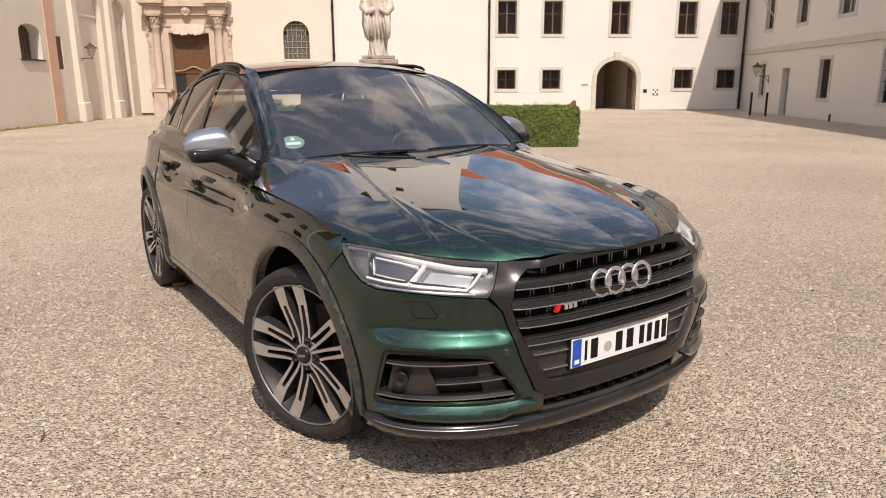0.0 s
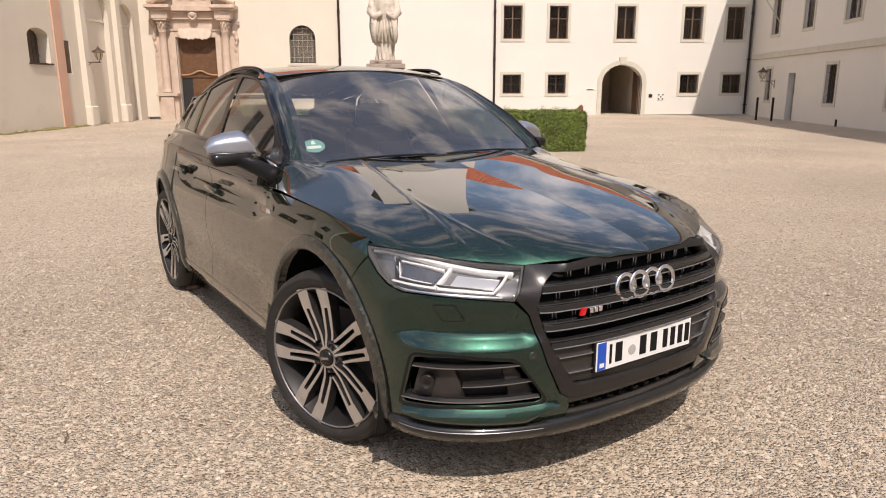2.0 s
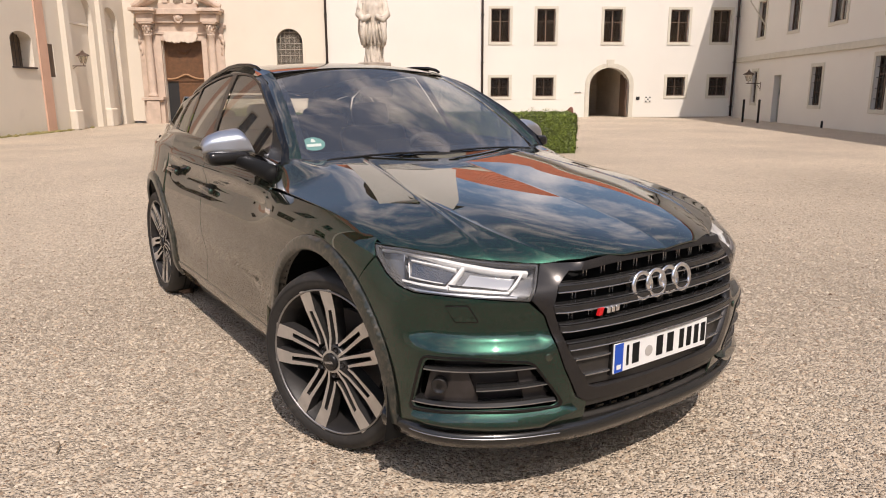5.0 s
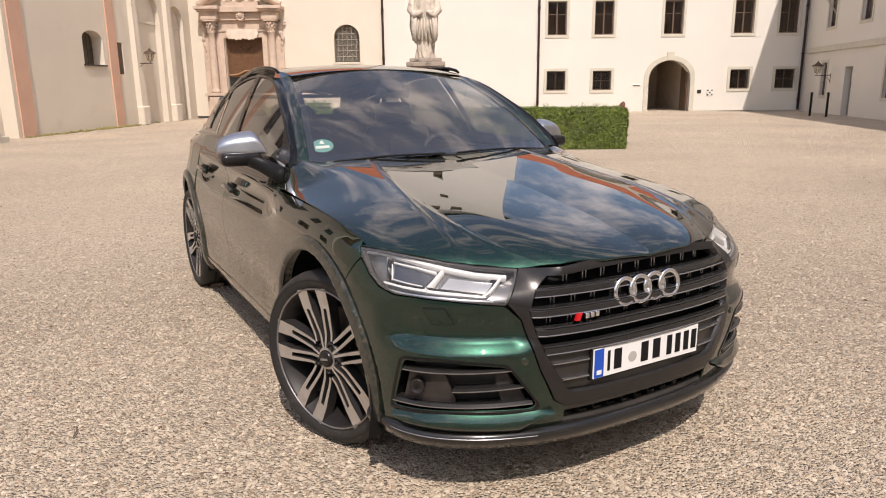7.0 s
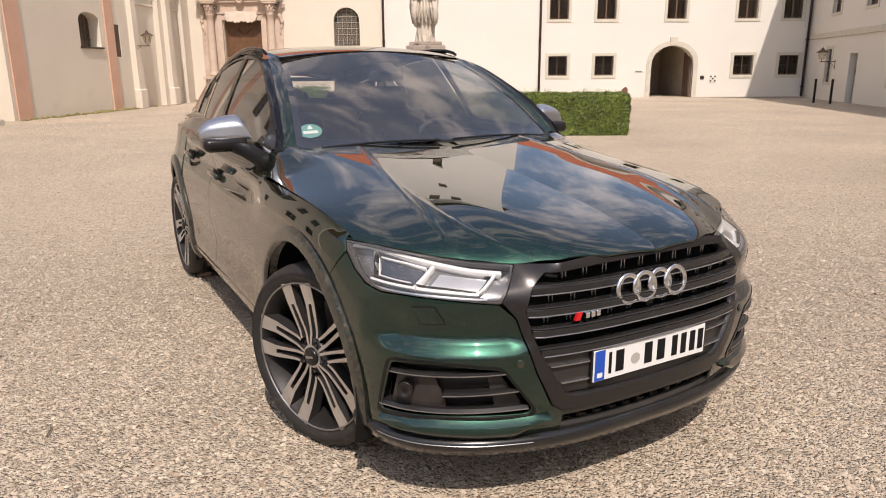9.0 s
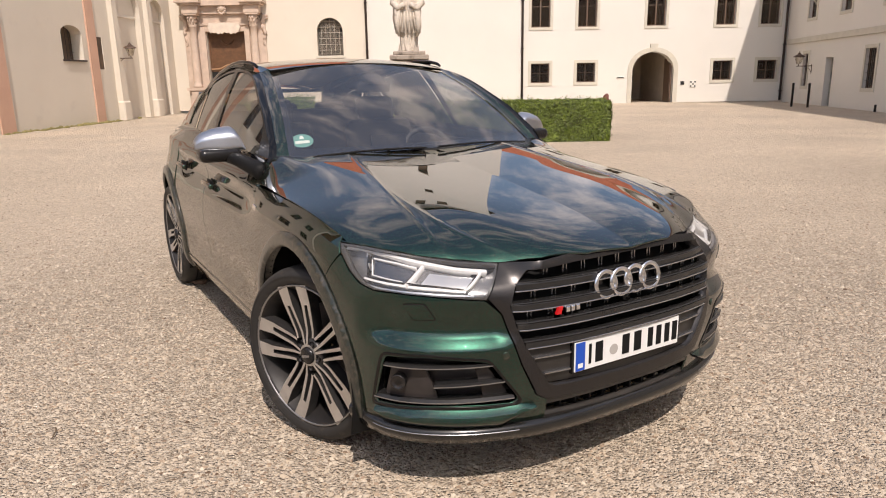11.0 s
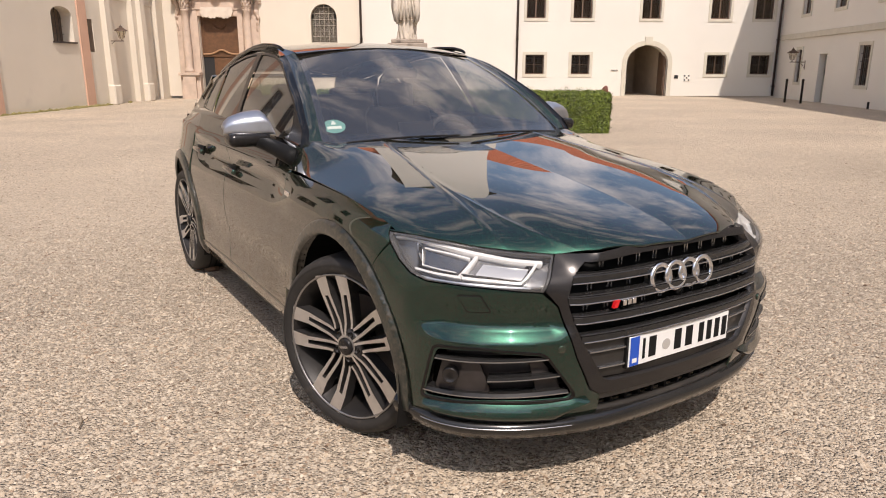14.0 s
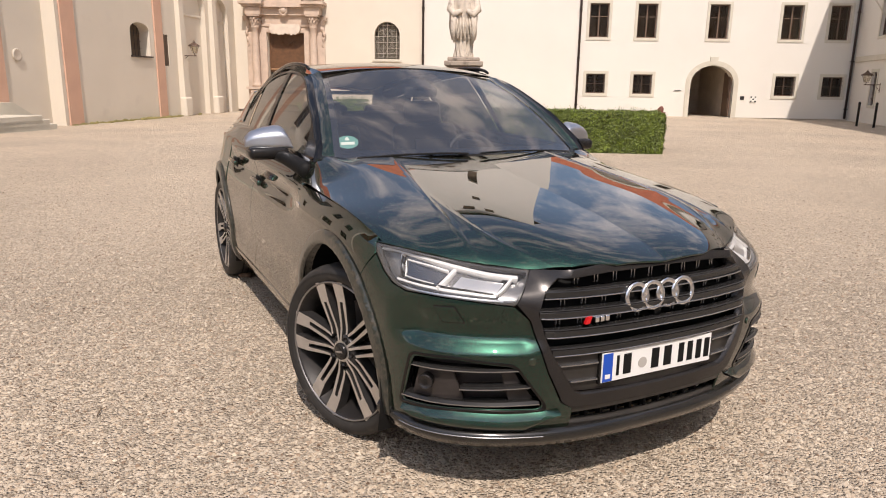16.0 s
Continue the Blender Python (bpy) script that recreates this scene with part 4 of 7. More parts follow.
roof("roof_church", back(-18, 15.0), 15.1, 6.0, 6.5, "red clay tile roof of the church")
roof("roof_wing", back(5.25, 11.8), 14.2, 5.0, 2.6, "red clay tile roof of the wing")
roof("roof_right", RIGHT @ pose(0, 0, HR), 60, 5.0, 5.0, "red clay tile roof of the right range", 0.2)
roof("roof_left", LEFT @ pose(-14, 0, HL), 28, 5.0, 5.5, "red clay tile roof of the left range")
wall("wall_tower_east", 8.0, 24, 0.5, [], M_WHITE, pose(5.25, 38, 0, 0, 0, 90), "white side of the church tower")
wall("wall_tower_west", 8.0, 24, 0.5, [], M_WHITE, pose(-2.9, 46, 0, 0, 0, -90), "white side of the church tower")
rf = new("tower_roof")
rf.matrix_world = pose(1.17, 42, 24)
tagged(rf, "dark tapering tower roof", "roof", kind="structure")
part("cap", lathe([(5.3, 0), (5.2, 0.15), (2.6, 0.6), (0.1, 1.1)], 8), M_PIPE, rf)
tw = new("tower_opening")
tw.matrix_world = back(1.17, 0, 0.3)
tagged(tw, "dark openings high in the tower", "window", kind="structure")
# one dark sheet behind all tower openings paints their shaded inside
part("dark_opening_sheet", boxes((-1.1, 1.1, 0, 0.1, 12.5, 23.5)), M_DARKROOM, tw)
wall("wall_far_side", 60.0, 10.0, 0.5, [], M_WHITE, pose(22, -26, 0, 0, 0, 180), "white wall closing the court behind")
wall("wall_left_far", 46.0, 10.0, 0.5, [], M_PLASTER, pose(-24, -26, 0, 0, 0, 86), "cream wall closing the court")

# clipped hedge
def hedge(name, x0, x1, y0, y1, h, count, label):
    e = new(name)
    e.matrix_world = pose(x0, y0, 0)
    tagged(e, label, "hedge")
    L, D = x1 - x0, y1 - y0
    # solid box in a darker green, painting the shade between the leaves
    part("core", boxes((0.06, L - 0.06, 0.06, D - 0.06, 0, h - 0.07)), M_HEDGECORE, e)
    rnd = random.Random(11)
    verts, faces = [], []
    for k in range(count):
        face = rnd.random()
        if face < 0.50:
            p = Vector((rnd.uniform(0, L), rnd.gauss(0.0, 0.025), rnd.uniform(0.0, h)))
            nrm = Vector((rnd.gauss(0, 0.5), -1, rnd.gauss(0.3, 0.5)))
        elif face < 0.88:
            p = Vector((rnd.uniform(0, L), rnd.uniform(0, D), h + rnd.gauss(0, 0.022)))
            nrm = Vector((rnd.gauss(0, 0.5), rnd.gauss(-0.1, 0.5), 1))
        else:
            p = Vector((L + rnd.gauss(0, 0.025), rnd.uniform(0, D), rnd.uniform(0, h)))
            nrm = Vector((1, rnd.gauss(0, 0.5), rnd.gauss(0.3, 0.5)))
        nrm.normalize()
        p += nrm * 0.035 * noise.noise(p * 2.6) + nrm * 0.025 * noise.noise(p * 9)
        a = nrm.orthogonal().normalized()
        a.rotate(Matrix.Rotation(rnd.uniform(0, 6.28), 3, nrm))
        b = nrm.cross(a)
        l, w = rnd.uniform(0.016, 0.034), rnd.uniform(0.009, 0.016)
        i = len(verts)
        verts += [p - a * l, p + b * w + nrm * 0.003, p + a * l, p - b * w + nrm * 0.003]
        faces.append((i, i + 1, i + 2, i + 3))
    me = bpy.data.meshes.new("leaves")
    me.from_pydata([tuple(v) for v in verts], [], faces)
    me.materials.append(M_LEAF)
    ob = new("leaves", me)
    ob.parent = e
    tagged(ob, "many small yellow-green leaves", kind="stuff")
    bm = bmesh.new()
    for k in range(110):
        x, y = rnd.uniform(0.1, L - 0.1), rnd.uniform(0.1, D - 0.1)
        t = rnd.uniform(0.05, 0.16)
        tube(bm, [(x, y, h - 0.05), (x + rnd.gauss(0, 0.02), y, h + t)], [0.004, 0.001], 4)
        for q in range(4):
            c = Vector((x, y, h + t * (0.3 + 0.2 * q)))
            a = Vector((rnd.gauss(0, 1), rnd.gauss(0, 1), 0.6)).normalized() * 0.035
            b = a.orthogonal().normalized() * 0.011
            vs = [bm.verts.new(c), bm.verts.new(c + a * 0.5 + b), bm.verts.new(c + a), bm.verts.new(c + a * 0.5 - b)]
            bm.faces.new(vs)
    tagged(part("shoots", bm, M_LEAF, e), "thin upright shoots", kind="stuff")
    return e


hedge("hedge", -4.6, 4.28, 16.05, 17.05, 0.90, 95000, "clipped box hedge, yellow-green, with loose shoots on top")
hedge("hedge", -4.6, -3.6, 17.15, 24.0, 0.90, 20000, "clipped box hedge round the statue")

# statue on a column behind the hedge
statue = new("statue_column")
statue.matrix_world = pose(-0.34, 20.0, 0)
tagged(statue, "tall square stone plinth carrying the statue", "plinth", kind="structure")
part("shaft", boxes((-0.40, 0.40, -0.40, 0.40, 0.0, 1.75), (-0.52, 0.52, -0.52, 0.52, 0.0, 0.35)), M_STATUE, statue, bevel=0.02)
part("cornice", boxes((-0.53, 0.53, -0.53, 0.53, 1.97, 2.1), (-0.46, 0.46, -0.46, 0.46, 1.75, 1.97), (-0.44, 0.44, -0.44, 0.44, 2.1, 2.2)), M_PLINTH, statue, bevel=0.02)


def robed_figure():
    """One weathered figure in a long folded robe with a mitre, as a single mesh."""
    n, m = 72, 90
    prof_z = [0, 0.05, 0.25, 0.44, 0.48, 0.8, 1.2, 1.5, 1.7, 1.8, 1.86, 1.95, 2.08, 2.18, 2.4, 2.52]
    prof_w = [0.30, 0.30, 0.28, 0.28, 0.37, 0.41, 0.43, 0.41, 0.36, 0.24, 0.11, 0.13, 0.14, 0.15, 0.11, 0.02]
    prof_d = [0.24, 0.24, 0.22, 0.22, 0.28, 0.30, 0.30, 0.29, 0.24, 0.16, 0.11, 0.14, 0.15, 0.13, 0.07, 0.01]
    bm = bmesh.new()
    rows = []
    for j in range(m + 1):
        z = 2.52 * j / m
        w, d = float(np.interp(z, prof_z, prof_w)), float(np.interp(z, prof_z, prof_d))
        amp = float(np.interp(z, [0, 0.9, 1.5, 1.75, 1.85], [0.13, 0.10, 0.09, 0.05, 0.0]))
        row = []
        for i in range(n):
            a = 2 * math.pi * i / n
            fold = amp * (0.8 * (1 - 2 * abs(math.sin(5.5 * a + 1.2 * z + 0.9 * math.sin(3 * z)))) + 0.5 * math.sin(19 * a - 1.6 * z) + 0.5 * math.sin(3 * a + 4.5 * z))
            row.append(bm.verts.new((w * (1 + fold) * math.cos(a), d * (1 + fold) * math.sin(a), z)))
        rows.append(row)
    for q, r in zip(rows, rows[1:]):
        for i in range(n):
            bm.faces.new((q[i], q[(i + 1) % n], r[(i + 1) % n], r[i]))
    bm.faces.new(rows[0])
    bm.faces.new(rows[-1])
    for s in (-1, 1):
        tube(bm, [(s * 0.34, -0.05, 1.6), (s * 0.43, -0.16, 1.25), (s * 0.30, -0.34, 1.12), (s * 0.08, -0.36, 1.22)], [0.12, 0.12, 0.09, 0.06], 10)
        tube(bm, [(s * 0.30, -0.28, 1.1), (s * 0.34, -0.26, 0.7), (s * 0.30, -0.24, 0.38)], [0.10, 0.09, 0.03], 10)
    for k in range(5):
        x = -0.22 + 0.11 * k
        tube(bm, [(x * 0.8, -0.27, 1.05), (x, -0.31, 0.8), (x * 1.1, -0.30, 0.52)], [0.02, 0.035, 0.03], 7)
    for v in bm.verts:
        v.co += Vector((noise.noise(v.co * 7), noise.noise(v.co * 7 + Vector((4, 0, 0))), noise.noise(v.co * 6))) * 0.022
    return bm


fig = new("statue", mesh_of("statue", robed_figure(), M_STATUE, smooth=True))
fig.matrix_world = pose(-0.36, 20.0, 2.2) @ Matrix.Diagonal((0.86, 0.9, 1, 1))
tagged(fig, "weathered sandstone statue of a robed bishop", "statue")

pot = new("flower_pot")
pot.matrix_world = pose(4.55, 17.5, 0)
tagged(pot, "terracotta pot with a small rounded plant on a post", "flower pot")
part("post", lathe([(0.07, 0), (0.07, 0.74), (0.10, 0.76)], 12), M_CLAY, pot)
part("pot", lathe([(0.07, 0.76), (0.11, 0.86), (0.125, 0.87), (0.125, 0.89), (0.09, 0.89)], 16), M_CLAY, pot, smooth=True)
bm = bmesh.new()
bmesh.ops.create_icosphere(bm, subdivisions=2, radius=0.08, matrix=Matrix.Translation((0, 0, 0.93)) @ Matrix.Diagonal((0.9, 0.9, 1.3, 1)))
for v in bm.verts:
    v.co += Vector((noise.noise(v.co * 30), noise.noise(v.co * 30 + Vector((5, 0, 0))), noise.noise(v.co * 25))) * 0.03
part("plant", bm, M_CLAY, pot, smooth=True)

# a stray stone by the rear wheel and a dry twig on the gravel
bm = bmesh.new()
bmesh.ops.create_icosphere(bm, subdivisions=2, radius=0.045, matrix=Matrix.Diagonal((1.5, 0.8, 0.6, 1)))
for v in bm.verts:
    v.co += Vector((noise.noise(v.co * 25), noise.noise(v.co * 25 + Vector((5, 0, 0))), noise.noise(v.co * 25 + Vector((0, 5, 0))))) * 0.02
st_one = new("stone", mesh_of("stone", bm, mat("brown_stone", (0.22, 0.14, 0.09), 0.85, vary=0.2, scale=20)))
st_one.matrix_world = pose(-1.658, 5.064, 0.02)
tagged(st_one, "small brown stone lying on the gravel beside the car", "stone")
bm = bmesh.new()
tube(bm, [(0, -0.05, 0.006), (0.004, 0, 0.010), (-0.006, 0.05, 0.007)], [0.003, 0.003, 0.0015], 6)
tube(bm, [(0.004, 0, 0.010), (0.022, 0.024, 0.012)], [0.0022, 0.001], 5)
twig = new("twig", mesh_of("twig", bm, M_TWIG))
twig.matrix_world = pose(-1.564, 2.782, 0.004, 0, 0, 16)
tagged(twig, "short dry brown twig lying on the gravel", "twig")


# ---- loose stones of the gravel, nearest ground only ----
def scatter(name, count, x0, x1, y0, y1, r0, r1, label, seed, power=1.0):
    """Many small angular stones, half sunk into the court, in one mesh."""
    rg = np.random.default_rng(seed)
    u = ((rg.random(count) * 0.88 + 0.12) ** power - 0.12 ** power) / (1 - 0.12 ** power)
    ys = y0 + (y1 - y0) * u + rg.normal(0, 0.02, count) * (1 + 40 * (rg.random(count) < 0.35))
    xs = (x0 + (x1 - x0) * rg.random(count)) * (0.35 + 0.65 * np.clip((ys - y0) / (y1 - y0), 0, 1)) * (1 + 0.25 * np.abs(rg.normal(0, 1, count)) * (rg.random(count) < 0.5))
    rs = r0 + (r1 - r0) * rg.random(count) ** 2.5
    keep = (ys > 1.75) | (rg.random(count) < 0.12)     # the strip before the loose gravel is trodden bare
    xs, ys, rs = xs[keep], ys[keep], rs[keep]
    count = len(xs)
    base = np.array([(1, 0, 0.1), (0.25, 0.9, 0.0), (-0.85, 0.45, 0.1), (-0.8, -0.55, 0.0), (0.3, -0.95, 0.1), (0.25, 0.15, 0.75), (-0.35, -0.1, 0.65)])
    tri = np.array([(0, 1, 5), (1, 2, 5), (2, 6, 5), (2, 3, 6), (3, 4, 6), (4, 5, 6), (4, 0, 5)])
    a = rg.uniform(0, 2 * np.pi, count)
    jit = 1 + rg.uniform(-0.3, 0.3, (count, 7, 3))
    p = base[None] * jit * rs[:, None, None]
    p[..., 1] *= rg.uniform(0.6, 1.0, count)[:, None]
    p[..., 2] *= rg.uniform(0.40, 0.95, count)[:, None]
    ca, sa = np.cos(a)[:, None], np.sin(a)[:, None]
    v = np.stack([p[..., 0] * ca - p[..., 1] * sa + xs[:, None], p[..., 0] * sa + p[..., 1] * ca + ys[:, None], p[..., 2] - 0.1 * rs[:, None]], -1).reshape(-1, 3)
    f = (tri[None] + 7 * np.arange(count)[:, None, None]).reshape(-1, 3)
    me = bpy.data.meshes.new(name)
    me.vertices.add(len(v))
    me.vertices.foreach_set("co", v.ravel())
    me.loops.add(f.size)
    me.loops.foreach_set("vertex_index", f.ravel().astype(np.int32))
    me.polygons.add(len(f))
    me.polygons.foreach_set("loop_start", np.arange(0, f.size, 3, dtype=np.int32))
    me.update(calc_edges=True)
    me.materials.append(M_PEBBLE)
    ob = new(name, me)
    return tagged(ob, label, "gravel", kind="stuff")


scatter("gravel_stones", 200000, -8.5, 10.5, 0.9, 13.0, 0.0045, 0.0145, "loose angular beige gravel stones", 3, 1.8)
scatter("gravel_stones", 1500, -8.0, 10.0, 0.9, 12.0, 0.010, 0.020, "larger pale stones lying in the gravel", 5, 1.5)

# ---- car surfaces: x to the car's left, y to its tail, front axle at y = 0, metres ----
class Curve:
    """A natural cubic spline through (x, y) pairs."""

    def __init__(self, pts):
        self.x = np.array([p[0] for p in pts], float)
        self.y = np.array([p[1] for p in pts], float)
        n = len(pts)
        h = np.diff(self.x)
        a = np.eye(n)
        r = np.zeros(n)
        for i in range(1, n - 1):
            a[i, i - 1], a[i, i], a[i, i + 1] = h[i - 1], 2 * (h[i - 1] + h[i]), h[i]
            r[i] = 6 * ((self.y[i + 1] - self.y[i]) / h[i] - (self.y[i] - self.y[i - 1]) / h[i - 1])
        self.m = np.linalg.solve(a, r)

    def __call__(self, v):
        x, y, m = self.x, self.y, self.m
        v = min(max(float(v), x[0]), x[-1])
        i = min(max(int(np.searchsorted(x, v)) - 1, 0), len(x) - 2)
        h = x[i + 1] - x[i]
        a, b = (x[i + 1] - v) / h, (v - x[i]) / h
        return float(a * y[i] + b * y[i + 1] + ((a ** 3 - a) * m[i] + (b ** 3 - b) * m[i + 1]) * h * h / 6)


def smooth(v, a, b):
    v = min(max((v - a) / (b - a), 0.0), 1.0)
    return v * v * (3 - 2 * v)


PLAN = [(0, -0.878), (0.26, -0.870), (0.45, -0.838), (0.60, -0.788), (0.72, -0.718), (0.82, -0.62), (0.885, -0.49), (0.92, -0.33), (0.938, -0.15), (0.945, 0.05),
        (0.944, 0.4), (0.938, 0.8), (0.934, 1.4), (0.934, 2.1), (0.938, 2.5), (0.936, 2.8), (0.890, 3.12), (0.80, 3.42), (0.66, 3.62), (0.4, 3.74), (0, 3.77)]
_k = np.concatenate([[0], np.cumsum(np.hypot(*np.diff(np.array(PLAN), axis=0).T))])
PX = Curve([(a, p[0]) for a, p in zip(_k, PLAN)])
PY = Curve([(a, p[1]) for a, p in zip(_k, PLAN)])
S_END = float(_k[-1])
FRONT_IN = Curve([(0.15, 0.105), (0.2, 0.085), (0.25, 0.058), (0.32, 0.028), (0.42, 0.008), (0.5, 0.0), (0.6, 0.004), (0.7, 0.014), (0.76, 0.028), (0.82, 0.055), (0.87, 0.088), (0.95, 0.145)])
SIDE_IN = Curve([(0.15, 0.10), (0.2, 0.07), (0.25, 0.038), (0.33, 0.014), (0.45, 0.010), (0.6, 0.002), (0.7, 0.0), (0.8, 0.008), (0.9, 0.028), (0.96, 0.044), (1.0, 0.053), (1.1, 0.072), (1.2, 0.095), (1.3, 0.12)])
LEAN = Curve([(0.15, 0.0), (0.6, 0.0), (0.76, 0.0), (0.80, 0.012), (0.84, 0.036), (0.87, 0.053), (0.90, 0.065), (0.95, 0.07)])
Z_SHOULDER = Curve([(-0.9, 0.80), (-0.375, 0.918), (-0.05, 0.972), (0.18, 0.986), (0.45, 0.993), (0.66, 0.997), (1.06, 1.008), (1.6, 1.02), (2.1, 1.032), (2.6, 1.06), (2.9, 1.07), (3.4, 1.03), (3.8, 1.0)])
Z_BELT = Curve([(0.5, 1.093), (1.0, 1.117), (1.76, 1.140), (2.34, 1.155), (2.75, 1.164), (3.3, 1.18)])
HOOD_C = Curve([(-0.95, 0.903), (-0.73, 0.940), (-0.5, 0.974), (-0.25, 1.009), (0.0, 1.043), (0.3, 1.083), (0.7, 1.134)])
HOOD_EDGE = Curve([(0, -0.862), (0.2, -0.850), (0.35, -0.795), (0.471, -0.712), (0.589, -0.641), (0.668, -0.577), (0.746, -0.509), (0.815, -0.423), (0.844, -0.371), (0.869, -0.312), (0.95, -0.05)])
HOOD_LIP = Curve([(0, 0.040), (0.3, 0.042), (0.40, 0.055), (0.471, 0.0665), (0.589, 0.0545), (0.668, 0.0435), (0.746, 0.027), (0.815, 0.018), (0.844, 0.020), (0.869, 0.025), (0.95, 0.03)])
CREASE_OUT = Curve([(-0.9, 0.61), (-0.62, 0.612), (-0.4, 0.605), (-0.15, 0.575), (0.15, 0.52), (0.6, 0.45), (0.8, 0.42)])
CREASE_IN = Curve([(-0.9, 0.35), (-0.76, 0.405), (-0.585, 0.497), (-0.34, 0.553), (-0.1, 0.550), (0.15, 0.50), (0.6, 0.43), (0.8, 0.40)])
ROOF_C = Curve([(1.28, 1.542), (1.36, 1.565), (1.45, 1.583), (1.6, 1.598), (1.8, 1.604), (2.0, 1.603), (2.5, 1.568), (3.0, 1.495), (3.4, 1.41)])


def s_at_y(y):
    """Length along the plan, from the nose, to the flank at y."""
    lo, hi = 0.6, S_END - 0.6
    for _ in range(40):
        m = (lo + hi) / 2
        lo, hi = (m, hi) if PY(m) < y else (lo, m)
    return (lo + hi) / 2


def lower(s, z):
    """The body's side and nose: s along the plan (negative on the car's right), z up."""
    a, g = min(abs(s), S_END - 0.004), -1.0 if s < 0 else 1.0
    x, y = PX(a), PY(a)
    e = 1e-3
    tx, ty = PX(min(a + e, S_END)) - PX(max(a - e, 0)), PY(min(a + e, S_END)) - PY(max(a - e, 0))
    l = math.hypot(tx, ty)
    l = l or 1.0
    nx, ny = ty / l, -tx / l
    w = smooth(a, 0.72, 1.35) if a < 3 else 1.0
    d = (FRONT_IN(z) + LEAN(z) * smooth(a, 0.38, 0.56)) * (1 - w) + SIDE_IN(z) * w
    if a < 1.2:
        ledge = smooth(a, 0.44, 0.56) * (1 - smooth(a, 0.92, 1.08))
        d += 0.042 * ledge * (smooth(z, 0.588, 0.650) - smooth(z, 0.655, 0.80))
    if a > 1.0 and y < 0.9:
        # the wing rolls over from the upright flank to the bonnet's edge
        q = min(max((z - Z_SHOULDER(y) + 0.17) / 0.17, 0.0), 1.1)
        f = smooth(a, 1.10, 1.30) * (1 - smooth(y, 0.50, 0.85))
        d = d * (1 - f) + f * (min(d, SIDE_IN(0.79)) + 0.060 * q ** 2.8)
    if 0.3 < y < 3.0 and a > 1.2:
        door = smooth(y, 0.45, 0.9) * (1 - smooth(y, 2.0, 2.4))
        d += door * 0.016 * math.exp(-((z - 0.50) / 0.10) ** 2)
        d += door * 0.020 * math.exp(-((z - 0.915) / 0.045) ** 2)
        d += smooth(y, 0.4, 0.6) * (1 - smooth(y, 2.25, 2.5)) * 0.014 * (1 - smooth(z, 0.20, 0.40))
        zs = Z_SHOULDER(y)
        d += 0.012 * smooth(z, zs - 0.002, zs + 0.03) + 0.12 * max(0.0, z - zs)
        d -= 0.016 * smooth(y, 0.62, 0.95) * (1 - smooth(y, 2.2, 2.6)) * math.exp(-((z - zs + 0.008) / 0.034) ** 2)
    return (g * (x - nx * d), y - ny * d, z)


def ridge(a, c, w=0.006):
    """A soft-edged tent over the bonnet's half width, 1 at the crease c."""
    m = a - c
    r = math.sqrt(m * m + w * w)
    return (c + 0.5 * (m - r)) / c - 0.5 * (m + r) / (0.895 - c)


def hood(x, y):
    a = abs(x)
    zc = HOOD_C(y)
    z = zc - (a / 0.887) ** (2.7 + 4.8 * smooth(y, -0.40, 1.05)) * (zc - Z_SHOULDER(y))
    x1, x2 = CREASE_OUT(y), CREASE_IN(y)
    e = max(y - HOOD_EDGE(a), 0.0)
    z += (1 - math.exp(-e / 0.025)) * (0.0088 * ridge(a, x1) + 0.0075 * (1 - smooth(y, -0.40, 0.15)) * ridge(a, x2))
    z -= HOOD_LIP(a) * math.exp(-e / 0.16)
    bead = 0.0018 * math.exp(-((a - x1) / 0.008) ** 2) + 0.0020 * (1 - smooth(y, -0.25, 0.10)) * math.exp(-((a - x2) / 0.008) ** 2)
    z += (1 - math.exp(-e / 0.012)) * bead
    z += 0.044 * smooth(y, 0.38, 0.69) * smooth(a, 0.64, 0.79) * (1 - smooth(a, 0.80, 0.885))
    return (x, y, z)


def screen(u, v):
    """The windscreen: u from -1 to 1 across, v from its foot to the roof."""
    hw = 0.718 + (0.556 - 0.718) * v
    x = u * hw
    y = (0.51 + 0.135 * u * u) * (1 - v) + (1.36 - 0.015 * u * u) * v
    z = (1.130 - 0.023 * u * u) * (1 - v) + (1.565 - 0.055 * u * u) * v
    b = 0.035 * math.sin(math.pi * v) * (0.35 + 0.65 * u * u)
    return (x, y - 0.55 * b, z + 0.83 * b)


def roof_skin(u, y):
    hw = 0.556 + 0.031 * smooth(y, 1.3, 1.8) - 0.11 * smooth(y, 1.9, 3.4)
    return (u * hw, y - 0.015 * u * u * (1 - smooth(y, 1.4, 1.9)), ROOF_C(y) - 0.038 * u * u)


BELT_X = Curve([(0.5, 0.797), (0.8, 0.832), (1.3, 0.850), (1.7, 0.840), (2.1, 0.812), (2.5, 0.770), (2.95, 0.712), (3.4, 0.645)])


def belt_x(y):
    return BELT_X(y)


def glass(y, z, g=-1):
    """The side glass's plane, leaning in."""
    h = z - Z_BELT(y)
    return (g * (belt_x(y) - 0.40 * h - 0.30 * h * h), y, z)

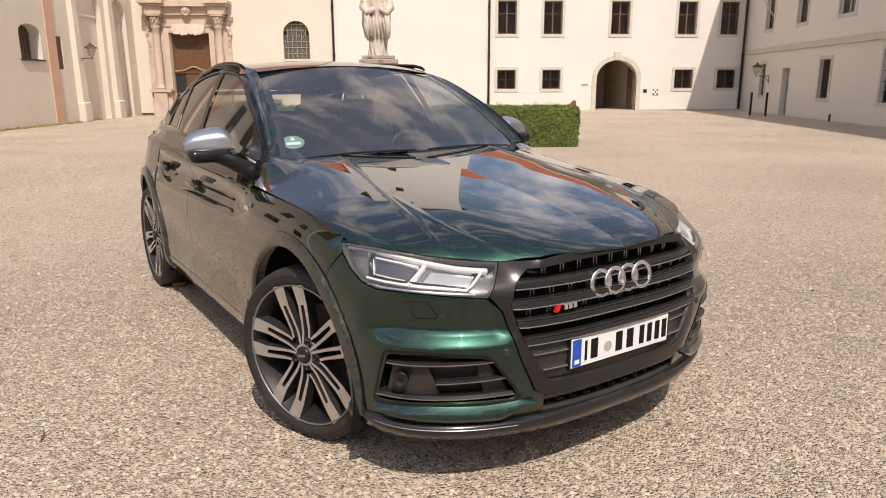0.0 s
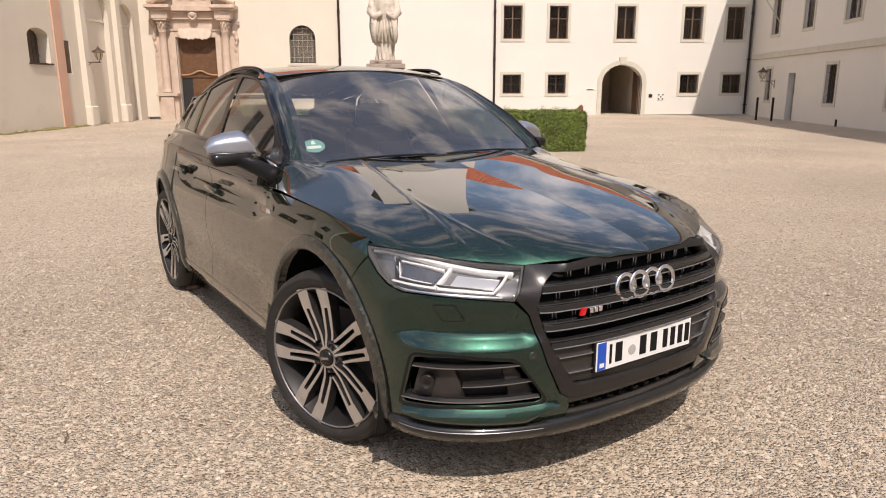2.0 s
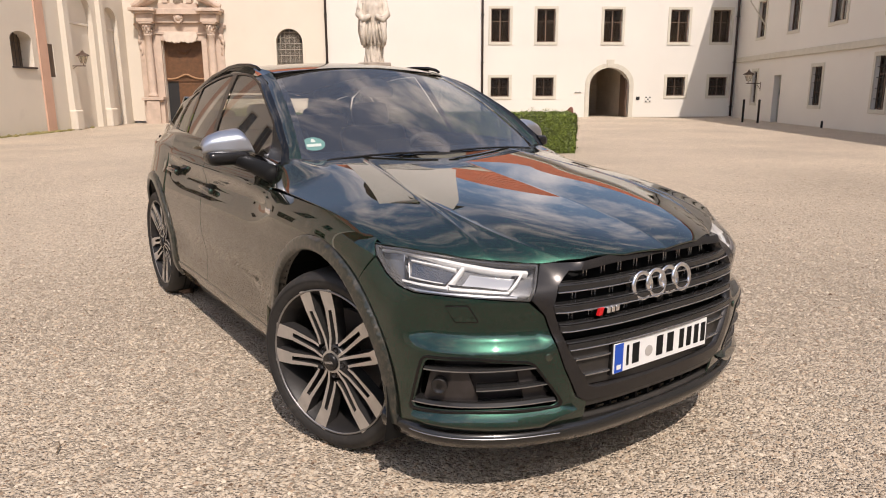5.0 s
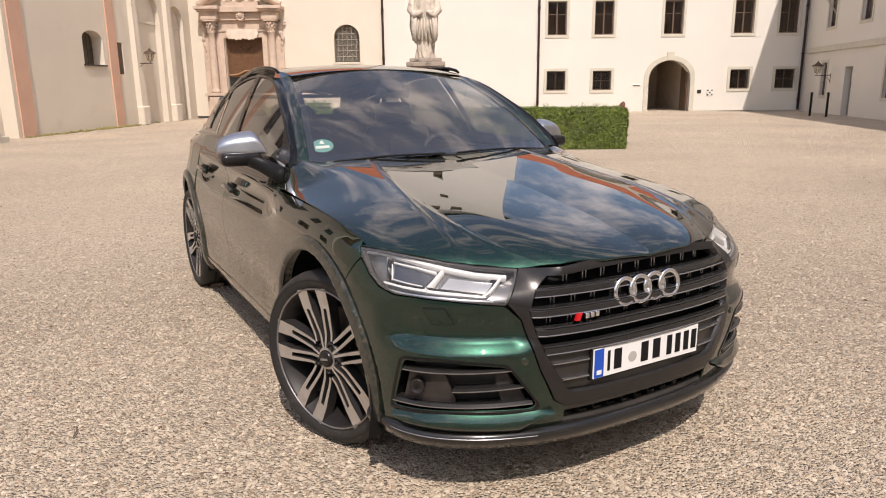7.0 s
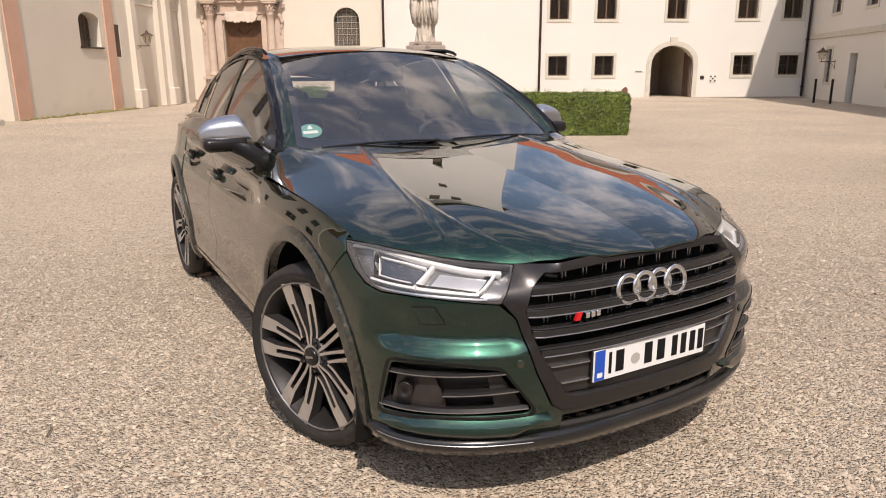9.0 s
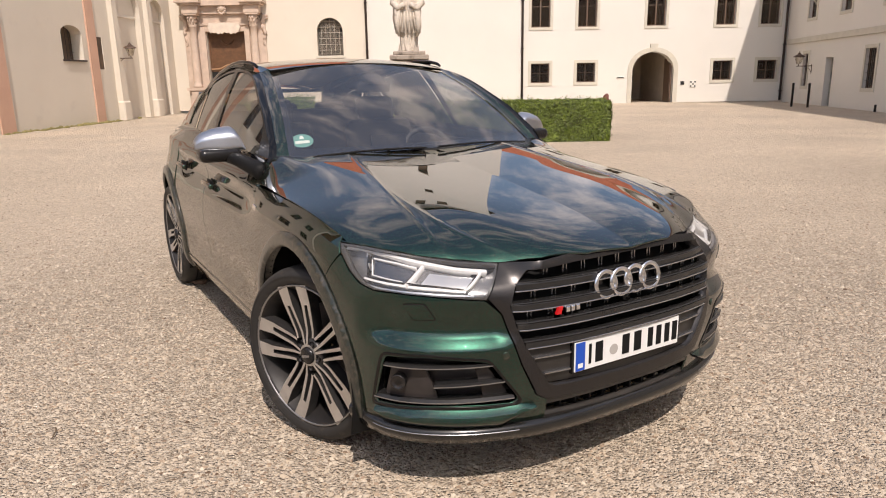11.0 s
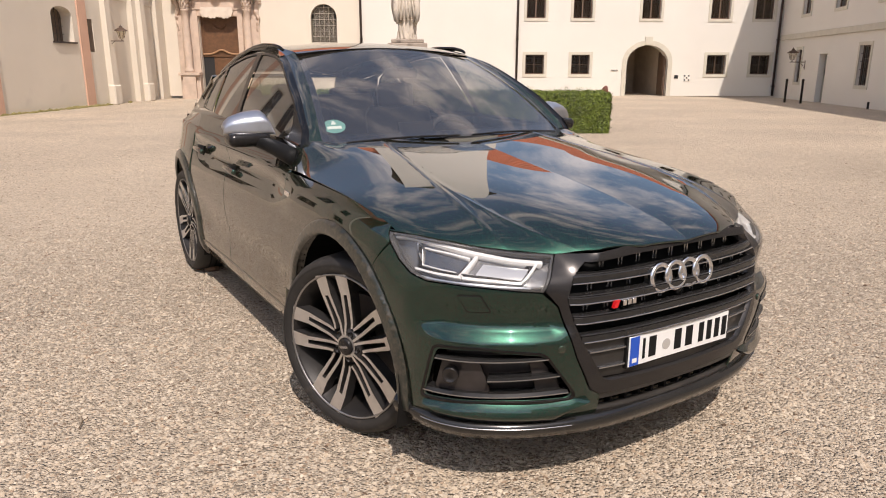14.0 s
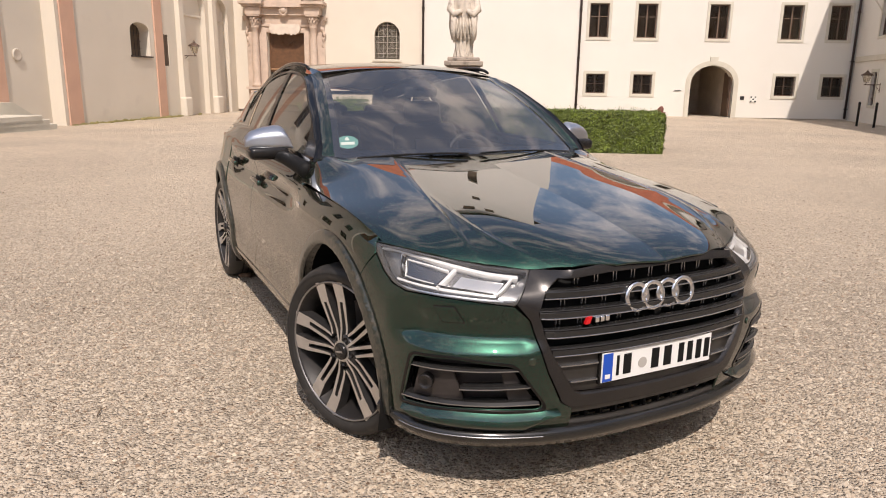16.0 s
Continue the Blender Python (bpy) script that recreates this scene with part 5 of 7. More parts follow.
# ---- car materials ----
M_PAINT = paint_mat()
M_GLOSS = mat("black_gloss_plastic", (0.004, 0.004, 0.0042), 0.07)
M_BLACK = mat("black_grained_plastic", (0.014, 0.013, 0.0125), 0.22, vary=0.2, scale=20, bump=0.05, bump_scale=400)
M_ARCH = mat("dusty_arch_paint", (0.020, 0.024, 0.019), 0.30, coat=0.6, vary=0.2, scale=8, fine=0.15, fine_scale=150, dirt=((0.105, 0.086, 0.064), 0.46, 0.82, 40))
M_TITAN = mat("satin_titanium_grey", (0.050, 0.047, 0.046), 0.26, metal=0.7, vary=0.05, scale=30)
M_TITANBAR = mat("satin_grey_grille_bar", (0.42, 0.42, 0.43), 0.25, metal=0.9)
M_BAREDGE = mat("dull_grille_bar_edge", (0.13, 0.13, 0.135), 0.35, metal=0.8)
M_BARFACE = mat("dark_satin_grille_bar", (0.020, 0.0195, 0.019), 0.24, vary=0.1, scale=20)
M_CARRIER = mat("dusty_grey_plastic", (0.030, 0.027, 0.024), 0.32, vary=0.2, scale=14, fine=0.1, fine_scale=200)
M_LIPPLASTIC = mat("dark_satin_lip", (0.014, 0.0135, 0.0125), 0.20, vary=0.2, scale=12, coat=0.4)
M_SATIN = mat("satin_black_plastic", (0.006, 0.006, 0.006), 0.14)
M_INK = mat("black_plate_ink", (0.012, 0.012, 0.012), 0.5)
for m_, lev in ((M_GLOSS, 0.5), (M_BLACK, 0.38), (M_SATIN, 0.25), (M_INK, 0.08)):
    m_.node_tree.nodes["Principled BSDF"].inputs["Specular IOR Level"].default_value = lev
M_TRAY = mat("dusty_intake_plastic", (0.034, 0.029, 0.0275), 0.30, vary=0.2, scale=16, fine=0.12, fine_scale=180)
M_PIANO = mat("smooth_black_plastic", (0.038, 0.0325, 0.0305), 0.20, vary=0.2, scale=12)
M_CHROME = mat("chrome", (0.93, 0.93, 0.94), 0.14, metal=1.0)
def MIRROR_H(u):
    return float(np.interp(u, [0, 0.04, 0.09, 0.16, 0.24, 0.565, 0.82, 0.92, 1], [0.045, 0.085, 0.110, 0.119, 0.120, 0.106, 0.082, 0.062, 0.026]))



M_ALU = mat("brushed_aluminium", (0.60, 0.62, 0.66), 0.34, metal=1.0, fine=0.04, fine_scale=300)
M_TYRE = mat("tyre_rubber", (0.020, 0.0185, 0.017), 0.6, vary=0.15, scale=14, dirt=((0.085, 0.068, 0.052), 0.55, 0.9, 18))
M_RIM = mat("anthracite_rim_paint", (0.050, 0.048, 0.047), 0.38, metal=0.55, dirt=((0.12, 0.10, 0.08), 0.55, 0.9, 20))
# rim paint darkened for the shade inside the wheel, with some dirt
M_BARREL = mat("shade_darkened_barrel", (0.022, 0.020, 0.019), 0.5, metal=0.3, vary=0.15, scale=20, dirt=((0.07, 0.058, 0.046), 0.55, 0.9, 18))
M_FACE = mat("machined_rim_face", (0.66, 0.645, 0.63), 0.34, metal=0.9, vary=0.06, scale=25, dirt=((0.38, 0.34, 0.30), 0.6, 0.9, 22))
M_LIP = mat("dull_machined_lip", (0.34, 0.33, 0.32), 0.4, metal=0.9, vary=0.08, scale=25)
M_DISC = mat("brake_disc_steel", (0.22, 0.20, 0.19), 0.45, metal=0.9)
M_SCREEN = pane_mat("windscreen_glass", (0.88, 0.88, 0.85), 0.23, 0.036)
M_SIDEGLASS = pane_mat("side_glass", (0.62, 0.64, 0.60), 0.34, 0.03)
M_REARGLASS = pane_mat("rear_glass", (0.90, 0.91, 0.88), 0.05, 0.02)
M_PRIVACY = pane_mat("dark_privacy_glass", (0.17, 0.17, 0.155), 0.14, 0.04)
M_LENS = pane_mat("headlight_lens", (0.92, 0.93, 0.93), 0.07, 0.04)
M_LAMPIN = mat("headlight_housing", (0.20, 0.20, 0.205), 0.25, metal=0.6)
M_BEZEL = mat("lamp_bezel_grey", (0.075, 0.072, 0.070), 0.3, metal=0.5)
M_LAMPDARK = mat("smoked_headlight_reflector", (0.16, 0.17, 0.19), 0.16, metal=0.9)
M_LAMPSILVER = mat("headlight_reflector", (0.72, 0.71, 0.70), 0.30, metal=1.0)
M_LIGHTGUIDE = mat("frosted_light_guide", (0.74, 0.73, 0.72), 0.25, coat=0.5)
M_SEAT = mat("dark_grey_leather", (0.045, 0.042, 0.040), 0.5, vary=0.1, scale=12, bump=0.05, bump_scale=200)
M_DASH = mat("black_dashboard", (0.018, 0.018, 0.018), 0.6, bump=0.05, bump_scale=300)
M_PLATE = mat("reflective_white_plate", (0.78, 0.78, 0.76), 0.35)
M_EUBLUE = mat("blue_plate_band", (0.012, 0.075, 0.45), 0.4)
M_SEAL = mat("grey_seal", (0.42, 0.40, 0.37), 0.5)
M_RED = mat("red_enamel", (0.55, 0.012, 0.015), 0.3)
M_STICKER = mat("green_sticker", (0.14, 0.33, 0.29), 0.5)
M_STICKW = mat("white_sticker_print", (0.70, 0.76, 0.72), 0.5)



def in_poly(x, y, poly):
    c = False
    for i in range(len(poly)):
        (x1, y1), (x2, y2) = poly[i], poly[i - 1]
        if (y1 > y) != (y2 > y) and x < (x2 - x1) * (y - y1) / (y2 - y1) + x1:
            c = not c
    return c


def densify(poly, step):
    out = []
    for i in range(len(poly)):
        a, b = poly[i], poly[(i + 1) % len(poly)]
        n = max(1, math.ceil(math.dist(a, b) / step))
        out += [(a[0] + (b[0] - a[0]) * k / n, a[1] + (b[1] - a[1]) * k / n) for k in range(n)]
    return out


def poly_round(poly, r, n=4):
    """The same outline with rounded corners."""
    out = []
    m = len(poly)
    for i in range(m):
        p, a, b = (Vector(q) for q in (poly[i], poly[i - 1], poly[(i + 1) % m]))
        da, db = a - p, b - p
        ra, rb = min(r, da.length * 0.45), min(r, db.length * 0.45)
        q0, q1 = p + da.normalized() * ra, p + db.normalized() * rb
        for k in range(n + 1):
            t = k / n
            v = q0 * (1 - t) ** 2 + p * 2 * t * (1 - t) + q1 * t * t
            out.append((v.x, v.y))
    return out


def skin(name, outline, fn, material, parent, step=0.03, holes=(), flange=0.015, off=0.0, flip=False, label="", creases=()):
    """A panel of a curved surface fn(u, v), bounded by an outline in u, v, with holes, creases and a turned-in edge."""
    outline = densify(outline, step)
    holes = [densify(h, step) for h in holes]
    vs, es = [], []
    for poly in [outline] + holes:
        k = len(vs)
        vs += [Vector(p) for p in poly]
        es += [(k + i, k + (i + 1) % len(poly)) for i in range(len(poly))]
    for poly in creases:
        k = len(vs)
        vs += [Vector(p) for p in poly]
        es += [(k + i, k + i + 1) for i in range(len(poly) - 1)]
    us, ws = [p[0] for p in outline], [p[1] for p in outline]
    rim = np.array([tuple(v) for v in vs])
    nu, nw = int((max(us) - min(us)) / step) + 1, int((max(ws) - min(ws)) / step) + 1
    for i in range(1, nu):
        for j in range(1, nw):
            u, w = min(us) + i * step, min(ws) + j * step
            if in_poly(u, w, outline) and not any(in_poly(u, w, h) for h in holes):
                if np.min((rim[:, 0] - u) ** 2 + (rim[:, 1] - w) ** 2) > (0.45 * step) ** 2:
                    vs.append(Vector((u, w)))
    vo, eo, fo, *_ = delaunay_2d_cdt(vs, es, [], 0, 1e-6)
    co, no = [], []
    e = 2e-3
    for v in vo:
        p = Vector(fn(v.x, v.y))
        n = (Vector(fn(v.x + e, v.y)) - Vector(fn(v.x - e, v.y))).cross(Vector(fn(v.x, v.y + e)) - Vector(fn(v.x, v.y - e)))
        n.normalize()
        if flip:
            n = -n
        co.append(p + n * off)
        no.append(n)
    faces, use = [], set()
    for f in fo:
        cx, cy = sum(vo[i].x for i in f) / 3, sum(vo[i].y for i in f) / 3
        if not in_poly(cx, cy, outline) or any(in_poly(cx, cy, h) for h in holes):
            continue
        f = list(f)
        a, b, c = (co[i] for i in f)
        if (b - a).cross(c - a).dot(no[f[0]]) < 0:
            f.reverse()
        faces.append(f)
        for i in range(3):
            use.add((f[i], f[(i + 1) % 3]))
    norms = list(no)
    if flange:
        for a, b in list(use):
            if (b, a) not in use:
                i = len(co)
                side = (co[b] - co[a]).cross(no[a]).normalized()
                co += [co[a], co[b], co[b] - no[b] * flange, co[a] - no[a] * flange]
                norms += [(no[a] + side).normalized(), (no[b] + side).normalized(), side, side]
                faces.append([i + 1, i, i + 3, i + 2])
    me = bpy.data.meshes.new(name)
    me.from_pydata([tuple(v) for v in co], [], faces)
    for p in me.polygons:
        p.use_smooth = True
    me.normals_split_custom_set_from_vertices([tuple(n) for n in norms])
    me.materials.append(material)
    ob = new(name, me)
    ob.parent = parent
    if label:
        ob["label"] = label
    return ob


def both(poly):
    """An outline given for the car's left half (s >= 0), closed over the middle."""
    return poly + [(-a, b) for a, b in reversed(poly) if a > 1e-6]


def mir(poly, g):
    return [(g * a, b) for a, b in poly]


def rbox(name, size, place, material, parent, bevel=0.02, seg=3, label=""):
    bm = bmesh.new()
    sx, sy, sz = (v / 2 for v in size)
    bm_box(bm, -sx, sx, -sy, sy, -sz, sz)
    bmesh.ops.bevel(bm, geom=bm.edges[:], offset=bevel, segments=seg, affect="EDGES", profile=0.5, clamp_overlap=True)
    bmesh.ops.transform(bm, matrix=place, verts=bm.verts[:])
    return part(name, bm, material, parent, label, smooth=True)


def strip(name, a_pts, b_pts, material, parent, bulge=0.0, n=5, label="", flip=False):
    """A ruled strip between two runs of points, bulging out."""
    bm = bmesh.new()
    rows = []
    for k, (a, b) in enumerate(zip(a_pts, b_pts)):
        a, b = Vector(a), Vector(b)
        t = Vector(a_pts[min(k + 1, len(a_pts) - 1)]) - Vector(a_pts[max(k - 1, 0)])
        nrm = t.cross(b - a).normalized() * (-1 if flip else 1)
        rows.append([bm.verts.new(a.lerp(b, i / n) + nrm * bulge * 4 * (i / n) * (1 - i / n)) for i in range(n + 1)])
    for p, q in zip(rows, rows[1:]):
        for i in range(n):
            bm.faces.new((p[i], p[i + 1], q[i + 1], q[i]))
    return part(name, bm, material, parent, label, smooth=True)


def ribbon(name, pts, w, h, material, parent, label=""):
    """A bar of a w (depth, along y) by h (height) section along points."""
    bm = bmesh.new()
    rows = []
    sec = [(-w / 2, -h / 2), (-w / 2, h * 0.25), (-w * 0.3, h / 2), (w / 2, h / 2), (w / 2, -h / 2)]
    for p in pts:
        rows.append([bm.verts.new((p[0], p[1] + a, p[2] + b)) for a, b in sec])
    for p, q in zip(rows, rows[1:]):
        for i in range(len(sec)):
            j = (i + 1) % len(sec)
            bm.faces.new((p[i], p[j], q[j], q[i]))
    bm.faces.new(rows[0])
    bm.faces.new(rows[-1])
    return part(name, bm, material, parent, label)


# ---- the car ----
car = new("car")
car.matrix_world = pose(0.362, 3.129, 0, 0, 0, 29.6)
tagged(car, "dark green metallic sport utility car with grey grille and twin-spoke wheels", "car")

HEAD = [(1.212, 0.908), (1.147, 0.907), (1.085, 0.905), (0.958, 0.893), (0.809, 0.878), (0.675, 0.868), (0.512, 0.858), (0.578, 0.757), (0.685, 0.767), (0.789, 0.775), (0.90, 0.78), (0.996, 0.78), (1.068, 0.796), (1.13, 0.826), (1.191, 0.878)]


def lamp(pts):
    """Points drawn on a flat headlight, bent onto the leaning one."""
    out = []
    for s, z in pts:
        lo = float(np.interp(s, [0.577, 0.685, 0.787, 0.891, 0.982, 1.048, 1.105, 1.16], [0.759, 0.768, 0.779, 0.787, 0.789, 0.804, 0.836, 0.886]))
        hi = float(np.interp(s, [0.527, 0.729, 0.923, 1.05, 1.173], [0.870, 0.887, 0.904, 0.912, 0.914]))
        v = (z - lo) / (hi - lo)
        st = float(np.interp(s, [0.527, 0.729, 0.923, 1.05, 1.173], [0.512, 0.742, 0.958, 1.085, 1.212]))
        sb = float(np.interp(s, [0.577, 0.787, 0.891, 0.982, 1.048, 1.16], [0.578, 0.789, 0.90, 0.996, 1.068, 1.191]))
        s2 = sb + (st - sb) * v
        zt = float(np.interp(s2, [0.512, 0.675, 0.809, 0.958, 1.085, 1.147, 1.212], [0.858, 0.868, 0.878, 0.893, 0.905, 0.907, 0.908]))
        zb = float(np.interp(s2, [0.578, 0.685, 0.789, 0.90, 0.996, 1.068, 1.13, 1.191], [0.757, 0.767, 0.775, 0.78, 0.78, 0.796, 0.826, 0.878]))
        out.append((s2, zb + (zt - zb) * v))
    return out


GR_OUT = [(0.0, 0.889), (0.25, 0.884), (0.40, 0.871), (0.507, 0.858), (0.572, 0.761), (0.522, 0.706), (0.461, 0.531), (0.402, 0.412), (0.36, 0.385), (0.0, 0.378)]
GR_IN = [(0.0, 0.860), (0.25, 0.857), (0.43, 0.844), (0.475, 0.79), (0.499, 0.732), (0.478, 0.66), (0.45, 0.59), (0.36, 0.445), (0.33, 0.432), (0.0, 0.425)]
FOG = [(0.94, 0.562), (0.786, 0.572), (0.585, 0.552), (0.545, 0.52), (0.470, 0.402), (0.49, 0.388), (0.71, 0.392), (1.0, 0.378)]
SLOT = [(0.0, 0.362), (0.40, 0.362), (0.445, 0.316), (0.0, 0.300)]
ARCH_Z, ARCH_IN, ARCH_OUT = 0.37, 0.452, 0.514


def arc(yc, r, a0, a1, n=28):
    """Points (s, z) of a wheel arch about yc, angles from the rear (0) over the top to the front (180)."""
    out = []
    for i in range(n + 1):
        a = radians(a0 + (a1 - a0) * i / n)
        out.append((s_at_y(yc + r * math.cos(a)), ARCH_Z + r * math.sin(a)))
    return out


def line(y0, y1, zf, n=12):
    return [(s_at_y(y0 + (y1 - y0) * i / n), zf(y0 + (y1 - y0) * i / n)) for i in range(n + 1)]


def top_edge(y):
    return Z_SHOULDER(y) - 0.003


YF, YR = 0.05, 2.84
GAP = 0.0042
# nose skin: painted bumper with openings
bump = [(0.0, 0.372), (0.36, 0.380), (0.408, 0.408), (0.466, 0.529), (0.527, 0.703), (0.582, 0.752), (0.685, 0.762), (0.789, 0.770), (0.90, 0.775), (0.998, 0.775), (1.072, 0.791), (1.135, 0.822)]
seam = arc(YF, ARCH_OUT, 128, 190, 14)
bump_half = [q for q in bump if q[0] > 0.3] + [(1.190, 0.868)] + [(seam[0][0] - 0.001, seam[0][1] + 0.001)] + seam + [(s_at_y(-0.46), 0.278), (0.90, 0.276), (0.72, 0.272), (0.50, 0.272), (0.36, 0.305)]
for g, nm in ((1, "front_bumper"), (-1, "front_bumper")):
    skin(nm, mir(bump_half, g), lower, M_PAINT, car, 0.022, [mir(poly_round(FOG, 0.02), g)], 0.008, label="dark green painted bumper half")
# dark centre of the nose below the grille
skin("lower_intake_frame", both([(0.0, 0.378), (0.355, 0.383), (0.40, 0.405), (0.45, 0.40), (0.40, 0.372), (0.46, 0.312), (0.50, 0.295), (0.49, 0.275), (0.0, 0.268)]), lower, M_CARRIER, car, 0.03, [both(SLOT)], 0.03, off=-0.002)
skin("lower_intake_mesh", both([(0.0, 0.37), (0.42, 0.37), (0.46, 0.31), (0.0, 0.295)]), lower, M_BLACK, car, 0.05, flange=0, off=-0.045)
for k in range(-6, 7):
    a, b, c_ = lower(k * 0.068, 0.30), lower(k * 0.068, 0.36), 0
    part("intake_fin", boxes((a[0] - 0.005, a[0] + 0.005, a[1] + 0.022, a[1] + 0.05, 0.298, 0.364)), M_INK, car)
def lip_z(s):
    """The front lip's upper edge."""
    return 0.297 - 0.002 * (1 - smooth(abs(s), 0.3, 0.6)) + 0.006 * smooth(abs(s), 0.8, 1.1)


bm = bmesh.new()
rows = []
for s in np.linspace(-1.16, 1.16, 61):
    zt = lip_z(s)
    p, q = lower(s, zt), lower(s, zt - 0.045)
    n = Vector((p[0], p[1] - 0.25, 0)).normalized()
    o1 = 0.020 * (1 - smooth(abs(s), 0.95, 1.16))
    rows.append([bm.verts.new(v) for v in ((p[0] - n.x * 0.02, p[1] - n.y * 0.02, zt + 0.012), (p[0] + n.x * o1, p[1] + n.y * o1, zt), (p[0] + n.x * (o1 + 0.006), p[1] + n.y * (o1 + 0.006), zt - 0.016), (p[0] + n.x * (o1 - 0.010), p[1] + n.y * (o1 - 0.010), zt - 0.052), (q[0] - n.x * 0.10, q[1] - n.y * 0.10, zt - 0.050))])
for p, q in zip(rows, rows[1:]):
    for i in range(4):
        bm.faces.new((p[i], p[i + 1], q[i + 1], q[i]))
sp_ = part("front_splitter", bm, M_LIPPLASTIC, car, "dark front lip", smooth=True)
for g in (-1, 1):
    edge_ = []
    for s in np.linspace(0.46, 1.02, 24):
        zt = lip_z(s) + 0.004
        p = lower(g * s, zt)
        n = Vector((p[0], p[1] - 0.25, 0)).normalized()
        o1 = 0.020 * (1 - smooth(s, 0.95, 1.16)) + 0.004
        edge_.append((p[0] + n.x * o1, p[1] + n.y * o1, zt - 0.016))
    # thin pale metal line that draws the highlight along the lip
    bm = bmesh.new()
    tube(bm, edge_, 0.0019, 6)
    part("lip_highlight", bm, M_TITANBAR, sp_)

# grille
def grille_skin(s, z):
    """The nose, brought forward under the bonnet's lip."""
    p = lower(s, z)
    return (p[0], p[1] - 0.048 * smooth(z, 0.77, 0.875) * (1 - smooth(abs(s), 0.38, 0.50)), z)


skin("grille_frame", both(GR_OUT), grille_skin, M_TITAN, car, 0.025, [both(GR_IN)], 0.045, off=0.004, label="satin dark grey hexagonal grille surround")
skin("grille_backing", both([(0.0, 0.86), (0.45, 0.85), (0.51, 0.73), (0.46, 0.57), (0.0, 0.57)]), lower, M_INK, car, 0.05, flange=0, off=-0.055)
skin("plate_carrier", both([(0.0, 0.592), (0.448, 0.592), (0.36, 0.44), (0.0, 0.425)]), lower, M_CARRIER, car, 0.05, flange=0.0, off=-0.016, label="dark grey plastic panel")


def grille_half(z):
    return float(np.interp(z, [0.43, 0.59, 0.66, 0.732, 0.79, 0.85], [0.345, 0.448, 0.476, 0.497, 0.473, 0.43]))


def nose_bar(name, z, w, h, inset, material, s0=None, s1=None, n=36):
    half = grille_half(z)
    s0, s1 = -half if s0 is None else s0, half if s1 is None else s1
    pts = []
    for i in range(n + 1):
        p = Vector(lower(s0 + (s1 - s0) * i / n, z))
        pts.append((p.x, p.y + inset, p.z))
    return ribbon(name, pts, w, h, material, car)


for z in (0.797, 0.733, 0.668, 0.603):
    bar = nose_bar("grille_bar", z - 0.006, 0.040, 0.027, 0.016, M_BARFACE)
    for dz, th, mt in ((-0.0190, 0.0036, M_TITANBAR), (0.0072, 0.0018, M_BAREDGE)):
        nose_bar("bar_edge", z + dz, 0.006, th, -0.004, mt).parent = bar
for z in (0.545, 0.484):
    for g in (-1, 1):
        nose_bar("carrier_rib", z, 0.016, 0.006, 0.010, M_TITANBAR, g * 0.272, g * (grille_half(z) - 0.004), 8)
for z0, z1, dz in ((0.81, 0.845, 0), (0.745, 0.785, 0), (0.68, 0.72, 0)):
    for k in range(-5, 6):
        s = k * 0.082 + (0.02 if z0 == 0.745 else 0)
        if abs(s) + 0.03 < grille_half(z1):
            for d in (-0.007, 0.007):
                p = lower(s + d, z0)
                part("grille_tab", boxes((p[0] - 0.0022, p[0] + 0.0022, p[1] + 0.036, p[1] + 0.044, z0, z1)), M_TITANBAR, car)

# emblem, badge, number plate
emblem = part("emblem", boxes((-0.155, 0.155, -0.832, -0.80, 0.72, 0.79)), M_GLOSS, car, "four interlocking chrome rings on a black base", bevel=0.012)
for k in range(4):
    bm = bmesh.new()
    n, m = 40, 10
    rr = []
    for i in range(n):
        a = 2 * math.pi * i / n
        rr.append([bm.verts.new(((0.046 + 0.0098 * math.cos(b)) * math.cos(a), 0.009 * math.sin(b), (0.046 + 0.0098 * math.cos(b)) * math.sin(a))) for b in (2 * math.pi * j / m for j in range(m))])
    for i in range(n):
        for j in range(m):
            bm.faces.new((rr[i][j], rr[(i + 1) % n][j], rr[(i + 1) % n][(j + 1) % m], rr[i][(j + 1) % m]))
    r_ = part("ring", bm, M_CHROME, emblem, "chrome ring", smooth=True)
    r_.matrix_local = pose(-0.1065 + 0.071 * k, -0.849 - 0.002 * (k % 2), 0.757, -8, 0, 0)
badge = part("badge", prism([(-0.336, 0.691), (-0.318, 0.691), (-0.308, 0.715), (-0.326, 0.715)], -0.862, -0.850), M_RED, car, "small red and chrome badge")
for a in (-0.296, -0.274, -0.252):
    part("badge_mark", boxes((a, a + 0.016, -0.866, -0.855, 0.693, 0.713)), M_CHROME, badge, bevel=0.002)
plate = part("number_plate", boxes((-0.26, 0.26, -0.872, -0.866, 0.466, 0.576)), M_PLATE, car, "white number plate with a blue band and plain dark bars", bevel=0.002)
part("plate_holder", boxes((-0.265, 0.265, -0.866, -0.845, 0.460, 0.581)), M_BLACK, plate)
part("blue_band", boxes((-0.256, -0.214, -0.8735, -0.8715, 0.469, 0.573)), M_EUBLUE, plate)
part("band_mark", boxes((-0.246, -0.224, -0.8745, -0.8730, 0.480, 0.496)), M_PLATE, plate)
part("seal", lathe([(0.020, -0.8735), (0.020, -0.8715)], 20, "Y"), M_SEAL, plate).location = (-0.077, 0, 0.515)
for a, b in ((-0.196, -0.184), (-0.165, -0.130), (-0.035, 0.000), (0.024, 0.060), (0.095, 0.121), (0.139, 0.165), (0.183, 0.209), (0.224, 0.250)):
    part("print_bar", boxes((a, b, -0.8735, -0.8715, 0.485, 0.560)), M_INK, plate)
